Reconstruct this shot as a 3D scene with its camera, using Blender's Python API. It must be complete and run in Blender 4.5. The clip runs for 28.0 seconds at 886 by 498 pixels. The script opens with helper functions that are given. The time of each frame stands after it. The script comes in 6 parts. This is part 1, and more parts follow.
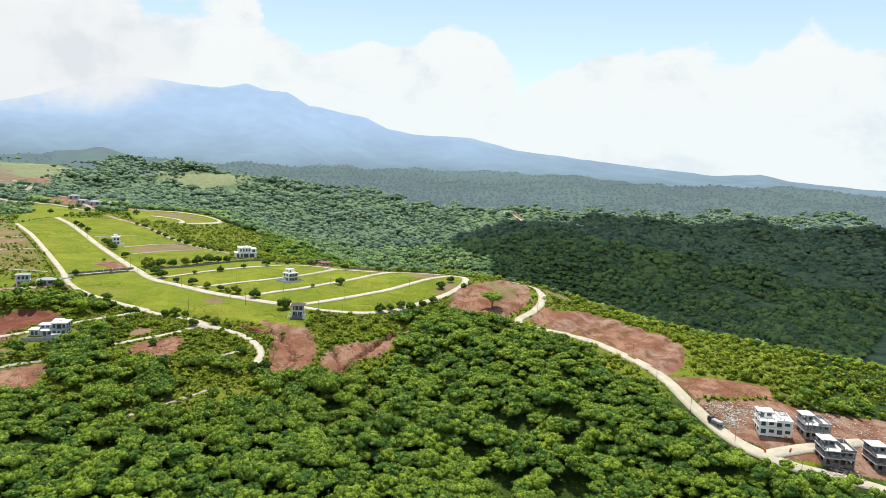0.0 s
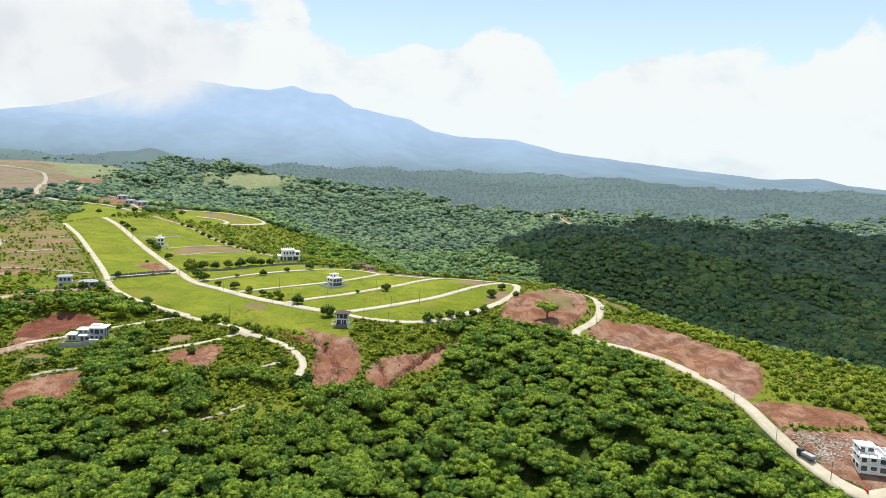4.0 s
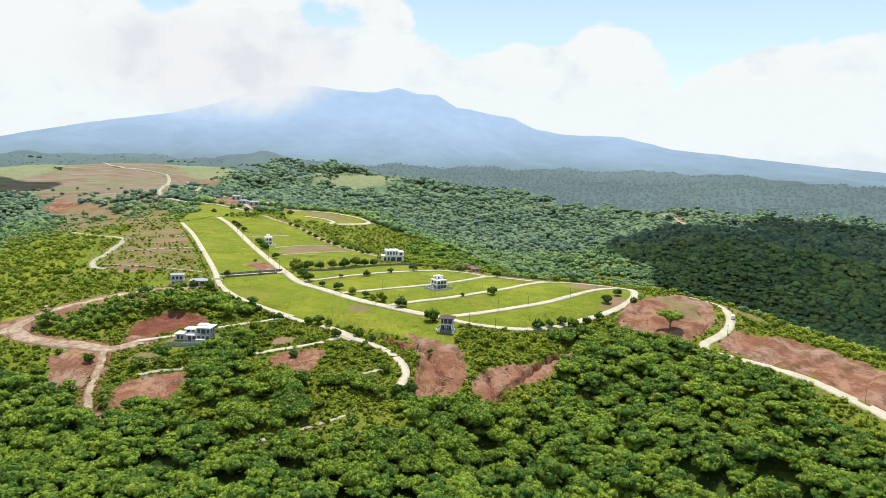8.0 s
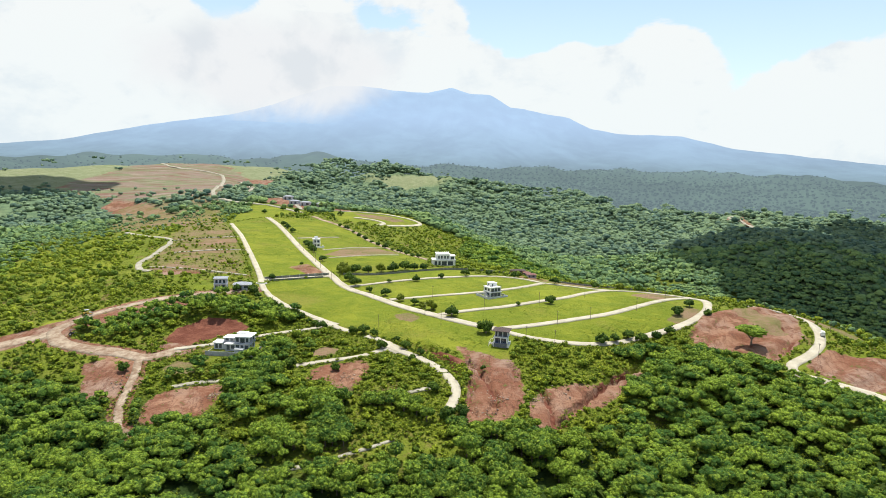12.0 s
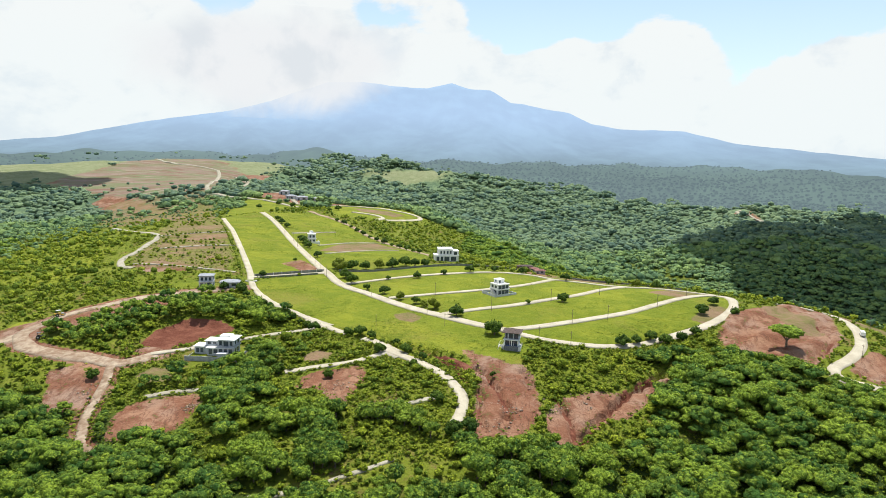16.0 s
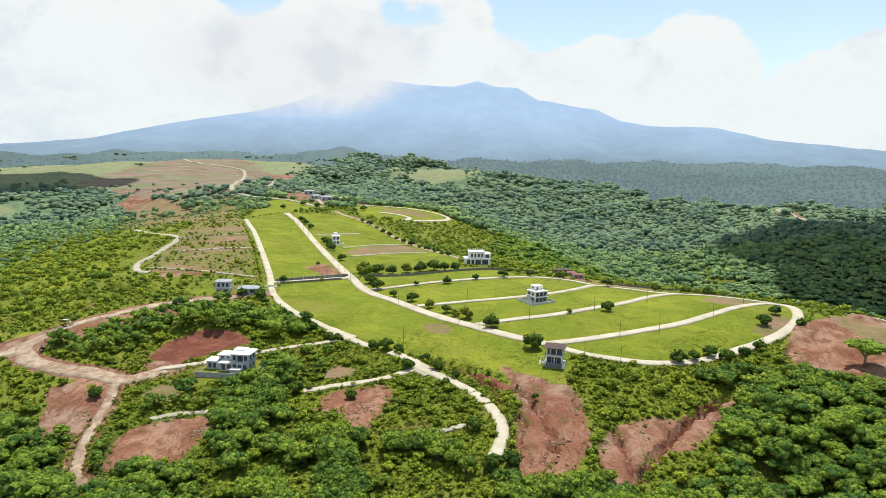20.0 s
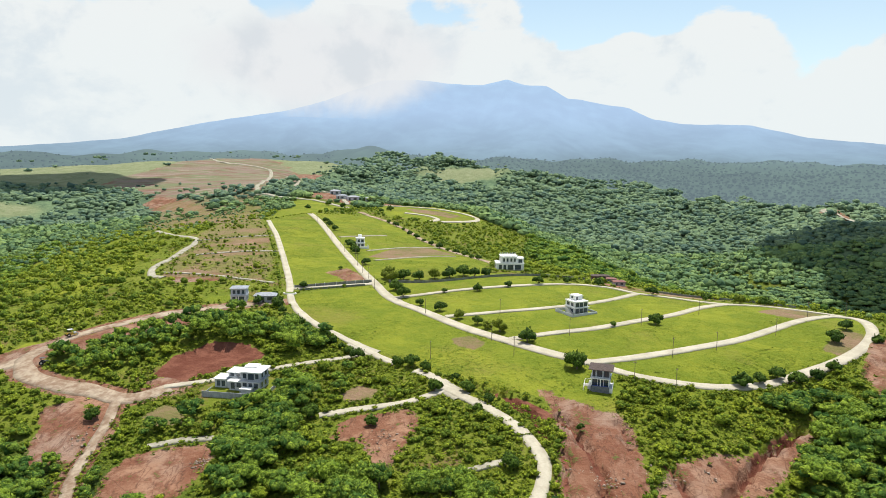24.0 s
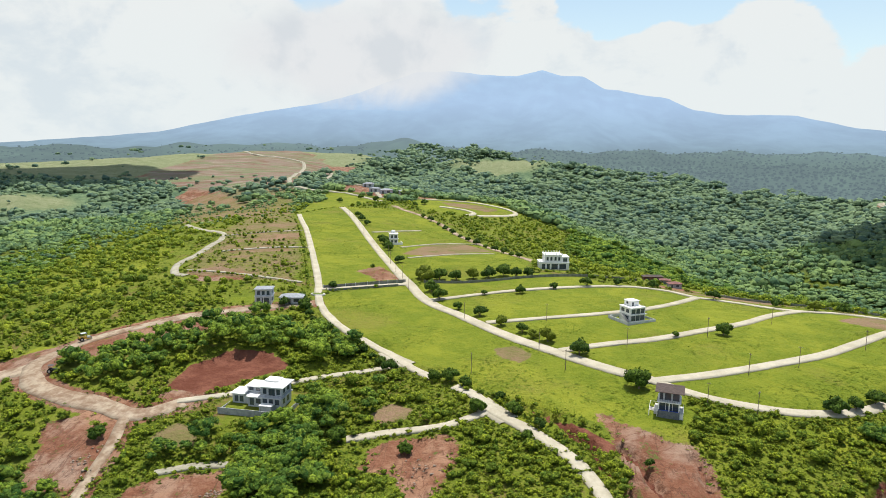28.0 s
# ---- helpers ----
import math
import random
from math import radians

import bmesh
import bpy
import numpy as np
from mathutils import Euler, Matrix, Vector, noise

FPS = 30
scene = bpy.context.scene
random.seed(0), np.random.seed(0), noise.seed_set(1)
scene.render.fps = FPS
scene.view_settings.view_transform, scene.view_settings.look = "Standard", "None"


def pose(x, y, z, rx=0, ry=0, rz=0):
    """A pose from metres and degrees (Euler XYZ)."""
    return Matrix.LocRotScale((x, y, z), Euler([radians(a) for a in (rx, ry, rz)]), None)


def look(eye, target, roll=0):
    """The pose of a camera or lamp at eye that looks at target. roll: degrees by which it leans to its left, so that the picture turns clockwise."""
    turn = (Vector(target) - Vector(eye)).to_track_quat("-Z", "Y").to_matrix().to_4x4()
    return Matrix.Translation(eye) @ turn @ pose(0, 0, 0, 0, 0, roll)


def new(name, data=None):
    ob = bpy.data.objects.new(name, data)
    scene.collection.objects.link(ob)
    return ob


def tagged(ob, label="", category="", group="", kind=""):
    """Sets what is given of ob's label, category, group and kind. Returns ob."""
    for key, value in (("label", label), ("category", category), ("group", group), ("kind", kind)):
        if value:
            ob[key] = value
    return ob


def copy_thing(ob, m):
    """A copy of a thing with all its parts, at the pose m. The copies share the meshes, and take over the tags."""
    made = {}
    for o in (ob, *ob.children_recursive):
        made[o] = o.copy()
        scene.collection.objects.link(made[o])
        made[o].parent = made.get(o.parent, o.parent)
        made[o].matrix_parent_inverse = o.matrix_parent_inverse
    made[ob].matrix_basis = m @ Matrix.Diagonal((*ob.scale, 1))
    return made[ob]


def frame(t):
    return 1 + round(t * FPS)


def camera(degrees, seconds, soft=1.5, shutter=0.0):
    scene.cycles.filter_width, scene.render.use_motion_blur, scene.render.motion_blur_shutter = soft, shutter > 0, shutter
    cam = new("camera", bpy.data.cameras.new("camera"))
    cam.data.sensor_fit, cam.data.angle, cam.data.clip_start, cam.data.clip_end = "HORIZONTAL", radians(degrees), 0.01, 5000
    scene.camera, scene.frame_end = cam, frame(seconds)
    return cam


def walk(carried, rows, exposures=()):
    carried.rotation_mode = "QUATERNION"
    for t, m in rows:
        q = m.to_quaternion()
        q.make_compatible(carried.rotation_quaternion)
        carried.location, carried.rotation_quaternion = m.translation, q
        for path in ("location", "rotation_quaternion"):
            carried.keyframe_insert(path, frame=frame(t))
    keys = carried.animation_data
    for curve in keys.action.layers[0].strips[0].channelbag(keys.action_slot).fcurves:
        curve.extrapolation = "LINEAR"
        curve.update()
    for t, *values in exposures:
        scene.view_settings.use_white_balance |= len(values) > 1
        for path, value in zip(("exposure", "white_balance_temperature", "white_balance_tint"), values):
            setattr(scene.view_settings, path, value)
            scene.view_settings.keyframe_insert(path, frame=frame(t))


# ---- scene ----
cam = camera(67.1, 28.0, soft=0.8)
PATH = [
    (0, (-25.673, -341.217, 81.283), (-25.103, -339.317, 81.032), 2.2),
    (1, (-25.863, -336.147, 81.422), (-25.289, -334.247, 81.172), 2.3),
    (2, (-25.239, -330.639, 81.111), (-24.665, -328.739, 80.864), 2.3),
    (3, (-24.62, -325.756, 80.538), (-24.046, -323.856, 80.293), 2.2),
    (3.5, (-24.903, -322.0, 80.412), (-24.391, -320.083, 80.165), 2.3),
    (5.5, (-24.934, -310.544, 79.295), (-24.576, -308.592, 79.043), 2.2),
    (6, (-24.76, -308.112, 78.952), (-24.447, -306.153, 78.698), 2.0),
    (7, (-24.811, -303.036, 78.778), (-24.582, -301.066, 78.52), 1.9),
    (8, (-24.572, -297.242, 78.309), (-24.423, -295.265, 78.048), 1.7),
    (9, (-24.835, -290.924, 77.962), (-24.764, -288.943, 77.698), 1.6),
    (9.5, (-24.7, -287.817, 77.884), (-24.669, -285.834, 77.62), 1.5),
    (10, (-24.491, -284.915, 77.712), (-24.494, -282.933, 77.448), 1.5),
    (10.5, (-24.188, -281.832, 77.611), (-24.194, -279.849, 77.347), 1.5),
    (11, (-23.993, -279.13, 77.568), (-23.999, -277.147, 77.303), 1.6),
    (12, (-24.093, -272.467, 77.303), (-24.099, -270.484, 77.039), 1.6),
    (12.5, (-24.092, -269.134, 76.962), (-24.099, -267.151, 76.698), 1.6),
    (14.5, (-24.77, -255.727, 74.437), (-24.776, -253.746, 74.167), 1.5),
    (15, (-25.04, -252.767, 73.727), (-25.046, -250.785, 73.455), 1.5),
    (16, (-25.695, -245.81, 72.239), (-25.701, -243.829, 71.966), 1.4),
    (17, (-26.35, -239.492, 71.672), (-26.355, -237.511, 71.397), 1.3),
    (17.5, (-27.091, -236.156, 71.398), (-27.102, -234.175, 71.122), 1.2),
    (18, (-27.309, -233.111, 71.252), (-27.332, -231.13, 70.977), 1.2),
    (19, (-28.334, -227.068, 71.367), (-28.383, -225.087, 71.09), 1.2),
    (20, (-28.752, -220.704, 71.118), (-28.836, -218.725, 70.84), 1.0),
    (21, (-29.559, -215.258, 71.035), (-29.667, -213.28, 70.757), 1.0),
    (22, (-30.285, -208.343, 70.678), (-30.433, -206.368, 70.401), 0.9),
    (22.5, (-30.64, -205.026, 70.397), (-30.804, -203.052, 70.12), 0.9),
    (24.5, (-31.77, -192.98, 70.318), (-31.938, -191.008, 70.031), 0.8),
    (25, (-32.396, -189.647, 70.133), (-32.568, -187.676, 69.837), 0.8),
    (25.5, (-32.313, -187.278, 70.383), (-32.481, -185.308, 70.084), 0.8),
    (26, (-32.847, -184.114, 70.335), (-33.017, -182.144, 70.033), 0.8),
    (26.5, (-33.165, -181.358, 70.509), (-33.333, -179.388, 70.207), 0.8),
    (27, (-34.223, -177.961, 70.159), (-34.456, -175.998, 69.855), 0.7),
    (27.5, (-34.969, -175.078, 70.014), (-35.229, -173.118, 69.711), 0.8),
    (28, (-36.396, -171.391, 69.406), (-36.66, -169.432, 69.101), 0.7),
]
walk(cam, [(t, look(eye, target, roll)) for t, eye, target, roll in PATH], [(0.0, 0.32), (10.0, 0.32), (18.0, 0.30), (23.0, 0.25), (28.0, 0.18)])

# ---- world, sun, exposure ----
SUN_AZ, SUN_EL = 14.0, 73.0          # degrees right of +y, degrees up
SUN_DIR = Vector((math.cos(radians(SUN_EL)) * math.sin(radians(SUN_AZ)), math.cos(radians(SUN_EL)) * math.cos(radians(SUN_AZ)), math.sin(radians(SUN_EL))))
sun = new("sun", bpy.data.lights.new("sun", "SUN"))
sun.data.energy, sun.data.angle, sun.data.color = 5.0, radians(0.55), (1.0, 0.955, 0.88)
sun.matrix_world = look(SUN_DIR * 1000, (0, 0, 0))
scene.view_settings.exposure = 0.32


class Nodes:
    """Small helper to write node trees."""

    def __init__(self, tree):
        self.tree = tree
        tree.nodes.clear()

    def add(self, kind, **settings):
        node = self.tree.nodes.new(kind)
        for key, value in settings.items():
            node.inputs[key[3:].replace("_", " ")].default_value = value
        return node

    def link(self, a, b):
        self.tree.links.new(a, b)

    def value(self, op, a, b=None, clamp=False):
        node = self.add("ShaderNodeMath")
        node.operation, node.use_clamp = op, clamp
        for slot, v in ((0, a), (1, b)):
            if v is None:
                continue
            if isinstance(v, (int, float)):
                node.inputs[slot].default_value = v
            else:
                self.link(v, node.inputs[slot])
        return node.outputs[0]

    def span(self, v, a, b, c=0.0, d=1.0):
        node = self.add("ShaderNodeMapRange")
        node.interpolation_type = "SMOOTHSTEP"
        self.link(v, node.inputs[0])
        for slot, x in zip((1, 2, 3, 4), (a, b, c, d)):
            node.inputs[slot].default_value = x
        return node.outputs[0]

    def mix(self, fac, a, b):
        node = self.add("ShaderNodeMix")
        node.data_type = "RGBA"
        for slot, v in ((0, fac), (6, a), (7, b)):
            if isinstance(v, (int, float)):
                node.inputs[slot].default_value = v
            elif isinstance(v, tuple):
                node.inputs[slot].default_value = (*v, 1)
            else:
                self.link(v, node.inputs[slot])
        return node.outputs[2]

    def noise(self, vector, scale, detail=4.0, rough=0.55, distort=0.0):
        node = self.add("ShaderNodeTexNoise", in_Scale=scale, in_Detail=detail, in_Roughness=rough, in_Distortion=distort)
        if vector is not None:
            self.link(vector, node.inputs["Vector"])
        return node.outputs[0]


def build_world():
    world = bpy.data.worlds.new("sky")
    world.use_nodes = True
    scene.world = world
    n = Nodes(world.node_tree)
    sky = n.add("ShaderNodeTexSky")
    sky.sky_type, sky.sun_disc = "NISHITA", False
    sky.sun_elevation, sky.sun_rotation = radians(SUN_EL), radians(SUN_AZ)
    sky.altitude, sky.air_density, sky.dust_density, sky.ozone_density = 200.0, 1.0, 0.7, 1.0
    where = n.add("ShaderNodeTexCoord").outputs["Generated"]
    sep = n.add("ShaderNodeSeparateXYZ")
    n.link(where, sep.inputs[0])
    x, y, z = sep.outputs
    flat = n.value("SQRT", n.value("ADD", n.value("MULTIPLY", x, x), n.value("MULTIPLY", y, y)))
    rise = n.value("DIVIDE", z, n.value("MAXIMUM", flat, 0.02))
    # cumulus: a bank along the horizon that thins out upwards, broken by billows
    squash = n.add("ShaderNodeMapping")
    squash.inputs["Scale"].default_value = (1.0, 1.0, 1.55)
    squash.inputs["Location"].default_value = (0.31, 0.12, 0.05)
    n.link(where, squash.inputs[0])
    big = n.noise(squash.outputs[0], 4.6, 7.0, 0.56, 0.25)
    fine = n.noise(squash.outputs[0], 15.0, 6.0, 0.6, 0.3)
    bank = n.span(rise, 0.06, 0.22, 0.46, 0.0)
    west = n.span(x, -0.34, 0.30, 0.21, -0.05)
    puffs = None
    for px, py, pz, radius, gain in ((0.30, 0.94, 0.150, 0.085, 0.30), (0.456, 0.88, 0.120, 0.075, 0.26), (0.165, 0.98, 0.115, 0.075, 0.22), (0.02, 0.98, 0.14, 0.12, 0.20),
                                     (0.53, 0.83, 0.055, 0.13, 0.20), (-0.33, 0.93, 0.15, 0.26, 0.16), (0.10, 0.97, 0.225, 0.085, -0.42), (0.42, 0.88, 0.21, 0.13, -0.34),
                                     (-0.30, 0.92, 0.235, 0.07, -0.40)):
        d = Vector((px, py, pz)).normalized()
        far = n.add("ShaderNodeVectorMath")
        far.operation = "DISTANCE"
        n.link(where, far.inputs[0])
        far.inputs[1].default_value = d
        lump = n.span(far.outputs["Value"], radius * 0.35, radius * 1.25, gain, 0.0)
        puffs = lump if puffs is None else n.value("ADD", puffs, lump)
    dens = n.value("ADD", n.value("ADD", n.value("ADD", big, n.value("MULTIPLY", n.value("SUBTRACT", fine, 0.5), 0.30)), bank), n.value("ADD", west, puffs))
    cover = n.span(dens, 0.625, 0.715)
    shade = n.span(n.value("ADD", n.value("MULTIPLY", n.noise(squash.outputs[0], 6.0, 6.0, 0.6, 0.3), 0.75), n.value("MULTIPLY", n.noise(squash.outputs[0], 19.0, 4.0, 0.6, 0.2), 0.25)), 0.50, 0.64)
    colour = n.mix(shade, (0.755, 0.755, 0.745), (0.575, 0.615, 0.665))
    tinted = n.add("ShaderNodeMix")
    tinted.data_type, tinted.blend_type = "RGBA", "MULTIPLY"
    tinted.inputs[0].default_value = 1.0
    n.link(sky.outputs[0], tinted.inputs[6])
    tinted.inputs[7].default_value = (0.142, 0.144, 0.132, 1)
    both = n.mix(cover, tinted.outputs[2], colour)
    # low in the sky the air is milky
    milky = n.mix(n.span(rise, -0.02, 0.45, 0.52, 0.0), both, (0.68, 0.775, 0.80))
    back = n.add("ShaderNodeBackground", in_Strength=1.0)
    n.link(milky, back.inputs[0])
    out = n.add("ShaderNodeOutputWorld")
    n.link(back.outputs[0], out.inputs[0])


build_world()

# ---- materials ----


def surface(name, build, rough=0.85, bump=0.0, metal=0.0, spec=0.3):
    """A principled material; build(nodes, place) returns the colour and the height for the bump, or None."""
    mat = bpy.data.materials.new(name)
    mat.use_nodes = True
    n = Nodes(mat.node_tree)
    place = n.add("ShaderNodeTexCoord").outputs["Object"]
    shader = n.add("ShaderNodeBsdfPrincipled")
    shader.inputs["Roughness"].default_value, shader.inputs["Metallic"].default_value = rough, metal
    shader.inputs["Specular IOR Level"].default_value = spec
    colour, height = build(n, place)
    if isinstance(colour, tuple):
        shader.inputs["Base Color"].default_value = (*colour, 1)
    else:
        n.link(colour, shader.inputs["Base Color"])
    if height is not None and bump:
        b = n.add("ShaderNodeBump", in_Strength=min(bump, 1.0), in_Distance=max(bump, 0.05))
        n.link(height, b.inputs["Height"])
        n.link(b.outputs[0], shader.inputs["Normal"])
    out = n.add("ShaderNodeOutputMaterial")
    n.link(shader.outputs[0], out.inputs[0])
    return mat


def worn(dark, light, scale=0.6, fine=9.0):
    """Two tones mottled at two scales."""
    def build(n, place):
        a = n.noise(place, scale, 5.0, 0.6)
        b = n.noise(place, fine, 3.0, 0.6)
        f = n.value("ADD", n.value("MULTIPLY", a, 0.7), n.value("MULTIPLY", b, 0.3))
        return n.mix(n.span(f, 0.36, 0.64), dark, light), b
    return build


def mat_ground():
    def build(n, place):
        def mask(name):
            node = n.add("ShaderNodeAttribute")
            node.attribute_name = name
            return node.outputs["Fac"]
        n1 = n.noise(place, 0.022, 5.0, 0.6)
        n2 = n.noise(place, 0.16, 5.0, 0.65)
        n3 = n.noise(place, 0.9, 4.0, 0.65)
        n4 = n.noise(place, 4.5, 3.0, 0.6)
        edge = n.value("MULTIPLY", n.value("SUBTRACT", n.value("ADD", n.value("MULTIPLY", n2, 0.5), n.value("MULTIPLY", n3, 0.5)), 0.5), 1.1)
        grain = n.value("ADD", n.value("MULTIPLY", n3, 0.5), n.value("MULTIPLY", n4, 0.5))
        n0 = n.noise(place, 0.06, 5.0, 0.65, 0.6)
        wild = n.mix(n.span(n1, 0.35, 0.65), (0.090, 0.125, 0.014), (0.135, 0.165, 0.018))
        wild = n.mix(n.span(n2, 0.47, 0.62), wild, (0.165, 0.180, 0.030))
        wild = n.mix(n.span(n0, 0.54, 0.66), wild, (0.155, 0.100, 0.050))
        wild = n.mix(n.span(grain, 0.44, 0.60), wild, (0.128, 0.158, 0.014))
        # A much darker green for low ground and below the far trees.
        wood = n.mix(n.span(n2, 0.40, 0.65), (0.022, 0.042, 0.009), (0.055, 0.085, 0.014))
        lawn = n.mix(n.span(n0, 0.36, 0.62), (0.112, 0.148, 0.013), (0.174, 0.196, 0.020))
        lawn = n.mix(n.span(n2, 0.42, 0.72), lawn, (0.100, 0.140, 0.012))
        lawn = n.mix(n.span(n1, 0.53, 0.68, 0.0, 0.8), lawn, (0.172, 0.156, 0.036))
        lawn = n.mix(n.span(grain, 0.42, 0.64, 0.0, 0.75), lawn, (0.170, 0.202, 0.018))
        lawn = n.mix(n.span(n.noise(place, 0.035, 4.0, 0.6, 0.8), 0.50, 0.66, 0.0, 0.75), lawn, (0.205, 0.225, 0.022))
        lawn = n.mix(n.span(n.noise(place, 0.45, 4.0, 0.7, 0.5), 0.56, 0.68, 0.0, 0.4), lawn, (0.078, 0.122, 0.012))
        dry = n.mix(n.span(n0, 0.38, 0.60), (0.150, 0.128, 0.052), (0.228, 0.142, 0.098))
        dry = n.mix(n.span(grain, 0.42, 0.66, 0.0, 0.6), dry, (0.120, 0.142, 0.030))
        soil = n.mix(n.span(n0, 0.38, 0.60), (0.180, 0.080, 0.047), n.mix(n.span(n1, 0.42, 0.58), (0.280, 0.158, 0.100), (0.265, 0.182, 0.136)))
        soil = n.mix(n.span(n2, 0.46, 0.62, 0.0, 0.8), soil, (0.140, 0.052, 0.030))
        soil = n.mix(n.span(grain, 0.48, 0.68, 0.0, 0.6), soil, (0.255, 0.152, 0.102))
        crack = n.span(n.value("ABSOLUTE", n.value("SUBTRACT", n.noise(place, 0.055, 3.0, 0.5, 1.2), 0.5)), 0.002, 0.012)
        soil = n.mix(n.value("ADD", n.value("MULTIPLY", crack, 0.45), 0.55), (0.105, 0.046, 0.030), soil)
        run = n.add("ShaderNodeMapping")
        run.inputs["Scale"].default_value = (1.0, 0.22, 1.0)
        n.link(place, run.inputs[0])
        wash = n.noise(run.outputs[0], 0.16, 4.0, 0.6, 0.6)
        soil = n.mix(n.span(n.value("ABSOLUTE", n.value("SUBTRACT", wash, 0.5)), 0.0, 0.016, 0.6, 0.0), soil, (0.085, 0.040, 0.027))
        weeds = n.span(n.value("ADD", n.value("MULTIPLY", n2, 0.6), n.value("MULTIPLY", n3, 0.4)), 0.565, 0.64)
        soil = n.mix(weeds, soil, (0.095, 0.110, 0.028))
        bare = n.mix(n.span(n2, 0.4, 0.66), (0.120, 0.043, 0.027), (0.185, 0.076, 0.050))
        fell = n.mix(n.span(n0, 0.36, 0.64), (0.155, 0.182, 0.092), (0.205, 0.222, 0.125))
        fell = n.mix(n.span(n2, 0.52, 0.66, 0.0, 0.7), fell, (0.120, 0.155, 0.062))
        # Haze over the far ground is painted in as a blue-green tint.
        hill = n.mix(n.span(n0, 0.36, 0.64), (0.070, 0.115, 0.066), (0.135, 0.195, 0.100))
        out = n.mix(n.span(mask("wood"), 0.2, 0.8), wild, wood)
        out = n.mix(n.span(mask("hill"), 0.2, 0.8), out, hill)
        out = n.mix(n.span(n.value("ADD", mask("fell"), n.value("MULTIPLY", edge, 0.4)), 0.3, 0.7), out, fell)
        out = n.mix(n.span(n.value("ADD", n.value("MAXIMUM", mask("lawn"), mask("weed")), n.value("MULTIPLY", edge, 1.2)), 0.34, 0.66), out, lawn)
        out = n.mix(n.span(n.value("ADD", mask("soil"), n.value("ADD", n.value("MULTIPLY", edge, 0.9), n.value("MULTIPLY", n.value("SUBTRACT", n0, 0.5), 0.9))), 0.47, 0.55), out, soil)
        out = n.mix(n.span(n.value("ADD", mask("dry"), edge), 0.38, 0.62), out, dry)
        out = n.mix(n.span(n.value("ADD", mask("cut"), n.value("MULTIPLY", edge, 0.8)), 0.44, 0.56), out, bare)
        bands = n.add("ShaderNodeMapping")
        bands.inputs["Scale"].default_value = (0.35, 1.7, 1.0)
        bands.inputs["Rotation"].default_value = (0.0, 0.0, 0.35)
        n.link(place, bands.inputs[0])
        b1, b2 = n.noise(bands.outputs[0], 0.022, 5.0, 0.6, 0.5), n.noise(bands.outputs[0], 0.05, 4.0, 0.6, 0.3)
        # Soil and grass bands, their tones greyed to imitate distance haze.
        strip = n.mix(n.span(b1, 0.42, 0.60), (0.142, 0.160, 0.082), (0.205, 0.150, 0.120))
        strip = n.mix(n.span(b2, 0.52, 0.62, 0.0, 0.85), strip, (0.165, 0.092, 0.066))
        strip = n.mix(n.span(b2, 0.36, 0.45, 0.8, 0.0), strip, (0.262, 0.205, 0.165))
        out = n.mix(n.span(n.value("ADD", mask("strip"), n.value("MULTIPLY", edge, 0.9)), 0.40, 0.60), out, strip)
        relief = n.value("ADD", n.value("MULTIPLY", n2, 2.2), n.value("ADD", n.value("MULTIPLY", n3, 0.7), n.value("MULTIPLY", n4, 0.12)))
        return out, relief
    return surface("ground", build, 0.95, 0.8, spec=0.1)


def mat_leaf(name, dark, mid, light, per_object=False, patch=0.09, grain=2.4, gap_shade=0.55, relief=0.35):
    """Foliage: the tone changes from place to place, from tree to tree and from clump to clump; fine relief of leaves."""
    mat = bpy.data.materials.new(name)
    mat.use_nodes = True
    n = Nodes(mat.node_tree)
    geo = n.add("ShaderNodeNewGeometry")
    place = geo.outputs["Position"]
    wide = n.value("ADD", n.value("MULTIPLY", n.noise(place, patch, 2.0, 0.5), 0.6), n.value("MULTIPLY", n.noise(place, patch * 0.17, 2.0, 0.5), 0.4))
    if per_object:
        own = n.add("ShaderNodeObjectInfo").outputs["Random"]
    else:
        node = n.add("ShaderNodeAttribute")
        node.attribute_name = "tone"
        own = node.outputs["Fac"]
    clump = geo.outputs["Random Per Island"]
    a = n.value("ADD", n.value("MULTIPLY", wide, 0.55), n.value("ADD", n.value("MULTIPLY", own, 0.33), n.value("MULTIPLY", clump, 0.12)))
    tree = n.mix(n.span(a, 0.34, 0.66), dark, mid)
    colour = n.mix(n.value("MULTIPLY", n.value("POWER", clump, 2.0), 0.55), tree, light)
    # single leaves; the shade in gaps between them is painted dark
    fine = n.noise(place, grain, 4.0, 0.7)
    colour = n.mix(n.span(fine, 0.43, 0.57, gap_shade, 0.0), colour, tuple(0.42 * c for c in dark))
    d = n.add("ShaderNodeBsdfPrincipled", in_Roughness=0.7)
    d.inputs["Specular IOR Level"].default_value = 0.08
    n.link(colour, d.inputs["Base Color"])
    b = n.add("ShaderNodeBump", in_Strength=1.0, in_Distance=relief)
    n.link(fine, b.inputs["Height"])
    n.link(b.outputs[0], d.inputs["Normal"])
    t = n.add("ShaderNodeBsdfTranslucent")
    n.link(colour, t.inputs[0])
    m = n.add("ShaderNodeMixShader")
    m.inputs[0].default_value = 0.10
    n.link(d.outputs[0], m.inputs[1])
    n.link(t.outputs[0], m.inputs[2])
    out = n.add("ShaderNodeOutputMaterial")
    n.link(m.outputs[0], out.inputs[0])
    return mat


def mat_glass(name, tint=(0.05, 0.07, 0.09)):
    return surface(name, lambda n, p: (tint, None), 0.06, spec=0.9)


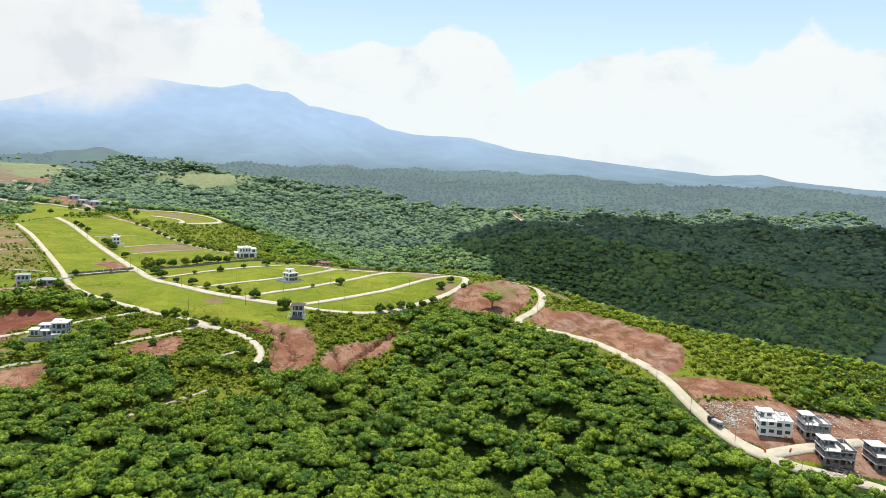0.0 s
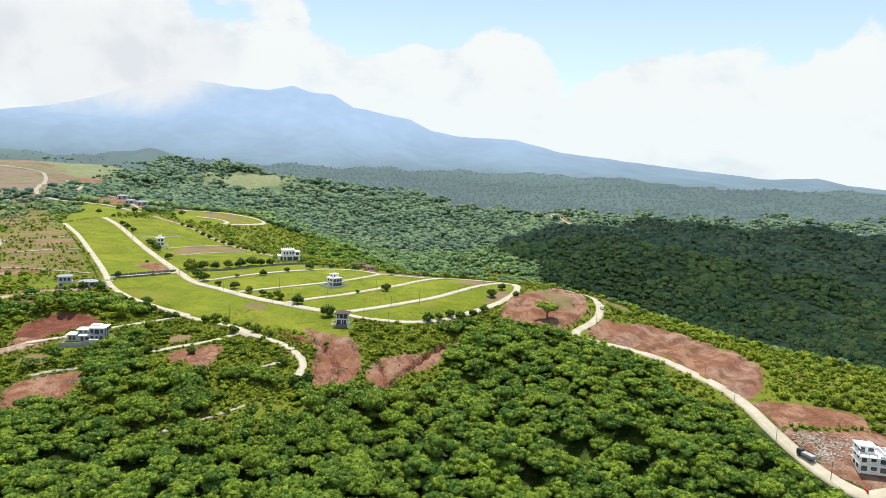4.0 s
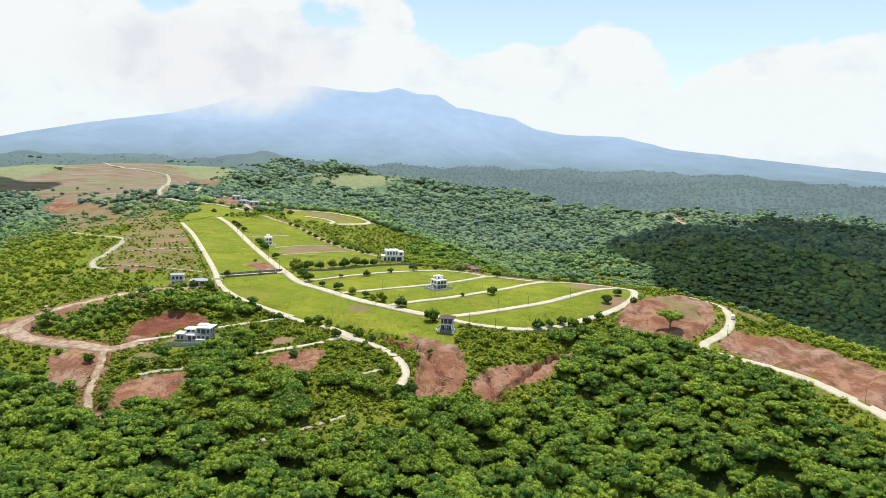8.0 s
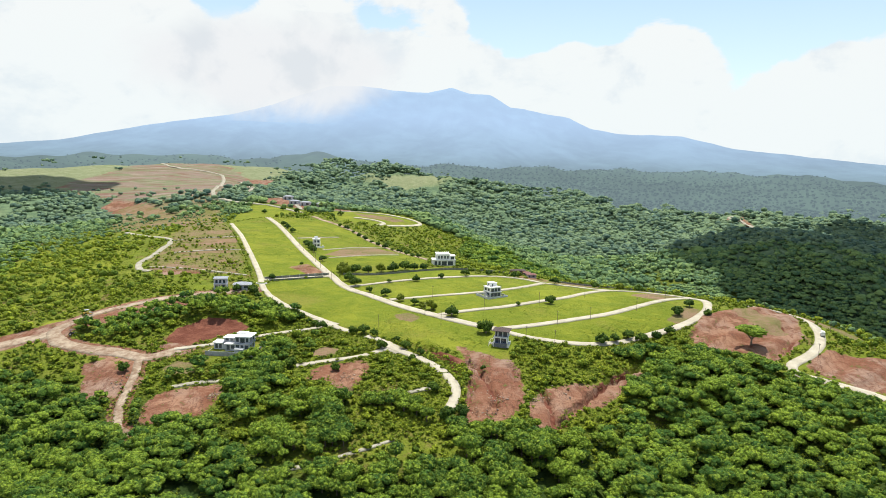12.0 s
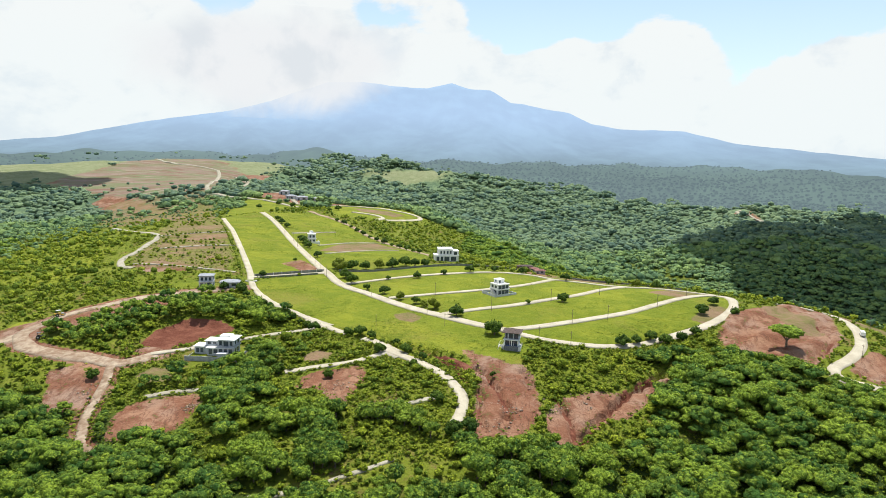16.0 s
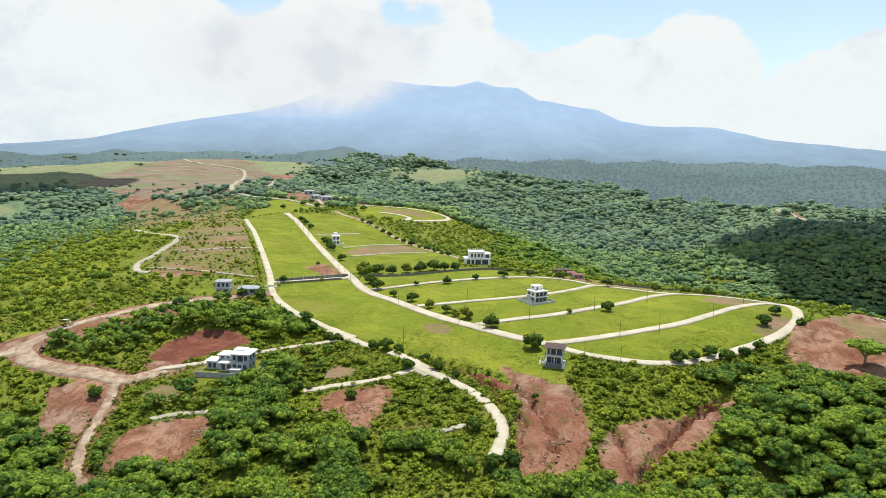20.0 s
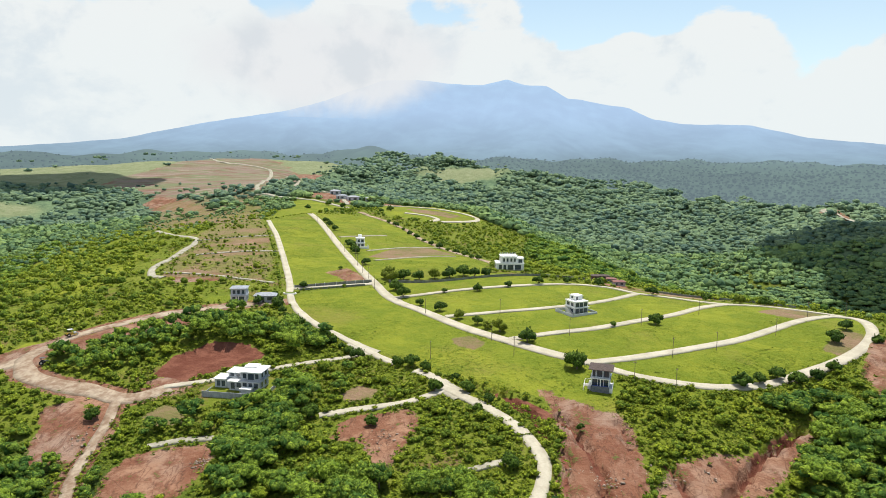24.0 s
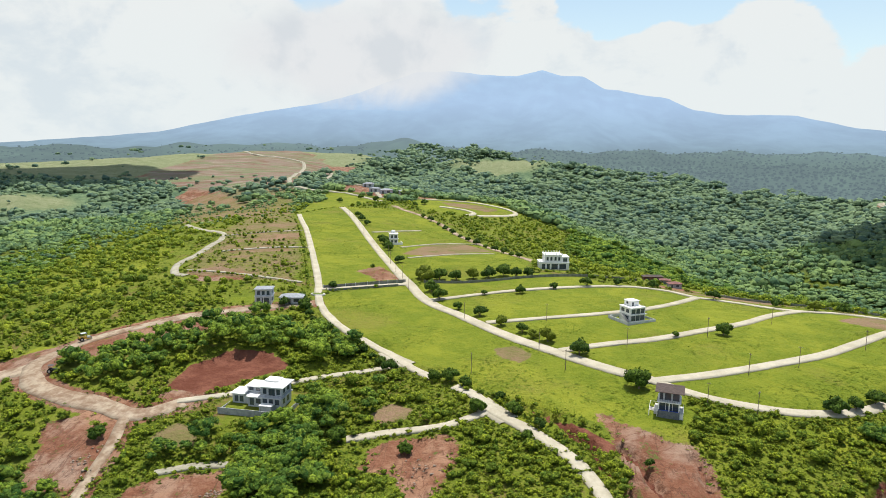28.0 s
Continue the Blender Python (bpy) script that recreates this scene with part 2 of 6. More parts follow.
M = {
    "ground": mat_ground(),
    "concrete": surface("road_concrete", worn((0.350, 0.318, 0.240), (0.455, 0.415, 0.325), 0.16, 1.6), 0.9, 0.05, spec=0.2),
    "dirt": surface("road_dirt", worn((0.200, 0.132, 0.088), (0.375, 0.312, 0.232), 0.20, 0.7), 0.95, 0.3, spec=0.1),
    "gravel": surface("gravel_track", worn((0.25, 0.23, 0.17), (0.37, 0.35, 0.28), 0.3, 2.0), 0.95, 0.12, spec=0.1),
    "white": surface("white_paint", worn((0.70, 0.70, 0.68), (0.84, 0.84, 0.82), 0.5, 6.0), 0.7, 0.02),
    "offwhite": surface("grey_white_paint", worn((0.40, 0.42, 0.45), (0.54, 0.56, 0.59), 0.5, 6.0), 0.7, 0.02),
    "grey": surface("grey_render", worn((0.26, 0.27, 0.285), (0.40, 0.41, 0.42), 0.7, 5.0), 0.85, 0.04),
    "block": surface("concrete_block", worn((0.12, 0.125, 0.138), (0.235, 0.24, 0.255), 0.9, 4.0), 0.92, 0.06),
    "slab": surface("cast_concrete", worn((0.44, 0.43, 0.41), (0.62, 0.61, 0.58), 0.6, 5.0), 0.9, 0.04),
    "brownroof": surface("brown_roof", worn((0.045, 0.030, 0.026), (0.085, 0.060, 0.052), 1.2, 9.0), 0.75, 0.06),
    "blueroof": surface("slate_blue_roof", worn((0.20, 0.22, 0.25), (0.30, 0.32, 0.35), 1.0, 8.0), 0.6, 0.04),
    "redroof": surface("rust_roof", worn((0.13, 0.050, 0.042), (0.22, 0.10, 0.085), 0.9, 7.0), 0.7, 0.05),
    "glass": mat_glass("window_glass"),
    "frame": surface("dark_frame", worn((0.035, 0.035, 0.04), (0.07, 0.07, 0.075), 3.0, 20.0), 0.5),
    "pool": surface("pool_tile", worn((0.10, 0.11, 0.13), (0.17, 0.18, 0.20), 1.0, 8.0), 0.5, 0.02),
    "water": surface("pool_water", lambda n, p: ((0.05, 0.10, 0.42), None), 0.08, spec=0.6),
    "wood": surface("weathered_wood", worn((0.13, 0.10, 0.075), (0.23, 0.19, 0.15), 1.5, 14.0), 0.9, 0.05),
    "bark": surface("bark", worn((0.10, 0.075, 0.055), (0.20, 0.16, 0.12), 1.5, 10.0), 0.95, 0.1),
    "metal": surface("galvanised_metal", worn((0.35, 0.36, 0.37), (0.55, 0.56, 0.57), 1.0, 9.0), 0.45, metal=0.7),
    "rubber": surface("rubber", worn((0.018, 0.018, 0.018), (0.035, 0.035, 0.035), 2.0, 12.0), 0.9),
    "yellow": surface("yellow_enamel", worn((0.50, 0.30, 0.03), (0.62, 0.40, 0.06), 1.5, 9.0), 0.5),
    "red": surface("red_plastic", worn((0.50, 0.035, 0.02), (0.66, 0.07, 0.04), 1.5, 9.0), 0.5),
    "darkpaint": surface("dark_enamel", worn((0.03, 0.035, 0.04), (0.07, 0.075, 0.08), 1.5, 9.0), 0.4),
    "wall": surface("mossy_wall", worn((0.13, 0.14, 0.12), (0.25, 0.26, 0.23), 0.6, 5.0), 0.9, 0.05),
    "moss": surface("short_grass", worn((0.080, 0.125, 0.018), (0.130, 0.175, 0.026), 0.8, 7.0), 0.95, 0.1),
    "palerubble": surface("pale_rubble", worn((0.30, 0.27, 0.23), (0.52, 0.48, 0.42), 0.8, 4.0), 0.95, 0.05),
    "rubble": surface("rubble", worn((0.20, 0.14, 0.10), (0.36, 0.29, 0.23), 0.8, 4.0), 0.95, 0.05),
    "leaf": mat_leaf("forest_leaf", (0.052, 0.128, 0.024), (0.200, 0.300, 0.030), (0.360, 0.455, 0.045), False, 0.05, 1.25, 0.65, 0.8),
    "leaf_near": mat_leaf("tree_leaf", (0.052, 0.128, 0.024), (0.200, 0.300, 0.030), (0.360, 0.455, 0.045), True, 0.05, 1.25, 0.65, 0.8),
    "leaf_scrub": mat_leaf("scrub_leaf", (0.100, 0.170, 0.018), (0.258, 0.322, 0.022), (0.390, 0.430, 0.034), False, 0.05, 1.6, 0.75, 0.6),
    # Pale, bluish leaf tones: haze of distance is painted into the colour.
    "leaf_far_hazed": mat_leaf("hazed_hill_leaf", (0.078, 0.150, 0.076), (0.178, 0.268, 0.090), (0.240, 0.330, 0.100), False, 0.020, 0.45, 0.15, 0.6),
    "leaf_haze": mat_leaf("hazed_distant_leaf", (0.078, 0.140, 0.105), (0.170, 0.245, 0.130), (0.215, 0.295, 0.140), False, 0.016, 0.30, 0.25, 1.0),
    "leaf_street": mat_leaf("street_tree_leaf", (0.030, 0.072, 0.012), (0.075, 0.135, 0.015), (0.150, 0.220, 0.024), True, 0.09, 1.8, 0.75, 0.5),
    "leaf_grass": mat_leaf("lawn_weed_leaf", (0.120, 0.180, 0.012), (0.150, 0.205, 0.015), (0.190, 0.245, 0.022), False, 0.05, 2.0, 0.3, 0.2),
    "leaf_yellow": mat_leaf("yellow_green_leaf", (0.100, 0.140, 0.012), (0.150, 0.190, 0.016), (0.220, 0.255, 0.030), True, 0.09, 1.8, 0.6, 0.5),
}


def mat_haze_glow(name, low, middle, high, ground, glow):
    """A backdrop of distance: far land whose haze is painted on as a glow."""
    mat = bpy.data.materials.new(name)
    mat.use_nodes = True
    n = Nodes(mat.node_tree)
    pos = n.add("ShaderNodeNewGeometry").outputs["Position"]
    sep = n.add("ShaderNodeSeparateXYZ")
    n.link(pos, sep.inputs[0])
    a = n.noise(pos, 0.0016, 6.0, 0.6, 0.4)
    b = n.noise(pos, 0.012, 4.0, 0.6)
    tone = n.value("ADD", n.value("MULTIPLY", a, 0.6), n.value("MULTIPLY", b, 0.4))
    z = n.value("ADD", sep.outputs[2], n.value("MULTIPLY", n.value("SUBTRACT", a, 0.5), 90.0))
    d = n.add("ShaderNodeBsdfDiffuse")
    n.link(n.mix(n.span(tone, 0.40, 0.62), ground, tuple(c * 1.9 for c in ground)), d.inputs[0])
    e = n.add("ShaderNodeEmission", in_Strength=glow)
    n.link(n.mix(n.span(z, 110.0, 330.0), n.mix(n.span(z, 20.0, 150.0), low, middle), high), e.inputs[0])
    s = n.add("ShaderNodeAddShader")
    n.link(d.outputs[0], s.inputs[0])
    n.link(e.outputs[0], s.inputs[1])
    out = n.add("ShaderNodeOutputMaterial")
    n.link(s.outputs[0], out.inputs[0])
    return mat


# Blue emission, paler with height, stands in for the air in between.
M["mountain"] = mat_haze_glow("mountain", (0.190, 0.258, 0.318), (0.272, 0.368, 0.500), (0.362, 0.490, 0.690), (0.020, 0.032, 0.036), 0.95)
M["plain"] = mat_haze_glow("hazed_far_plain", (0.128, 0.172, 0.198), (0.185, 0.248, 0.310), (0.21, 0.28, 0.36), (0.016, 0.026, 0.016), 0.95)
M["hazed_far_trees"] = mat_haze_glow("hazed_far_trees", (0.120, 0.163, 0.190), (0.180, 0.242, 0.303), (0.205, 0.275, 0.355), (0.014, 0.023, 0.013), 0.95)


def mat_cloud():
    mat = bpy.data.materials.new("cloud")
    mat.use_nodes = True
    n = Nodes(mat.node_tree)
    d = n.add("ShaderNodeBsdfDiffuse")
    d.inputs[0].default_value = (0.85, 0.86, 0.88, 1)
    t = n.add("ShaderNodeBsdfTransparent")
    m = n.add("ShaderNodeMixShader")
    m.inputs[0].default_value = 0.97
    n.link(t.outputs[0], m.inputs[1])
    n.link(d.outputs[0], m.inputs[2])
    out = n.add("ShaderNodeOutputMaterial")
    n.link(m.outputs[0], out.inputs[0])
    return mat


M["cloud"] = mat_cloud()


def mat_mist():
    """Cloud that drapes over the mountain's shoulder, on a glowing sheet: thin at its edges."""
    mat = bpy.data.materials.new("mist")
    mat.use_nodes = True
    n = Nodes(mat.node_tree)
    tex = n.add("ShaderNodeTexCoord")
    sep = n.add("ShaderNodeSeparateXYZ")
    n.link(tex.outputs["Generated"], sep.inputs[0])
    a = n.noise(tex.outputs["Object"], 0.0022, 7.0, 0.58, 0.5)
    u, v = sep.outputs[0], sep.outputs[2]
    du = n.value("MULTIPLY", n.value("SUBTRACT", u, 0.5), 2.0)
    dv = n.value("MULTIPLY", n.value("SUBTRACT", v, 0.5), 2.0)
    r = n.value("SQRT", n.value("ADD", n.value("MULTIPLY", du, du), n.value("MULTIPLY", dv, dv)))
    dens = n.span(n.value("SUBTRACT", n.value("ADD", a, 0.64), r), 0.05, 0.55, 0.0, 0.92)
    # The cloud's bright and shaded greys are emitted by the sheet.
    e = n.add("ShaderNodeEmission", in_Strength=1.0)
    n.link(n.mix(n.span(n.noise(tex.outputs["Object"], 0.004, 5.0, 0.55), 0.42, 0.66), (0.70, 0.715, 0.73), (0.60, 0.635, 0.67)), e.inputs[0])
    t = n.add("ShaderNodeBsdfTransparent")
    m = n.add("ShaderNodeMixShader")
    n.link(dens, m.inputs[0])
    n.link(t.outputs[0], m.inputs[1])
    n.link(e.outputs[0], m.inputs[2])
    out = n.add("ShaderNodeOutputMaterial")
    n.link(m.outputs[0], out.inputs[0])
    return mat


M["mist"] = mat_mist()

# ---- landform ----
PLATEAU = [(0, 0, 0), (0, 80, 5), (-20, 180, 6), (40, 130, 4), (88, 122, 3.5), (125, 98, 3.5), (152, 86, 2.5), (60, 5, -2), (-63, -18, -6), (-30, 60, 3),
           (-90, 130, 2.5), (-140, 98, 2.5), (-95, 5, -6), (-150, -3, -7.5), (-200, 30, -5), (-215, 137, 4.5), (-250, 245, 10), (-212, 330, 14),
           (-122, 240, 6.5), (-90, 430, 8), (-170, 470, 14), (-350, 676, 26)]
SLOPES = [(7, -67, -12), (-40, -86, -11), (-130, -62, -17), (50, -20, -7), (122, 2, -4), (165, 48, 1), (168, -145, -17), (142, -65, -9), (157, -142, -17), (162, -162, -20.5), (153, -115, -14), (55, -130, -41), (134, -152, -30), (124, -100, -23),
          (-20, -150, -32), (-110, -150, -30), (-200, -80, -26), (110, -190, -46), (230, -50, -10), (300, -75, -20), (185, -8, -6), (205, -130, -17),
          (225, 75, -22), (-330, 60, -24), (-360, 230, -16), (95, 190, -12), (230, -200, -34)]
HILLS = [(340, 10, -52), (170, 300, -58), (150, 430, -70), (140, 630, -47), (330, 330, -88), (-40, 640, -14), (-60, 540, 9), (-120, 560, 11), (245, 870, -18), (370, 650, -6),
         (110, 1090, 16), (-130, 1240, 48), (400, 480, -22), (660, 380, -38), (-500, 560, -14), (-600, 850, 24), (-480, 1040, 46), (-720, 1300, 66),
         (-300, 1000, 24), (500, 1300, -30), (1300, 1100, 0), (0, 2000, 30), (-800, 2400, 45), (1400, 2500, 25), (-1000, 400, -8), (900, -300, -30),
         (0, -700, -40), (-900, -400, -20)]


HUB = (-25.0, -256.0, 74.0)


def landform():
    """A smooth surface through the knots."""
    k = np.array(PLATEAU + SLOPES + HILLS, float)
    at, n = k[:, :2], len(k)
    a = np.zeros((n + 3, n + 3))
    a[:n, :n] = np.sqrt(((at[:, None] - at[None]) ** 2).sum(-1) + 60.0 ** 2) - np.eye(n) * 1.5
    a[:n, n], a[n, :n] = 1, 1
    a[:n, n + 1:], a[n + 1:, :n] = at / 1000, (at / 1000).T
    w = np.linalg.solve(a, np.r_[k[:, 2], 0, 0, 0])
    rng = np.random.default_rng(4)
    waves = [(2 * math.pi / L, rng.uniform(0, 6.28), rng.uniform(0, 6.28), amp) for L, amp in
             ((420, 9), (330, 8), (240, 6), (190, 5), (150, 4.5), (115, 3.5), (90, 3), (70, 2.2), (52, 1.6), (40, 1.2), (640, 10), (900, 12))]

    def f(x, y):
        x, y = np.asarray(x, float), np.asarray(y, float)
        z = w[n] + w[n + 1] * x / 1000 + w[n + 2] * y / 1000
        for i in range(n):
            z = z + w[i] * np.sqrt((x - at[i, 0]) ** 2 + (y - at[i, 1]) ** 2 + 3600.0)
        # gullies and spurs away from the estate
        r = np.hypot((x + 60) / 1.0, (y - 120) / 1.25)
        far = np.clip((r - 330) / 500, 0, 1)
        far = far * far * (3 - 2 * far)
        far = far * (1 - 0.85 * np.clip((-x - 300) / 120, 0, 1) * np.clip((y - 560) / 120, 0, 1))
        bump = 0
        for q, turn, phase, amp in waves:
            s = q * (x * math.cos(turn) + y * math.sin(turn)) + phase
            bump = bump + amp * (1 - 2 * np.abs(np.sin(s + 0.7 * np.sin(0.6 * q * (y * math.cos(turn) - x * math.sin(turn))))))
        return z + far * bump * 0.55
    return f


height = landform()


def z_at(x, y):
    return float(height(x, y))


def smooth(points, step=3.0, ends=True):
    """An evenly stepped, rounded line through the given corners."""
    p = np.array(points, float)
    q = np.vstack([2 * p[0] - p[1], p, 2 * p[-1] - p[-2]])
    out = []
    for i in range(1, len(q) - 2):
        m = max(2, int(np.linalg.norm(q[i + 1] - q[i]) / step))
        t = np.linspace(0, 1, m, endpoint=False)[:, None]
        out.append(0.5 * (2 * q[i] + (q[i + 1] - q[i - 1]) * t + (2 * q[i - 1] - 5 * q[i] + 4 * q[i + 1] - q[i + 2]) * t ** 2
                          + (3 * q[i] - q[i - 1] - 3 * q[i + 1] + q[i + 2]) * t ** 3))
    out.append(p[-1:])
    return np.vstack(out)


# roads: name, label, material, width, centre line
ROADS = [
    ("road_avenue", "pale concrete avenue through the estate", "concrete", 4.9,
     [(-209, 418), (-160, 296), (-137, 240), (-119, 196), (-104, 161), (-93, 137), (-85, 118), (-76, 103), (-65, 90), (-46, 65), (-31, 49), (-14, 33), (0, 23)]),
    ("road_south", "pale concrete estate street beside the tower house", "concrete", 3.5, [(0, 23), (8, 17), (17, 12.5), (31, 10), (43, 11), (55, 15), (66, 22)]),
    ("road_second", "pale concrete street between green lots", "concrete", 3.8, [(0, 23), (14, 28), (29, 35), (44, 43), (58, 51), (72, 62), (92, 79), (108, 90)]),
    ("road_third", "pale concrete street between green lots", "concrete", 3.7, [(-26, 47), (-8, 54), (6, 59), (24, 70), (42, 82), (57, 97), (72, 109)]),
    ("road_fourth", "pale concrete street between green lots", "concrete", 3.4, [(-53, 79), (-32, 84), (-11, 90), (8, 99), (23, 112), (37, 131)]),
    ("road_fifth", "pale concrete street under a row of trees", "concrete", 3.4, [(-81, 112), (-58, 123), (-42, 129), (-19, 136), (-1, 143), (15, 147), (27, 144), (36, 132)]),
    ("road_upper", "pale concrete street along the edge of the plateau", "concrete", 4.0, [(36, 132), (50, 124), (62, 114), (72, 109), (90, 109), (107, 98), (114, 92)]),
    ("road_end", "curved pale concrete road round the end of the lots", "concrete", 4.4, [(108, 90), (117, 88), (116, 76), (109, 60), (97, 45), (84, 34), (74, 27), (66, 22)]),
    ("road_cross", "concrete road between the two avenues beside a wall", "concrete", 3.4, [(-135, 121), (-128, 124), (-119, 129), (-109, 135), (-94, 141)]),
    ("road_west", "concrete avenue along the meadow strip", "concrete", 3.6, [(-224, 346), (-206, 302), (-189, 263), (-166, 206), (-148, 160), (-137, 131), (-132, 115)]),
    ("road_collector", "worn concrete road winding down past the meadow", "concrete", 3.5,
     [(-132, 115), (-125, 97), (-114, 78), (-102, 63), (-92, 53), (-84, 45), (-76, 36), (-66, 26)]),
    ("road_lower", "concrete road curving down to a dead end", "concrete", 3.5, [(-58, 20), (-51, 13), (-46, 4), (-38, -5), (-31, -13), (-26, -20), (-22, -28), (-19, -37), (-19, -46), (-22, -57)]),
    ("road_apron", "widened concrete apron where two lanes meet", "concrete", 6.2, [(-50, 10), (-45.5, 3.5), (-41, -2)]),
    ("road_apron_upper", "widened concrete apron at the villa's drive", "concrete", 5.4, [(-86, 46), (-80, 40), (-75, 36)]),
    ("road_villa", "narrow concrete drive to the white villa", "concrete", 2.6, [(-78, 36), (-88, 31), (-97, 27), (-107, 22), (-118, 15), (-128, 10), (-139, 5)]),
    ("road_scrub", "narrow concrete lane through scrub", "concrete", 3.0, [(-46, 4), (-56, -3), (-65, -6), (-74, -8), (-83, -11)]),
    ("road_dirt", "churned bare earth road round a wooded mound", "dirt", 6.2,
     [(-129, 98), (-142, 90), (-153, 84), (-165, 76), (-177, 67), (-187, 57), (-196, 47), (-202, 36), (-203, 26), (-197, 17), (-187, 10), (-175, 5), (-160, 1), (-150, -3), (-143, -1), (-137, 5)]),
    ("road_dirt_lower", "pale rutted earth track down the slope", "dirt", 3.2, [(-150, -3), (-146, -16), (-143, -29), (-141, -39), (-137, -49), (-134, -56), (-127, -60)]),
    ("road_dirt_spur", "bare earth spur of the dirt road", "dirt", 9.0, [(-201, 26), (-212, 19), (-226, 14)]),
    ("road_ridge", "pale concrete road along the ridge", "concrete", 4.7,
     [(138, 80), (150, 78), (158, 70), (159, 57), (156, 42), (147, 23), (135, 9), (123, 0), (121, -8), (130, -17), (140, -29), (147, -42), (151, -58), (155, -75),
      (156, -92), (154, -110), (153, -124), (153, -136), (156, -148), (164, -161), (176, -170), (190, -179), (215, -196)]),
    ("road_site", "short concrete road between unfinished houses", "concrete", 4.8, [(158, -151.5), (171, -153), (183, -153), (206, -150)]),
    ("road_terrace", "pale earth lane winding along the terraces", "gravel", 4.0,
     [(-330, 362), (-300, 318), (-268, 272), (-240, 243), (-230, 222), (-227, 200), (-224, 178), (-224, 162), (-219, 146), (-212, 136), (-205, 133)]),
    ("road_loop", "pale concrete loop on the far shoulder", "concrete", 4.6, [(-199, 524), (-160, 517), (-118, 504), (-84, 495), (-60, 488), (-53, 478), (-58, 462), (-70, 445), (-86, 427)]),
    ("road_loop_inner", "pale concrete spur on the far shoulder", "concrete", 4.6, [(-124, 452), (-110, 450), (-97, 446), (-90, 436), (-95, 421)]),
    ("road_east", "tan earth-strewn street lined with round trees", "dirt", 5.6, [(-166, 440), (-150, 412), (-124, 378), (-106, 348), (-91, 316), (-77, 293), (-63, 270), (-50, 248), (-40, 228), (-34, 205)]),
    ("road_far", "pale road beyond the green strip", "gravel", 5.5, [(-338, 625), (-280, 588), (-242, 562), (-200, 500), (-187, 478)]),
    ("road_far_hill", "pale road on the far red slope", "gravel", 6.5, [(-623, 1136), (-585, 1085), (-550, 1045), (-515, 1026), (-474, 1010), (-449, 995)]),
    ("road_far_bend", "pale road bend on the far slope", "gravel", 6.0, [(-449, 995), (-428, 940), (-407, 869), (-382, 770), (-359, 686), (-341, 640)]),
    ("road_far_spur", "pale road spur on the far slope", "gravel", 6.0, [(-398, 925), (-365, 880), (-335, 800), (-316, 730), (-309, 684)]),
    ("road_far_east", "pale road among far houses", "gravel", 5.0, [(-262, 660), (-228, 630), (-215, 580), (-205, 550), (-199, 524)]),
    ("road_scar", "pale road cut into the far wooded spur", "gravel", 9.0, [(466, 882), (459, 830), (453, 785), (446, 740)]),
    ("track_gravel", "overgrown gravel track in the wood", "gravel", 1.3, [(-74, -88), (-62, -87), (-52, -82), (-44, -78), (-38, -74)]),
    ("track_slab", "short concrete strip in the scrub", "gravel", 2.0, [(-43, -46), (-34, -42), (-28, -39)]),
    ("track_lot", "short concrete strip beside a bare lot", "gravel", 2.2, [(-127, -28), (-119, -25), (-110, -24)]),
    ("lane_terrace_a", "thin pale lane between terraced lots", "gravel", 2.0, [(-211, 144), (-178, 137), (-145, 130)]),
    ("lane_terrace_b", "thin pale lane between terraced lots", "gravel", 1.8, [(-214, 186), (-198, 194), (-181, 203), (-167, 208)]),
    ("lane_terrace_c", "thin pale lane between terraced lots", "gravel", 1.8, [(-233, 232), (-215, 242), (-190, 258)]),
    ("lane_strip_a", "thin pale lane across the green strip", "gravel", 2.0, [(-147, 278), (-134, 292), (-118, 310)]),
    ("lane_strip_b", "thin pale lane across the green strip", "gravel", 2.0, [(-118, 236), (-98, 262), (-74, 283)]),
    ("lane_strip_c", "thin pale lane across the green strip", "gravel", 2.2, [(-107, 202), (-84, 222), (-60, 240)]),
]
LINES = {name: smooth(pts) for name, _, _, _, pts in ROADS}
EARTH = ("road_dirt", "road_dirt_lower", "road_dirt_spur")


def road_gap(x, y, only=()):
    """Distance from the nearest road's edge."""
    best = np.full(np.shape(x), 1e9)
    for name, _, _, width, _ in ROADS:
        if only and name not in only:
            continue
        line = LINES[name]
        lo, hi = line.min(0) - 40, line.max(0) + 40
        near = (x > lo[0]) & (x < hi[0]) & (y > lo[1]) & (y < hi[1])
        if near.any():
            px, py = x[near], y[near]
            d = np.full(px.shape, 1e9)
            for cx, cy in line:
                d = np.minimum(d, (px - cx) ** 2 + (py - cy) ** 2)
            best[near] = np.minimum(best[near], np.sqrt(d) - width / 2)
    return best


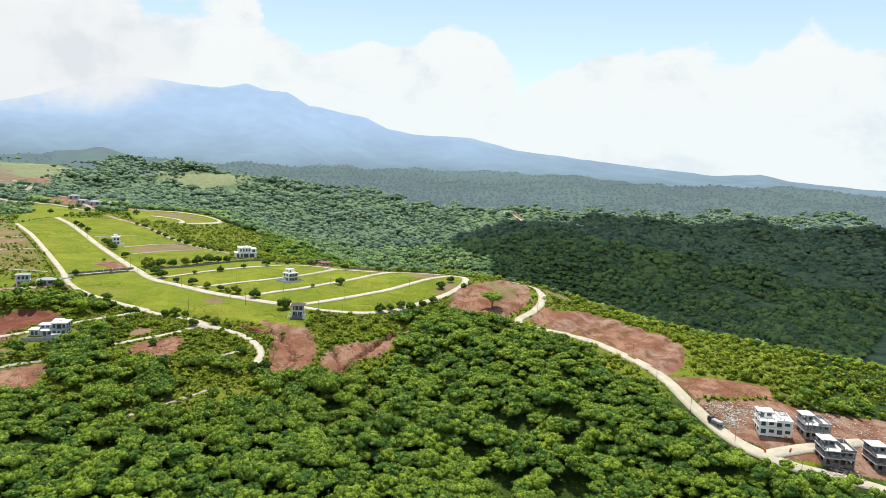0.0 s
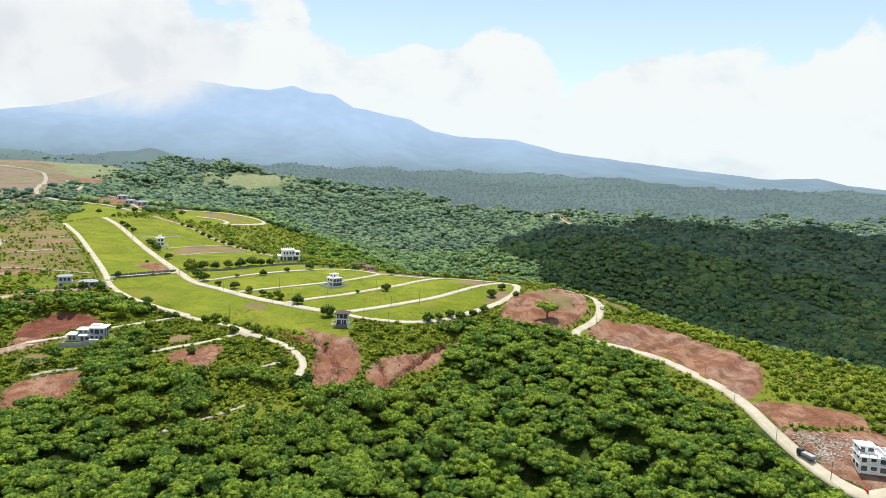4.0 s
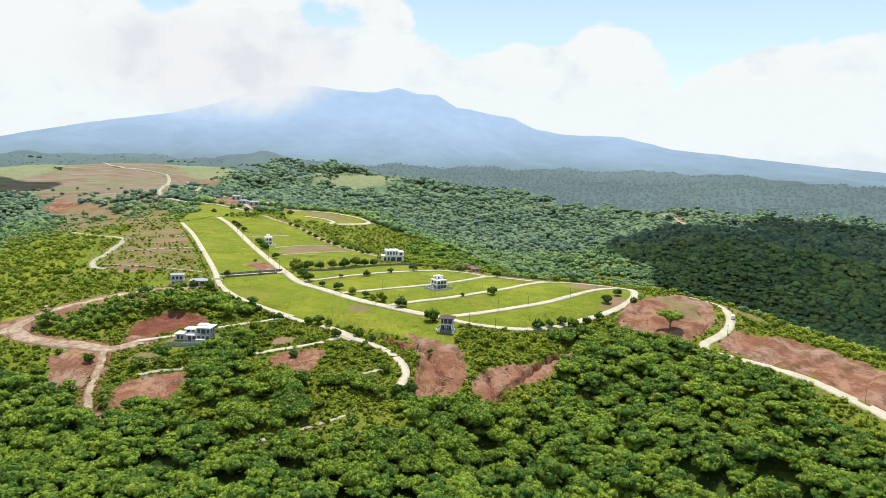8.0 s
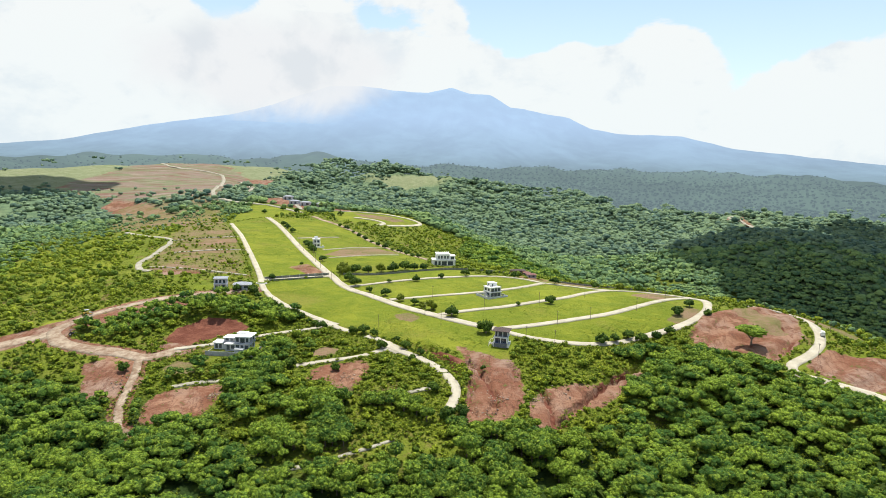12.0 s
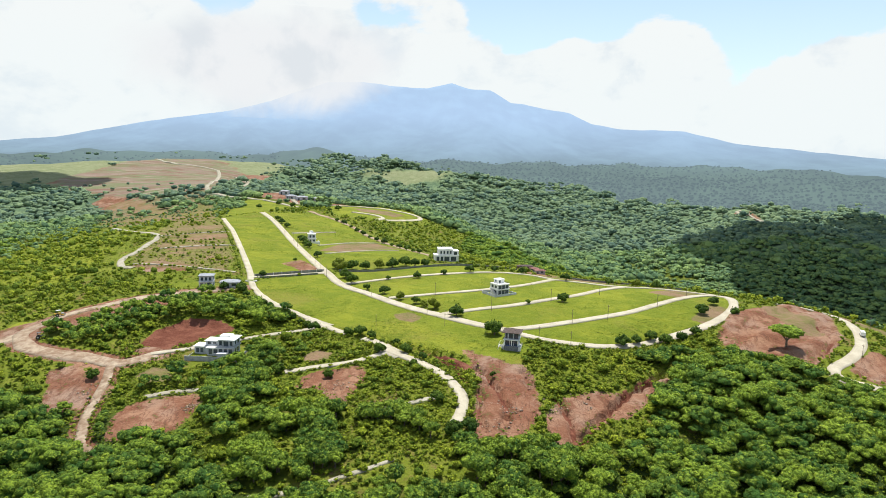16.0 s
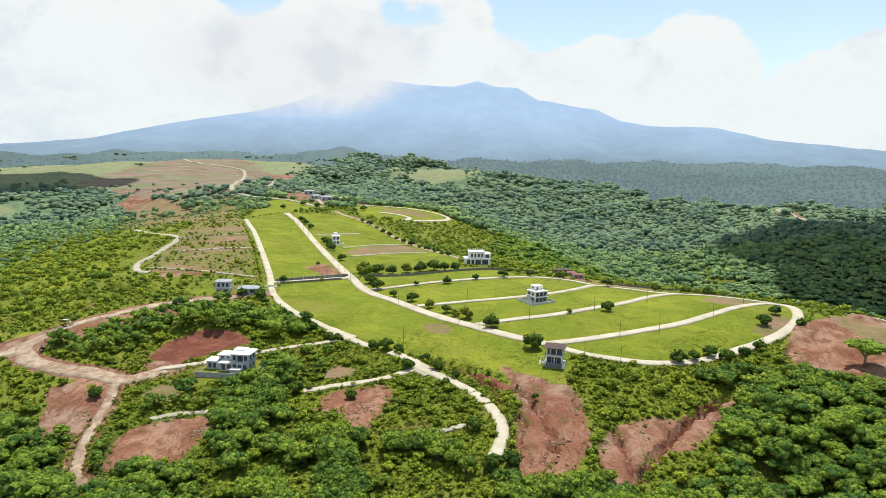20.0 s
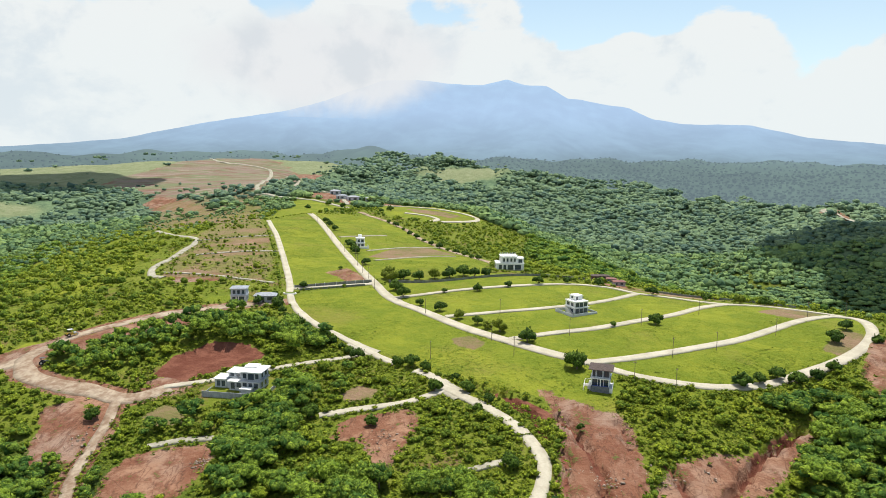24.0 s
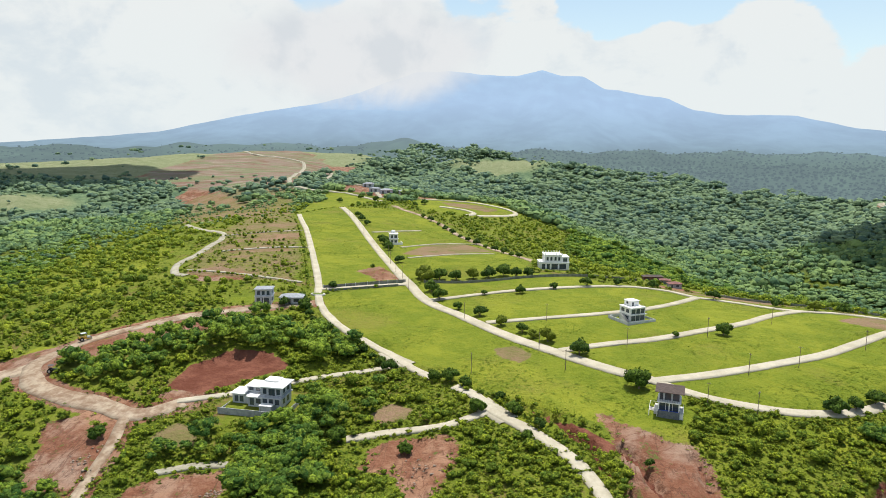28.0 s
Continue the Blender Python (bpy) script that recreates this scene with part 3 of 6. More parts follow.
def inside(poly, x, y):
    """Signed distance into a polygon in plan, positive inside."""
    p = np.array(poly, float)
    x, y = np.asarray(x, float), np.asarray(y, float)
    lo, hi = p.min(0) - 25, p.max(0) + 25
    out = np.full(np.shape(x), -25.0)
    near = (x > lo[0]) & (x < hi[0]) & (y > lo[1]) & (y < hi[1])
    if not near.any():
        return out
    px, py = x[near], y[near]
    d, odd = np.full(px.shape, 1e9), np.zeros(px.shape, bool)
    for (ax, ay), (bx, by) in zip(p, np.roll(p, -1, 0)):
        ex, ey = bx - ax, by - ay
        t = np.clip(((px - ax) * ex + (py - ay) * ey) / max(ex * ex + ey * ey, 1e-9), 0, 1)
        d = np.minimum(d, np.hypot(px - ax - t * ex, py - ay - t * ey))
        cross = ((ay > py) != (by > py)) & (px < ex * (py - ay) / (by - ay + 1e-12) + ax)
        odd ^= cross
    out[near] = np.where(odd, d, -d)
    return out


LAWNS = [
    [(-135, 415), (-70, 425), (-46, 480), (-60, 500), (-155, 530), (-160, 500)],
    [(-128, 112), (-97, 139), (-85, 117), (-65, 88), (-46, 64), (-24, 42), (2, 22), (8, 14), (2, -12), (-12, -8), (-32, 6), (-58, 22), (-79, 38), (-102, 63), (-124, 96)],
    [(-88, 128), (-42, 133), (0, 149), (27, 148), (50, 130), (72, 113), (90, 113), (118, 92), (113, 62), (96, 44), (60, 22), (45, 12), (30, 8), (8, 15), (-2, 24), (-24, 43), (-65, 89)],
    [(-226, 346), (-209, 418), (-160, 296), (-119, 196), (-97, 142), (-134, 122), (-150, 160), (-190, 263)],
    [(-206, 420), (-150, 412), (-106, 348), (-63, 271), (-36, 226), (-40, 170), (-88, 142), (-104, 161), (-160, 296)],
    [(-262, 582), (-230, 540), (-190, 482), (-207, 420), (-226, 346), (-238, 400), (-252, 450), (-248, 500), (-272, 545)],
    [(-88, 128), (-90, 148), (-44, 172), (-8, 158), (-1, 146), (-42, 131)],
    [(-152, 103), (-166, 99), (-164, 91), (-152, 93)],
    [(-155, 525), (-70, 500), (-48, 480), (-80, 425), (-130, 440)],
    [(-205, 24), (-216, 30), (-214, 44), (-204, 40)],
]
WEEDS = [[(-368, 230), (-387, 326), (-346, 353), (-256, 222), (-226, 115), (-250, 100), (-300, 150)], [(0, 14), (8, 18), (45, 12), (66, 22), (90, 38), (84, 12), (50, -8), (10, -14), (-14, -4)], [(-60, 20), (-30, 2), (-26, -16), (-40, -8)], [(163, -154.5), (172, -156), (174, -162), (166, -164)], [(185, -168), (194, -160), (206, -172), (196, -178)], [(176, -146), (180, -140), (179, -152)]]
TERRACES = [[(-226, 346), (-262, 330), (-355, 385), (-451, 546), (-480, 650), (-349, 672), (-300, 560), (-262, 440)], [(-209, 130), (-148, 126), (-152, 160), (-192, 263), (-226, 346), (-262, 330), (-252, 275), (-232, 222), (-222, 160)]]
DRIES = [
    [(128, 70), (138, 66), (141, 48), (139, 34), (131, 30), (124, 40), (127, 52), (122, 60)],
    [(-236, 250), (-205, 268), (-198, 290), (-232, 280)], [(-113, 212), (-104, 250), (-82, 274), (-60, 252), (-94, 212)], [(-48, 50), (-41, 52), (-35, 43), (-39, 36), (-47, 43)],
    [(78, 92), (100, 108), (108, 96), (92, 78)], [(-137, -14), (-134, -6), (-127, -7), (-122, -16), (-129, -19)],
    [(-80, 2), (-76, 9), (-68, 6), (-69, -1), (-76, -3)], [(100, 66), (108, 62), (98, 48), (88, 40), (84, 44)], [(150, 92), (166, 74), (178, 40), (170, 28), (160, 60)],
    [(20, 152), (60, 124), (88, 118), (70, 128), (40, 146)], [(-130, 488), (-90, 484), (-68, 474), (-80, 455), (-115, 462)],
    [(-355, 395), (-331, 405), (-277, 370), (-262, 385), (-330, 430)], [(-412, 540), (-328, 490), (-318, 510), (-400, 570)],
]
# stripped hillside beyond the estate: soil with thin grass
STRIPPED = [(-416, 650), (-504, 690), (-611, 775), (-665, 850), (-650, 970), (-660, 1080), (-640, 1180), (-520, 1170), (-410, 1010), (-360, 880), (-330, 760), (-345, 660)]
SOILS = [
    STRIPPED,
    [(90, 29), (104, 52), (121, 63), (128, 62), (143, 80), (153, 73), (154, 58), (143, 30), (131, 15), (116, 2), (110, 9), (98, 8), (88, 12)],
    [(127, -3), (146, 16), (158, 10), (176, 8), (184, -10), (190, -36), (190, -58), (172, -84), (160, -90), (155, -74), (150, -42), (137, -20)],
    [(160, -90), (176, -98), (198, -107), (192, -118), (172, -117), (158, -109)],
    [(156, -113), (172, -119), (190, -120), (200, -128), (240, -132), (246, -170), (200, -176), (178, -167), (164, -155), (156, -140)],
    [(-18, 2), (-14, -1), (-6, -7), (4, -13), (7, -20), (7, -32), (6, -46), (0, -57), (-10, -60), (-17, -62), (-15, -42), (-13, -26), (-16, -9)],
    [(14, -34), (20, -29), (28, -26), (36, -25), (47, -15), (55, -9), (57, -13), (50, -22), (43, -31), (34, -40), (26, -44), (20, -50), (12, -64), (7, -57), (6, -46)],
    [(-76, -16), (-72, -11), (-56, -9), (-52, -16), (-54, -29), (-57, -42), (-62, -38), (-68, -27), (-76, -26)],
    [(-171, -9), (-164, -5), (-153, -10), (-146, -6), (-144, -13), (-143, -26), (-144, -36), (-158, -37), (-163, -24)],
    [(-132, -41), (-131, -33), (-124, -29), (-115, -27), (-107, -26), (-105, -39), (-106, -50), (-117, -54), (-128, -55)],
    [(-197, 40), (-188, 50), (-175, 64), (-160, 75), (-148, 76), (-150, 62), (-156, 52), (-168, 42), (-181, 32), (-192, 28)],
    [(-216, 34), (-205, 40), (-206, 20), (-216, 8), (-232, 6), (-236, 22)],
    [(-126, 160), (-117, 175), (-100, 150), (-111, 144)], [(-212, 141), (-196, 150), (-172, 141), (-170, 126), (-192, 122)], [(-216, 192), (-180, 206), (-174, 194), (-205, 180)], [(-222, 208), (-200, 238), (-188, 248), (-182, 228), (-200, 214)], [(-228, 260), (-205, 275), (-200, 288), (-224, 280)], [(-430, 690), (-505, 790), (-545, 810), (-590, 960), (-625, 1060), (-650, 1150), (-560, 1140), (-450, 1020), (-400, 900), (-380, 800), (-353, 668)], [(-521, 672), (-487, 690), (-382, 578), (-374, 548), (-452, 592)], [(-212, 188), (-180, 200), (-176, 192), (-204, 180)],
    [(-395, 985), (-350, 985), (-335, 900), (-375, 900)], [(-290, 640), (-230, 570), (-196, 536), (-140, 528), (-136, 552), (-200, 590), (-250, 650)],
    [(-148, 8), (-139, 14), (-128, 10), (-138, 0)], [(438, 732), (456, 730), (474, 800), (480, 885), (456, 888), (446, 800)], [(18, 165), (40, 160), (46, 148), (24, 152)],
]
CUTS = [[(-147, 12), (-146, 26), (-136, 35), (-124, 37), (-114, 29), (-121, 23), (-128, 16), (-135, 10)], [(-37, 4), (-29, -4), (-23, -10), (-16, -18), (-14, -15), (-21, -7), (-28, -1), (-36, 7)], [(56, -8), (46, -15), (37, -24), (30, -34), (27, -37), (35, -28), (44, -18), (54, -10)], [(-139, 35), (-124, 38), (-113, 30), (-116, 28), (-125, 35), (-138, 33)]]


# gullies that the rain has cut: line and depth
CHANNELS = [([(-13, -14), (-9, -24), (-7, -31), (-5, -40), (-5, -48)], 1.3), ([(3, -17), (4, -24), (3, -31)], 0.8), ([(-16, -26), (-13, -36), (-14, -48), (-12, -57)], 0.9),
            ([(55, -9), (48, -16), (41, -22), (35, -29), (30, -36), (22, -46), (16, -56)], 1.9), ([(11, -30), (14, -39), (15, -49), (14, -58)], 1.2),
            ([(107, 30), (99, 25), (92, 17)], 1.6), ([(140, 44), (136, 26), (126, 12)], 1.2), ([(-40, 8), (-32, 3), (-26, -6), (-20, -16), (-17, -25)], 1.5), ([(-63, -12), (-61, -24), (-59, -38)], 0.6)]


def mask_of(polys, x, y, soft=5.0):
    m = np.zeros(np.shape(x))
    for p in polys:
        m = np.maximum(m, np.clip(0.5 + inside(p, x, y) / soft, 0, 1))
    return m


def cut_depth(x, y):
    """The excavated bowl behind the villa: its floor is dug into the mound."""
    d = np.clip(inside(CUTS[0], x, y) / 3.0 + 0.3, 0, 1)
    mound = np.exp(-(((x + 142) / 32.0) ** 2 + ((y - 42) / 15.0) ** 2)) * 3.6
    return mound * (1 - d)


def ground_z(x, y):
    return height(x, y) + cut_depth(x, y)


def mesh_object(name, verts, faces, material, smooth_faces=False):
    """A mesh object from arrays; faces all have the same number of corners."""
    verts, faces = np.ascontiguousarray(verts, np.float32), np.ascontiguousarray(faces, np.int32)
    me = bpy.data.meshes.new(name)
    k = faces.shape[1]
    me.vertices.add(len(verts))
    me.vertices.foreach_set("co", verts.ravel())
    me.loops.add(faces.size)
    me.loops.foreach_set("vertex_index", faces.ravel())
    me.polygons.add(len(faces))
    me.polygons.foreach_set("loop_start", np.arange(0, faces.size, k, dtype=np.int32))
    me.polygons.foreach_set("loop_total", np.full(len(faces), k, np.int32))
    if smooth_faces:
        me.polygons.foreach_set("use_smooth", np.ones(len(faces), bool))
    me.update(calc_edges=True)
    me.materials.append(material)
    return new(name, me)


def west_grass(x, y):
    """How far a place lies on the open grass hills."""
    west = np.clip((-x - 300) / 120, 0, 1) * np.clip((y - 735) / 90, 0, 1)
    meadow = np.exp(-(((x + 105) / 120) ** 2 + ((y - 1175) / 95) ** 2))
    knoll = np.exp(-(((x + 690) / 80) ** 2 + ((y - 600) / 60) ** 2))
    return np.clip(west + meadow + knoll, 0, 1)


def axis_steps(lo, hi, a, b, fine, most, grow):
    """Grid lines: fine between a and b, wider and wider towards lo and hi."""
    out = list(np.arange(a, b, fine))
    step, v = fine, out[-1]
    while v < hi:
        step = min(step * grow, most)
        v += step
        out.append(v)
    step, v, left = fine, out[0], []
    while v > lo:
        step = min(step * grow, most)
        v -= step
        left.append(v)
    return np.array(left[::-1] + out)


def grid_faces(nx, ny):
    i = (np.arange(ny - 1)[:, None] * nx + np.arange(nx - 1)[None]).ravel()
    return np.stack([i, i + 1, i + nx + 1, i + nx], -1)


SHEET = []


def sheet_z(x, y):
    """Height of the built ground sheet between its grid lines."""
    xs, ys, z = SHEET
    i, j = np.clip(np.searchsorted(xs, x) - 1, 0, len(xs) - 2), np.clip(np.searchsorted(ys, y) - 1, 0, len(ys) - 2)
    u, v = (x - xs[i]) / (xs[i + 1] - xs[i]), (y - ys[j]) / (ys[j + 1] - ys[j])
    return z[j, i] * (1 - u) * (1 - v) + z[j, i + 1] * u * (1 - v) + z[j + 1, i] * (1 - u) * v + z[j + 1, i + 1] * u * v


def build_ground():
    xs = axis_steps(-3600, 4200, -320, 260, 2.6, 130, 1.09)
    ys = axis_steps(-900, 4700, -190, 440, 2.6, 130, 1.085)
    xs = np.sort(np.r_[xs, np.arange(-24.3, 62, 2.6), np.arange(-24.95, 62, 1.3)])
    ys = np.sort(np.r_[ys, np.arange(-66.3, 4, 2.6), np.arange(-65.65, 4, 1.3)])
    xs, ys = xs[np.r_[True, np.diff(xs) > 0.4]], ys[np.r_[True, np.diff(ys) > 0.4]]
    gx, gy = np.meshgrid(xs, ys)
    x, y = gx.ravel(), gy.ravel()
    gap = road_gap(x, y)
    z = ground_z(x, y) - 0.32 * np.clip(1 - (gap - 0.4) / 2.2, 0, 1)
    # terraces step down between lots, gullies groove the bare slope and are painted dark
    bare = mask_of(SOILS[5:7], x, y, 4.0)
    z += bare * 0.30 * np.sin(x * 0.5 + 1.3 * np.sin(y * 0.21))
    gully_dark = np.zeros_like(x)
    for line, deep in CHANNELS:
        q = smooth(line, 0.8)
        wide = 1.1 + 0.4 * np.sin(y * 0.7 + x * 0.4)
        own = (x > q[:, 0].min() - 4) & (x < q[:, 0].max() + 4) & (y > q[:, 1].min() - 4) & (y < q[:, 1].max() + 4)
        d = np.sqrt(((x[own, None] - q[None, :, 0]) ** 2 + (y[own, None] - q[None, :, 1]) ** 2).min(1))
        gully_dark[own] = np.maximum(gully_dark[own], min(1.0, 0.65 * deep) * np.clip(1.45 - d / (0.8 * wide[own]), 0, 1))
        z[own] -= 1.9 * deep * np.clip(1.6 - d / wide[own], 0, 1)
    bench = mask_of([SOILS[1], SOILS[2]], x, y, 4.0)
    z += bench * 0.9 * np.clip(np.sin(x * 0.21 - y * 0.30 + 0.8 * np.sin(y * 0.13)) * 3, -1, 1)
    # beyond the last hills the land lies low behind the backdrop
    z -= np.clip((np.hypot(x - HUB[0], y - HUB[1]) - 1520) / 120, 0, 1) * 70
    SHEET.extend((xs, ys, z.reshape(len(ys), len(xs))))
    soil = mask_of(SOILS, x, y, 9.0)
    # churned shoulders beside the earth roads
    soil = np.maximum(soil, np.clip(1.05 - road_gap(x, y, EARTH) / 4.5, 0, 0.95))
    ob = mesh_object("ground", np.stack([x, y, z], -1), grid_faces(len(xs), len(ys)), M["ground"], True)
    for name, m in (("lawn", mask_of(LAWNS, x, y, 4.0)), ("dry", np.maximum(mask_of(DRIES, x, y, 3.5), 0.54 * mask_of(TERRACES, x, y, 8.0))), ("wood", np.maximum(np.clip((-z - 9) / 8, 0, 1) * (np.hypot(x + 60, y - 60) < 420), np.clip((np.hypot(x + 60, (y - 120) / 1.2) - 330) / 40, 0, 1) * 0.45 * (1 - 0.9 * west_grass(x, y)))), ("hill", np.clip((np.hypot(x + 60, (y - 120) / 1.2) - 430) / 60, 0, 1) * (1 - 0.7 * west_grass(x, y))), ("strip", mask_of([STRIPPED], x, y, 40.0)), ("fell", west_grass(x, y)), ("weed", mask_of(WEEDS, x, y, 14.0)), ("soil", soil), ("cut", np.maximum(mask_of(CUTS, x, y, 3.0), gully_dark))):
        layer = ob.data.attributes.new(name, "FLOAT", "POINT")
        layer.data.foreach_set("value", m.astype(np.float32))
    return tagged(ob, "grassy plateau with bare red earth and wooded slopes", "ground", kind="structure")


build_ground()


def build_road(name, label, material, width, rank):
    line = LINES[name]
    t = np.gradient(line, axis=0)
    t /= np.linalg.norm(t, axis=1)[:, None]
    side = np.stack([t[:, 1], -t[:, 0]], -1)
    rng = np.random.default_rng(len(name) * 7 + rank)
    wobble = min(1.5, 0.22 * width) if material == "dirt" else 0.9 if material != "concrete" else 0.55 if name in ("road_collector", "road_lower", "road_villa", "road_scrub") else 0.2
    lift = (-0.14 if material == "dirt" else 0.10) + 0.012 * rank
    cols = []
    for k, (s, dz) in enumerate(((-1, -0.7), (-1, 0), (-0.33, 0.03), (0.33, 0.03), (1, 0), (1, -0.7))):
        edge = width / 2 * s
        jit = np.convolve(rng.normal(0, wobble, len(line)), np.ones(3) / 3, "same") if abs(s) == 1 else 0
        if k == 0 or k == 4:
            keep = jit
        if k in (1, 5):
            jit = keep
        p = line + side * (edge + jit * 0.5)[..., None] if abs(s) == 1 else line + side * edge
        cols.append(np.column_stack([p, np.maximum(ground_z(p[:, 0], p[:, 1]), sheet_z(p[:, 0], p[:, 1]) + np.where(np.abs(p[:, 1] - 120) > 300, 0.5, -9)) + lift + dz]))
    v = np.stack(cols, 1).reshape(-1, 3)
    tagged(mesh_object(name, v, grid_faces(6, len(line))[:, ::-1], M[material]), label, "road", kind="structure")


for rank, (name, label, material, width, _) in enumerate(ROADS):
    build_road(name, label, material, width, rank % 6)

# ---- distance ----
CREST = [(-60, 0.0), (-41, -0.004), (-33.6, 0.0072), (-30.1, 0.0137), (-26.4, 0.028), (-22.4, 0.0431), (-18.1, 0.0557), (-14.6, 0.0726), (-11.9, 0.0906), (-10.1, 0.1039), (-7.3, 0.1068),
         (-4.5, 0.1013), (-1.7, 0.0997), (0.2, 0.1078), (1.6, 0.0995), (3.5, 0.097), (5.2, 0.0782), (10.1, 0.0667), (12.0, 0.052), (14.3, 0.0455), (19.1, 0.0435), (22.9, 0.0276), (26.9, 0.0206),
         (32.0, 0.0112), (39.1, 0.0), (42.5, 0.0046), (44.6, -0.0035), (49.9, -0.0099), (65, -0.012)]


def build_mountain():
    """The volcano: a ridged flank that rises to the crest line."""
    az = np.linspace(-58, 64, 420)
    s = np.concatenate([np.linspace(0, 1, 60), [1.04, 1.1]])
    knots = np.array(CREST)
    crest = np.interp(az, knots[:, 0], knots[:, 1])
    a, q = np.meshgrid(radians(1) * az, s)
    c = np.meshgrid(crest, s)[0]
    r = 2660 + 1540 * q
    base = 0.0 - HUB[2]
    top = c * 4200 - base
    lift = np.where(q <= 1, (0.12 * q + 0.88 * q ** 2.1), 1 - (q - 1) * 2.2)
    z = base + top * lift
    x, y = r * np.sin(a), r * np.cos(a)
    ridge = 0
    for L, amp, ph in ((620, 1.0, 0.3), (370, 0.7, 1.9), (230, 0.45, 4.0), (140, 0.3, 2.2), (85, 0.2, 0.9)):
        ridge = ridge + amp * (1 - 2 * np.abs(np.sin(a * 4000 / L + ph + 1.1 * np.sin(r / (L * 1.6) + ph))))
    rough = np.clip(top / 420, 0.05, 1)
    z = z + ridge * 26 * rough * np.clip(q * (1.05 - q) * 4, 0, 1)
    z += np.where(np.abs(q - 1) < 0.02, np.interp(a, radians(1) * az, np.convolve(np.random.default_rng(2).normal(0, 1.5, 420), np.ones(3) / 3, "same")), 0)
    v = np.stack([x + HUB[0], y + HUB[1], z + HUB[2]], -1).reshape(-1, 3)
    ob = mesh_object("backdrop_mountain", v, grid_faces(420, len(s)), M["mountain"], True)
    tagged(ob, "blue volcano with a broken summit ridge and painted haze", "mountain", kind="structure")


PLAIN_WAVES = [(L, amp, *np.random.default_rng(int(L)).uniform(0, 6.28, 2)) for L, amp in ((700, 12), (480, 9), (310, 7), (210, 5), (130, 4), (80, 3), (50, 2.2))]


def plain_z(x, y):
    """Low wooded country between the hills and the mountain's foot."""
    r, a = np.hypot(x - HUB[0], y - HUB[1]), np.degrees(np.arctan2(x - HUB[0], y - HUB[1]))
    w = 0
    for L, amp, t, p in PLAIN_WAVES:
        w = w + amp * np.sin(2 * math.pi / L * (x * math.cos(t) + y * math.sin(t)) + p + np.sin(y / L + p))
    q = np.clip((r - 1500) / 1200, 0, 1)
    cone_hill = 48 * np.exp(-(((a + 11) / 2.6) ** 2) - ((r - 2350) / 260) ** 2)
    west = 6 * np.clip((-a - 12) / 20, 0, 1) * q
    z = -30 + 80 * q ** 0.8 + w * 0.75 * np.clip(q * 3, 0.15, 1) + cone_hill + west - 26 * np.clip((a - 24) / 25, 0, 1) * q
    return z - np.where(q < 0.02, 60, 0)


def build_plain():
    az = np.linspace(-58, 70, 420)
    rr = np.linspace(1500, 2700, 70)
    a, r = np.meshgrid(radians(1) * az, rr)
    x, y = HUB[0] + r * np.sin(a), HUB[1] + r * np.cos(a)
    v = np.stack([x, y, plain_z(x, y)], -1).reshape(-1, 3)
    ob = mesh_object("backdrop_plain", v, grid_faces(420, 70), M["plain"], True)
    tagged(ob, "distant wooded foothills with painted haze", "hills", kind="structure")


def build_mist():
    """A curved sheet painted as a bank of cloud on the mountain's western shoulder."""
    az, el = np.linspace(-27, -2.5, 24), np.linspace(0.048, 0.205, 12)
    a, e = np.meshgrid(radians(1) * az, el)
    r = 3700.0
    v = np.stack([HUB[0] + r * np.sin(a), HUB[1] + r * np.cos(a), HUB[2] + r * e], -1).reshape(-1, 3)
    ob = mesh_object("backdrop_cloud", v, grid_faces(24, 12), M["mist"], True)
    tagged(ob, "soft grey-white cloud on the mountain's shoulder", "cloud", kind="structure")
    ob.visible_shadow = False


def build_cloud(name, spot, radii, label, seed, ragged=1.12):
    """A cumulus overhead, out of view, added to throw its shadow on the land at spot."""
    rng = np.random.default_rng(seed)
    bm = bmesh.new()
    up = 900.0
    at = Vector((spot[0], spot[1], 0)) + SUN_DIR * (up / SUN_DIR.z)
    bmesh.ops.create_icosphere(bm, subdivisions=4, radius=1.0, matrix=Matrix.Translation((0, 0, 30)) @ Matrix.Diagonal((0.88 * radii[0], 0.88 * radii[1], 40, 1)))
    for i in range(90):
        t, q = rng.uniform(0, 6.283), ragged * math.sqrt(rng.uniform(0.05, 1))
        px, py = radii[0] * q * math.cos(t), radii[1] * q * math.sin(t)
        size = rng.uniform(0.14, 0.36) * min(radii) * (1.25 - 0.6 * q)
        bmesh.ops.create_icosphere(bm, subdivisions=2, radius=size, matrix=Matrix.Translation((px, py, rng.uniform(0, 60) + (1 - q) * 60)) @ Matrix.Diagonal((1, 1, 0.6, 1)))
    for v in bm.verts:
        v.co += v.co.normalized() * 18 * noise.noise(v.co * 0.012)
    me = bpy.data.meshes.new(name)
    bm.to_mesh(me)
    bm.free()
    me.materials.append(M["cloud"])
    ob = new(name, me)
    ob.location = at
    tagged(ob, label, "cloud", kind="structure")


build_mountain()
build_plain()
build_mist()
build_cloud("cloud_east", (768, 425), (480, 370), "white cumulus cloud drifting over the eastern valley", 3)
build_cloud("cloud_west", (-745, 800), (185, 110), "small white cumulus cloud over the western hills", 5, 0.85)

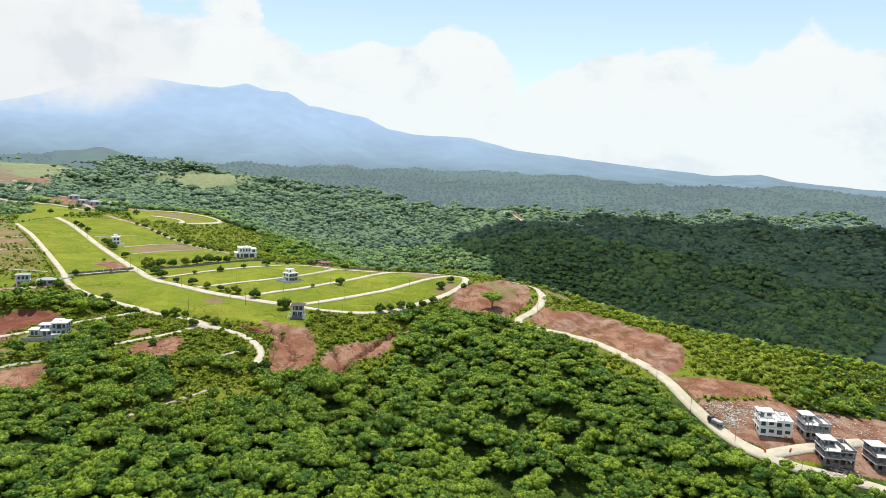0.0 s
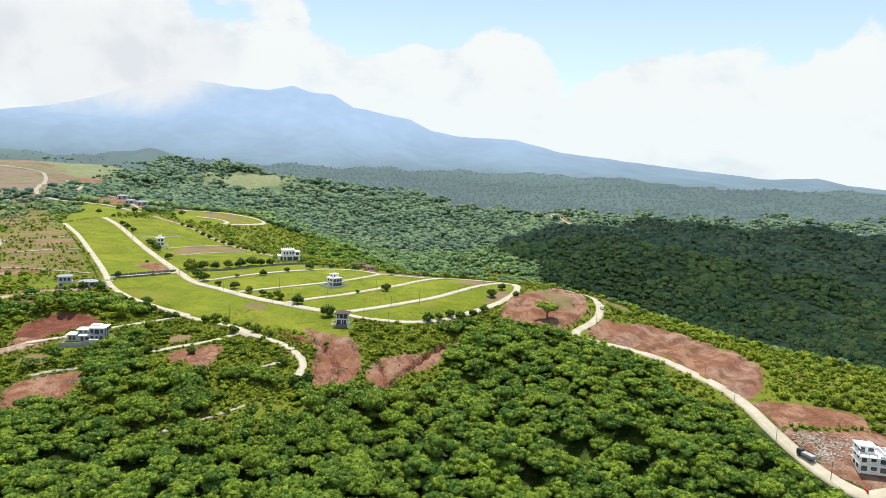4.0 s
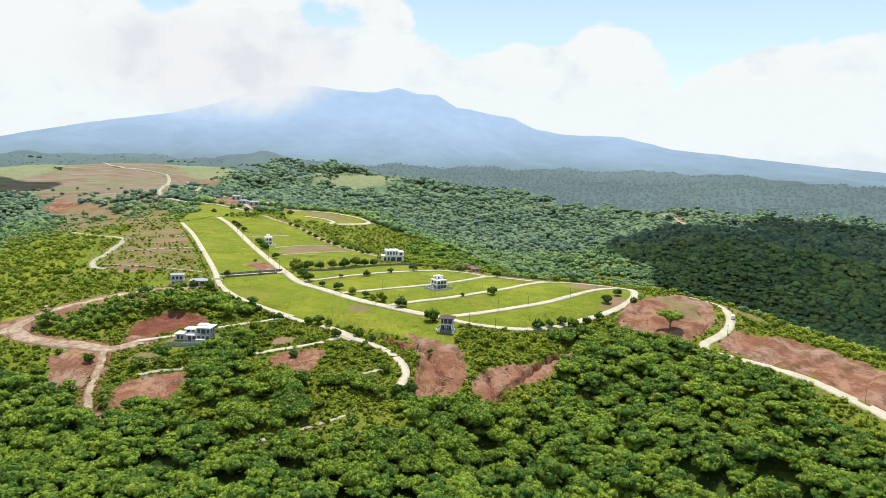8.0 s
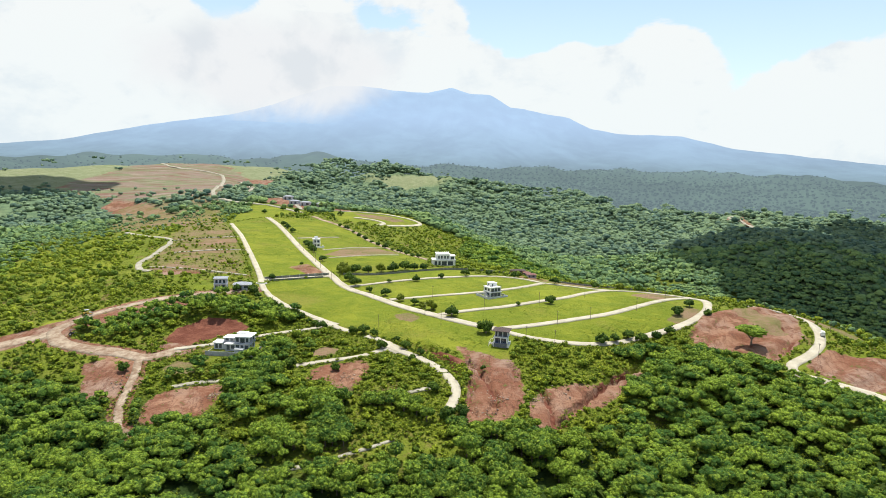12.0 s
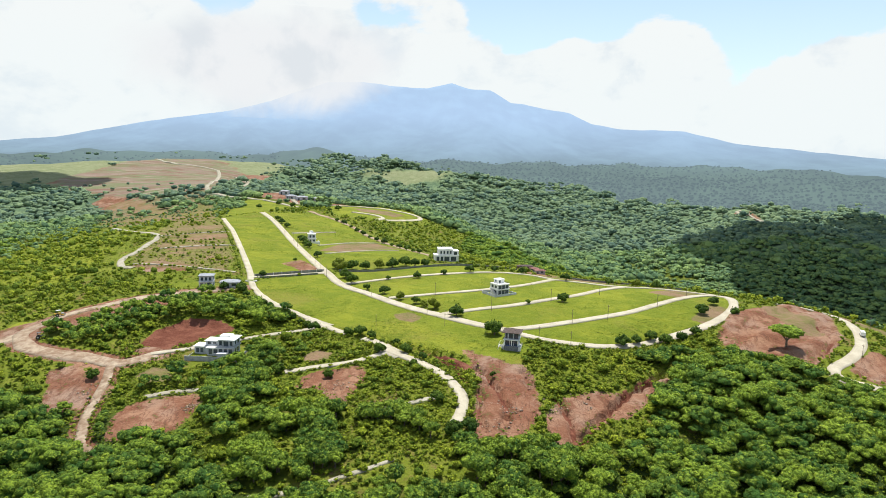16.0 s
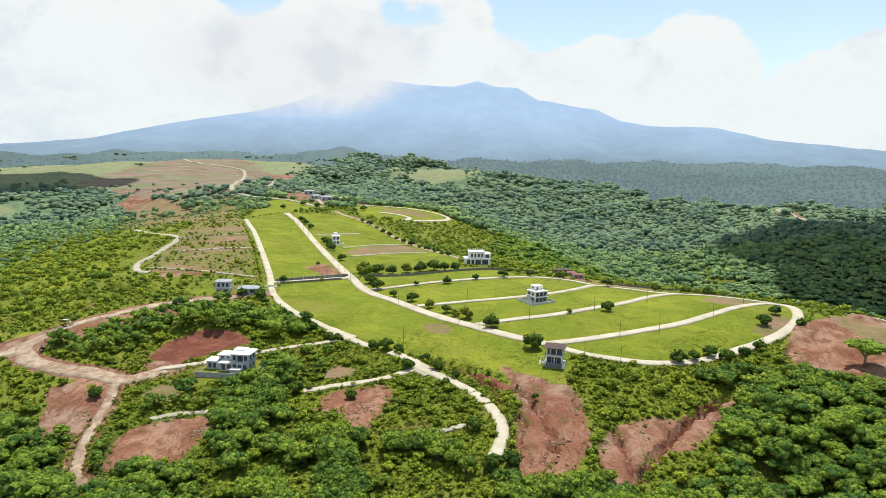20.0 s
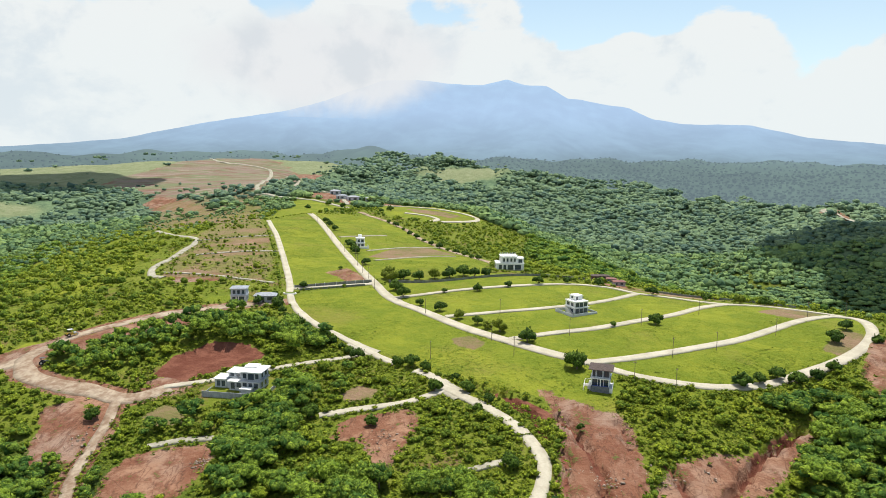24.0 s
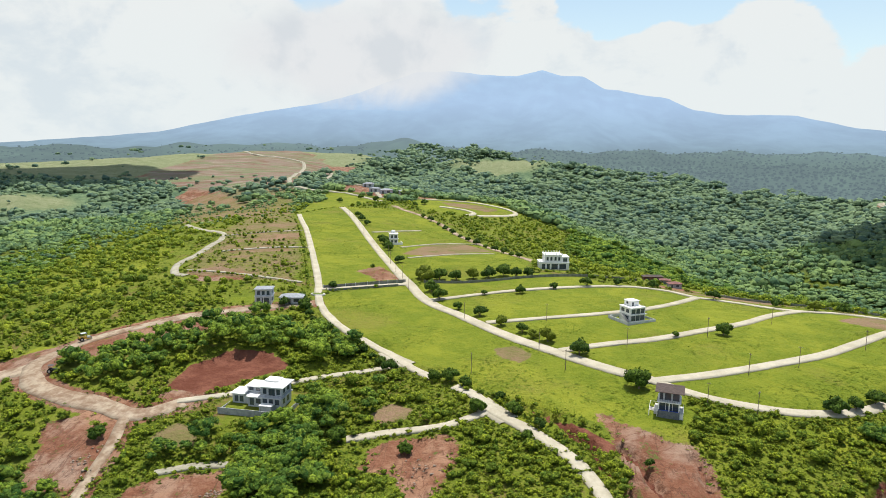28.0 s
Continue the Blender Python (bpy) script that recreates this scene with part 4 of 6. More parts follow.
# ---- vegetation ----


def lump(kind):
    """One clump of leaves as a low-poly bud, open below: 15 faces, or 5 for the smallest."""
    ring = [2 * math.pi * k / 5 for k in range(5)]
    if kind == "bud":
        v = [(0, 0, 0.72)] + [(0.95 * math.cos(t), 0.95 * math.sin(t), -0.12) for t in ring]
        return np.array(v), np.array([(0, 1 + k, 1 + (k + 1) % 5) for k in range(5)])
    v = [(0, 0, 1.0)] + [(0.894 * math.cos(t), 0.894 * math.sin(t), 0.447) for t in ring] + [(0.894 * math.cos(t + 0.628), 0.894 * math.sin(t + 0.628), -0.447) for t in ring]
    f = []
    for k in range(5):
        q = (k + 1) % 5
        f += [(0, 1 + k, 1 + q), (1 + k, 6 + k, 1 + q), (1 + q, 6 + k, 6 + q)]
    return np.array(v), np.array(f)


def crown_shape(rng, boughs, buds, leaves=0, flat=0.8, size=0.34, spread=0.56, leaf=0.09):
    """A crown of unit radius: rounded boughs set thickly with clumps, and loose sprays of leaves. Returns corners and triangles."""
    verts, faces, at = [], [], 0

    def put(kind, centre, axis, radius, wild):
        nonlocal at
        v, f = lump(kind)
        v = v * (1 + rng.uniform(-wild, wild, (len(v), 1)))
        turn = rng.uniform(0, 6.283)
        v = np.stack([v[:, 0] * math.cos(turn) - v[:, 1] * math.sin(turn), v[:, 0] * math.sin(turn) + v[:, 1] * math.cos(turn), v[:, 2]], -1)
        axis = np.asarray(axis, float) / np.linalg.norm(axis)
        u = np.cross((0.31, 0.95, 0.0), axis)
        u /= np.linalg.norm(u)
        w = np.cross(axis, u)
        v = np.outer(v[:, 0], u) + np.outer(v[:, 1], w) + np.outer(v[:, 2], axis)
        verts.append(np.asarray(centre) + v * radius)
        faces.append(f + at)
        at += len(v)

    cores = []
    for k in range(boughs):
        t = 6.283 * (k + rng.uniform(-0.3, 0.3)) / boughs
        q = spread * rng.uniform(0.65, 1.1) if boughs > 1 else 0.0
        c, r = np.array((q * math.cos(t), q * math.sin(t), rng.uniform(-0.12, 0.30))), rng.uniform(0.36, 0.50) * (1.0 if boughs > 2 else 1.45)
        cores.append((c, r))
    if boughs > 2:
        cores.append((np.array((rng.uniform(-0.12, 0.12), rng.uniform(-0.12, 0.12), rng.uniform(0.25, 0.45))), rng.uniform(0.42, 0.55)))
    for c, r in cores:
        put("full", c, (rng.uniform(-0.2, 0.2), rng.uniform(-0.2, 0.2), 1), r, 0.26)
    golden = 2.39996
    for k in range(buds):
        c, r = cores[k % len(cores)]
        i = k // len(cores)
        h = 1 - 1.35 * (i + 0.5) / max(1, math.ceil(buds / len(cores)))
        q = math.sqrt(max(0.0, 1 - h * h))
        d = np.array((q * math.cos(golden * i + k), q * math.sin(golden * i + k), h)) + rng.normal(0, 0.16, 3)
        d /= np.linalg.norm(d)
        put("bud", c + d * r * rng.uniform(0.72, 1.02), d + np.array((0, 0, 0.25)), r * size * rng.uniform(0.8, 1.7), 0.42)
    for k in range(leaves):
        c, r = cores[rng.integers(0, len(cores))] if cores else (np.zeros(3), 0.6 * rng.uniform(0.2, 1.0))
        d = rng.normal(0, 1, 3)
        d[2] = abs(d[2]) * 0.8
        d /= np.linalg.norm(d)
        p = c + d * r * rng.uniform(1.0, 1.30)
        e = rng.normal(0, 1, (3, 3)) * leaf
        verts.append(p + e)
        faces.append(np.array([(at, at + 1, at + 2)]))
        at += 3
    v = np.concatenate(verts)
    v[:, 2] *= flat
    return v, np.concatenate(faces)


def scatter(name, protos, spots, material, label, category, squash=1.0, seed=1, rounded_off=False):
    """Joins copies of the crown shapes at spots (x, y, z, radius, height of the crown's middle) into one mesh."""
    rng = np.random.default_rng(seed)
    kinds, turn = rng.integers(0, len(protos), len(spots)), rng.uniform(0, 6.283, len(spots))
    tall, tone = rng.uniform(0.8, 1.25, len(spots)) * squash, rng.uniform(0, 1, len(spots))
    allv, allf, tones, at = [], [], [], 0
    for k, (pv, pf) in enumerate(protos):
        own = np.nonzero(kinds == k)[0]
        if not len(own):
            continue
        c, s = np.cos(turn[own])[:, None], np.sin(turn[own])[:, None]
        r = spots[own, 3][:, None]
        x = (pv[None, :, 0] * c - pv[None, :, 1] * s) * r + spots[own, 0][:, None]
        y = (pv[None, :, 0] * s + pv[None, :, 1] * c) * r + spots[own, 1][:, None]
        z = pv[None, :, 2] * r * tall[own][:, None] + (spots[own, 2] + spots[own, 4])[:, None]
        allv.append(np.stack([x, y, z], -1).reshape(-1, 3))
        allf.append((pf[None] + (at + np.arange(len(own)) * len(pv))[:, None, None]).reshape(-1, 3))
        tones.append(np.repeat(tone[own], len(pv)))
        at += len(own) * len(pv)
    ob = mesh_object(name, np.concatenate(allv), np.concatenate(allf), M[material], rounded_off)
    ob.data.attributes.new("tone", "FLOAT", "POINT").data.foreach_set("value", np.concatenate(tones).astype(np.float32))
    return tagged(ob, label, category, kind="stuff")


RNG = np.random.default_rng(11)
BUILDINGS = [(1, 4, 7), (1, 84, 9), (-24, 184, 11), (-118, 6, 9), (-108, 7, 9), (-121, -4, 4.0), (-108, -5, 2.5), (-149, 95, 6), (-137, 97, 7), (-126, 247, 6), (25, 178, 9), (36, 160, 9), (170, -137, 10), (188, -138, 9), (180, -161, 11), (203, -161, 11)]


# gaps in the valley wood, dark between tall trees
CLEARINGS = [(86, -96, 6.5), (78, -87, 5.5), (58, -105, 6), (101, -110, 6.5), (89, -131, 8), (63, -123, 6.5), (28, -67, 4.5), (50, -48, 4.5), (103, -94, 5), (-70, -112, 5), (-20, -118, 5), (20, -95, 4.5), (118, -70, 4.5), (-98, -96, 5)]


def wood_spots():
    """Every bush and tree of the near country: x, y, ground, radius, height of the crown's middle, and what grows there."""
    step = 3.9
    gx, gy = np.meshgrid(np.arange(-430, 400, step), np.arange(-190, 480, step))
    x = (gx + RNG.uniform(-0.48, 0.48, gx.shape) * step).ravel()
    y = (gy + RNG.uniform(-0.48, 0.48, gy.shape) * step).ravel()
    z = ground_z(x, y)
    gap = road_gap(x, y)
    lawn, dry = mask_of(LAWNS, x, y, 5.0), mask_of(DRIES, x, y, 5.0)
    soil, cut, terrace = mask_of(SOILS, x, y, 7.0), mask_of(CUTS, x, y, 3.0), mask_of(TERRACES, x, y, 6.0)
    clump = np.zeros_like(x)
    for L in (95, 61, 37, 23, 16):
        t, p = RNG.uniform(0, 6.283, 2)
        clump += np.sin(6.283 / L * (x * math.cos(t) + y * math.sin(t)) + p + 1.2 * np.sin(6.283 / (L * 1.7) * (y * math.cos(t) - x * math.sin(t))))
    clump /= 5 ** 0.5 * 0.9
    # tall in the gullies, low on the estate
    low = np.clip((-z - 7.0) / 20.0, 0, 1)
    low = np.maximum(low, 0.36 * np.clip(inside([(-196, 36), (-160, 60), (-140, 70), (-112, 62), (-88, 44), (-100, 30), (-120, 38), (-148, 28), (-172, 10), (-190, 18)], x, y) / 4 + 0.5, 0, 1))
    low = np.maximum(low, 0.34 * np.clip(inside([(-130, 0), (-100, 18), (-70, 25), (-55, 8), (-85, -4), (-90, -40), (-60, -70), (-110, -60), (-140, -20)], x, y) / 6 + 0.5, 0, 1) * (clump > 0.05))
    for spur in ([(46, 3), (67, 6), (85, 9), (108, 5), (128, -20), (140, -70), (100, -90), (50, -75), (37, -50), (47, -28), (60, -10)],
                 [(-84, -50), (-67, -46), (-53, -50), (-35, -50), (-24, -62), (-8, -66), (20, -60), (40, -60), (40, -90), (-60, -95), (-110, -80)],
                 [(-104, -8), (-84, -16), (-80, -30), (-86, -46), (-104, -44)], [(-130, 0), (-108, -4), (-96, 6), (-80, 0), (-90, -10), (-120, -14)]):
        low = np.maximum(low, 0.52 * np.clip(inside(spur, x, y) / 5 + 0.5, 0, 1) * ((clump > -0.25) | (x > -20)))
    keep = (lawn < 0.45) & (soil < 0.45) & (dry < 0.5) & (cut < 0.5) & (gap > np.where((y < 92) & (x < -20), -0.2, 0.6)) & (road_gap(x, y, EARTH) > 2.5)
    for bx, by, br in BUILDINGS:
        keep &= np.hypot(x - bx, y - by) > br
    east = inside([(160, 60), (128, -5), (150, -60), (158, -110), (250, -135), (330, -140), (420, -100), (420, 60), (230, 100)], x, y) > 0
    west = (x < -215) & (y > 30)
    scrub = (low < 0.32)
    dice = RNG.uniform(0, 1, len(x))
    thin = np.where(scrub, np.clip(0.84 + 0.36 * clump, 0.30, 1.0), np.clip(0.93 + 0.14 * clump, 0.65, 1.0))
    thin = np.where(east, np.clip(0.66 + 0.34 * clump, 0.2, 0.95), thin)
    thin = np.where(west, np.clip(0.40 + 0.46 * clump, 0.06, 0.92), thin)
    thin = np.where(west & (z < -7), np.clip(0.78 + 0.30 * clump, 0.35, 1.0), thin)
    thin = np.where(inside(WEEDS[0], x, y) > 0, np.clip(0.50 + 0.45 * clump, 0.08, 0.95), thin)
    mound = inside([(-196, 32), (-176, 46), (-160, 54), (-140, 66), (-112, 60), (-92, 44), (-112, 32), (-136, 38), (-150, 26), (-160, 8), (-186, 15)], x, y) > 0
    thin = np.where(mound, 1.0, thin)
    thin = np.where(terrace > 0.5, np.clip(0.32 + 0.28 * clump, 0.06, 0.8), thin)
    keep &= dice < thin
    keep &= road_gap(x, y, ("road_ridge", "road_site")) > np.where(y < -95, 6.0, 1.2)
    keep &= road_gap(x, y, ("track_gravel", "track_slab", "track_lot")) > 1.9
    for cx, cy, cr in CLEARINGS:
        keep &= np.hypot(x - cx, y - cy) > cr
    big = RNG.uniform(0, 1, len(x)) ** 1.6
    r = np.where(scrub, 1.0 + 2.2 * big ** 1.7, 2.0 + 0.9 * low + 1.9 * big * (0.5 + 0.7 * low))
    r = np.where(west | east, 1.5 + 2.2 * big, r)
    r = np.where(terrace > 0.5, 0.8 + 1.7 * big, r)
    r *= np.where(mound, 1.0, np.clip(0.45 + gap / 16.0, 0.45, 1.0))
    r = np.where(mound, np.maximum(r, 2.4), r)
    giant = (~scrub) & ~east & ~west & (RNG.uniform(0, 1, len(x)) < 0.06)
    r *= np.where(giant, 1.25, 1.0)
    mid = r * np.where(scrub | east | west, 0.35, 0.55) + np.where(scrub, 0.2, 2.6 * low + np.where(giant, 2.2, RNG.uniform(-0.6, 0.9, len(x))))
    mid += np.where(scrub | east | west, 0.0, np.clip(1.5 * clump, -1.2, 2.6) * low)
    kind = np.where(scrub | (terrace > 0.5), 1, 0)
    kind = np.where((east | west) & (RNG.uniform(0, 1, len(x)) < np.where(west & (z < -7), 0.2, 0.6)), 1, kind)
    keep &= (x > -75 - 0.98 * (y + 170)) & (x < 10 + 1.22 * (y + 341))
    k = np.nonzero(keep)[0]
    return np.stack([x, y, z, r, mid, kind], -1)[k]


NEAR = wood_spots()
# the wood that the flight passes nearest: single trees
pick = np.nonzero((NEAR[:, 5] == 0) & (NEAR[:, 3] > 2.3))[0]
order = pick[np.argsort(np.hypot(NEAR[pick, 0] + 30, (NEAR[pick, 1] + 72) * 1.3))][:190]
single = np.zeros(len(NEAR), bool)
single[order] = True


def part(name, bm, material, parent, label=""):
    """Links a bmesh as one mesh object under a thing or a part."""
    me = bpy.data.meshes.new(name)
    bm.to_mesh(me)
    bm.free()
    me.materials.append(M[material])
    ob = new(name, me)
    ob.parent = parent
    if label:
        ob["label"] = label
    return ob


def thing(name, m, label, category, group=""):
    ob = new(name)
    ob.matrix_world = m
    return tagged(ob, label, category, group)


def cone(bm, a, b, ra, rb, sides=6):
    """A tapered limb from a to b."""
    a, b = Vector(a), Vector(b)
    d = b - a
    m = Matrix.Translation((a + b) / 2) @ d.to_track_quat("Z", "Y").to_matrix().to_4x4()
    bmesh.ops.create_cone(bm, cap_ends=True, segments=sides, radius1=ra, radius2=rb, depth=d.length, matrix=m)


def make_tree(seed, boughs, buds, leaves, leaf, radius, clear, label, category, group, flat=0.8, sit=0.55):
    """A tree at the origin: tapered trunk with limbs, and a crown of leaf clumps."""
    rng = np.random.default_rng(seed)
    base = thing("tree", Matrix.Identity(4), label, category, group)
    bm = bmesh.new()
    fork = (rng.uniform(-0.2, 0.2), rng.uniform(-0.2, 0.2), clear)
    cone(bm, (0, 0, -0.4), fork, 0.085 * radius, 0.055 * radius, 7)
    for i in range(5):
        t = i * 1.257 + rng.uniform(-0.4, 0.4)
        q = radius * rng.uniform(0.35, 0.6)
        cone(bm, fork, (q * math.cos(t), q * math.sin(t), clear + radius * rng.uniform(0.35, 0.7)), 0.04 * radius, 0.015 * radius, 5)
    trunk = part("trunk", bm, "bark", base)
    v, f = crown_shape(rng, boughs, buds, leaves, flat, 0.32, 0.56, 0.075)
    crown = mesh_object("crown", v * radius + np.array((0, 0, clear + radius * sit)), f, M[leaf])
    crown.parent = base
    return base


FOREST_TREES = [make_tree(20 + i, 7, 150, 420, "leaf_near", 3.2, 1.6, "leafy green broadleaf tree in the valley wood", "tree", "trees of the valley wood") for i in range(6)]
used = 0
for i in order:
    x, y, z, r, mid, _ = NEAR[i]
    proto = FOREST_TREES[used % 6]
    s = r / 3.2
    m = Matrix.Translation((x, y, z - 0.1)) @ Matrix.Rotation(RNG.uniform(0, 6.28), 4, "Z") @ Matrix.Diagonal((s, s, s * RNG.uniform(0.85, 1.2), 1))
    if used < 6:
        proto.matrix_world = m
    else:
        ob = copy_thing(proto, Matrix.Identity(4))
        ob.matrix_basis = m
    used += 1

shapes = [crown_shape(np.random.default_rng(50 + i), 5, 34, 90, 0.8, 0.36, 0.56, 0.085) for i in range(9)]
bushes = [crown_shape(np.random.default_rng(70 + i), 4, 24, 60, 0.8, 0.36, 0.56, 0.10) for i in range(8)]
thickets = [crown_shape(np.random.default_rng(80 + i), 1, 6, 8, 0.85, 0.42, 0.5, 0.12) for i in range(8)]
fars = [crown_shape(np.random.default_rng(90 + i), 1, 6, 8, 0.8, 0.50, 0.5, 0.2) for i in range(8)]
rest = NEAR[~single]
close = np.hypot(rest[:, 0] + 40, rest[:, 1] + 60) < 330
inner = np.hypot(rest[:, 0] - 10, rest[:, 1] + 70) < 165
lighter = [crown_shape(np.random.default_rng(60 + i), 3, 22, 34, 0.8, 0.38, 0.56, 0.11) for i in range(8)]
scatter("forest_outer", lighter, rest[(rest[:, 5] == 0) & close & ~inner], "leaf", "green broadleaf wood on the flanks of the gullies", "trees", 0.95, 5)
scatter("forest", shapes, rest[(rest[:, 5] == 0) & close & inner], "leaf", "dense green broadleaf wood filling the gullies", "trees", 0.95, 2)
edge = [crown_shape(np.random.default_rng(190 + i), 2, 7, 12, 0.7, 0.44, 0.56, 0.15) for i in range(8)]
away = np.clip((np.hypot(rest[:, 0] - HUB[0], rest[:, 1] - HUB[1]) - np.where(rest[:, 0] < 0, 590, 340)) / 200, 0, 1) * np.clip((np.abs(rest[:, 0] + 40) - 130) / 120, 0, 1) > np.random.default_rng(8).uniform(0, 1, len(rest))
scatter("forest_slopes", edge, rest[(rest[:, 5] == 0) & ~close & away], "leaf_far_hazed", "green broadleaf wood down in the valleys", "trees", 0.85, 13)
scatter("forest_edge", edge, rest[(rest[:, 5] == 0) & ~close & ~away], "leaf", "green broadleaf wood on the outer slopes", "trees", 0.95, 3)
front = np.hypot(rest[:, 0] + 40, rest[:, 1] + 30) < 150
scatter("scrub", bushes, rest[(rest[:, 5] == 1) & front], "leaf_scrub", "bright green scrub and saplings on rough ground", "bushes", 1.0, 4)
scatter("scrub_outer", thickets, rest[(rest[:, 5] == 1) & ~front & ~away], "leaf_scrub", "bright green scrub on the outer slopes", "bushes", 1.0, 14)
scatter("scrub_slopes", thickets, rest[(rest[:, 5] == 1) & ~front & away], "leaf_far_hazed", "green scrub on the far slopes", "bushes", 1.0, 15)


def shrub_spots():
    """Low shrubs that close up the scrub between the bushes."""
    rng = np.random.default_rng(79)
    gx, gy = np.meshgrid(np.arange(-235, 290, 2.15), np.arange(-150, 100, 2.15))
    x, y = (gx + rng.uniform(-1.1, 1.1, gx.shape)).ravel(), (gy + rng.uniform(-1.1, 1.1, gy.shape)).ravel()
    patch = np.sin(x * 0.13 + 1.9 * np.sin(y * 0.08 + 2)) + np.sin(y * 0.15 + 1.6 * np.sin(x * 0.07 + 1)) + 0.6 * np.sin(x * 0.31 + y * 0.27)
    keep = (x > -75 - 0.98 * (y + 170)) & (mask_of(LAWNS, x, y, 4.0) < 0.2) & (mask_of(SOILS, x, y, 7.0) < 0.55) & (mask_of(CUTS, x, y, 3.0) < 0.3) & (mask_of(DRIES, x, y, 5.0) < 0.4)
    keep &= (road_gap(x, y) > 0.5) & (road_gap(x, y, EARTH) > 2.2) & (ground_z(x, y) > np.where(x > 140, -30, -17)) & ((y > -110) | (x > 158)) & (road_gap(x, y, ("road_ridge", "road_site")) > np.where(y < -95, 3.2, 0.5))
    keep &= rng.uniform(0, 1, len(x)) < np.clip(0.60 + 0.32 * patch, 0.10, 0.96)
    for bx, by, br in BUILDINGS:
        keep &= np.hypot(x - bx, y - by) > br
    x, y = x[keep], y[keep]
    r = rng.uniform(0.5, 1.15, len(x)) + 0.8 * rng.uniform(0, 1, len(x)) ** 5
    return np.stack([x, y, ground_z(x, y), r, r * 0.42], -1)


shrubs = [crown_shape(np.random.default_rng(250 + i), 1, 3, 10, 0.8, 0.5, 0.5, 0.17) for i in range(8)]
scatter("shrubs", shrubs, shrub_spots(), "leaf_scrub", "dense light-green shrubs over the slopes", "bushes", 0.95, 29)


def weed_spots():
    """Knee-high weeds and saplings that fill the rough ground between the bushes."""
    rng = np.random.default_rng(77)
    n = 62000
    x, y = np.r_[rng.uniform(-300, 230, 22000), rng.uniform(-150, 115, 40000)], np.r_[rng.uniform(-150, 230, 22000), rng.uniform(-75, 60, 40000)]
    keep = (x > -75 - 0.98 * (y + 170)) & (road_gap(x, y) > 0.3) & (rng.uniform(0, 1, n) > mask_of(SOILS, x, y, 9.0) * 1.4 - 0.2) & (mask_of(CUTS, x, y, 3.0) < 0.4) & (mask_of(DRIES, x, y, 5.0) < 0.6)
    lawn = mask_of(LAWNS, x, y, 8.0)
    keep &= rng.uniform(0, 1, n) < np.where(lawn > 0.9, 0.0, np.where(lawn > 0.3, 0.5, 0.9))
    for bx, by, br in BUILDINGS:
        keep &= np.hypot(x - bx, y - by) > br * 0.9
    x, y = x[keep], y[keep]
    r = rng.uniform(0.35, 0.95, len(x)) * np.where(lawn[keep] > 0.5, 0.42, 1)
    return np.stack([x, y, ground_z(x, y), r, r * 0.2], -1)


weeds = [crown_shape(np.random.default_rng(170 + i), 0, 0, 6, 0.6, 0.4, 0.5, 0.45) for i in range(6)]
scatter("weeds", weeds, weed_spots(), "leaf_scrub", "knee-high green weeds over the rough ground", "weeds", 0.8, 9)


def lawn_spots():
    """Tufts of taller grass over the lots: thick along the edges and in the meadow's lower end."""
    rng = np.random.default_rng(78)
    n = 60000
    x, y = rng.uniform(-140, 125, n), rng.uniform(-20, 160, n)
    lawn = mask_of(LAWNS[1:3], x, y, 2.0)
    gap = road_gap(x, y)
    patch = np.sin(x * 0.11 + 1.7 * np.sin(y * 0.07)) + np.sin(y * 0.13 + 1.4 * np.sin(x * 0.05 + 1.0))
    want = np.clip(0.10 + 0.22 * patch, 0.0, 1) + np.where((inside(LAWNS[1], x, y) > 0) & (y < 60), np.clip(0.35 + 0.2 * patch, 0, 1), 0) + np.where(gap < 5, 0.12, 0) + np.where(inside([(15, 17), (36, 28), (61, 42), (86, 53), (92, 48), (61, 25), (41, 16)], x, y) > 0, 0.45, 0)
    keep = (lawn > 0.6) & (gap > 0.5) & (rng.uniform(0, 1, n) < want) & (mask_of(DRIES, x, y, 4.0) < 0.5)
    x, y = x[keep], y[keep]
    # rougher grass on the long strips farther up
    u, v = rng.uniform(-230, -30, 34000), rng.uniform(140, 420, 34000)
    band = np.sin(u * 0.10 + v * 0.24) + np.sin(v * 0.07 + 1.5 * np.sin(u * 0.06))
    keep = (mask_of(LAWNS[3:5], u, v, 2.0) > 0.6) & (road_gap(u, v) > 0.6) & (rng.uniform(0, 1, len(u)) < np.clip(0.30 + 0.22 * band, 0.04, 1)) & (mask_of(DRIES, u, v, 4.0) < 0.5)
    x, y = np.r_[x, u[keep]], np.r_[y, v[keep]]
    r = rng.uniform(0.20, 0.62, len(x)) * np.where(y > 160, 1.3, 1.0)
    return np.stack([x, y, ground_z(x, y), r, r * 0.15], -1)


tussocks = [crown_shape(np.random.default_rng(270 + i), 0, 0, 6, 0.4, 0.4, 0.5, 0.45) for i in range(6)]
scatter("lawn_weeds", tussocks, lawn_spots(), "leaf_grass", "tufts of bright grass over the green lots", "weeds", 0.5, 19)


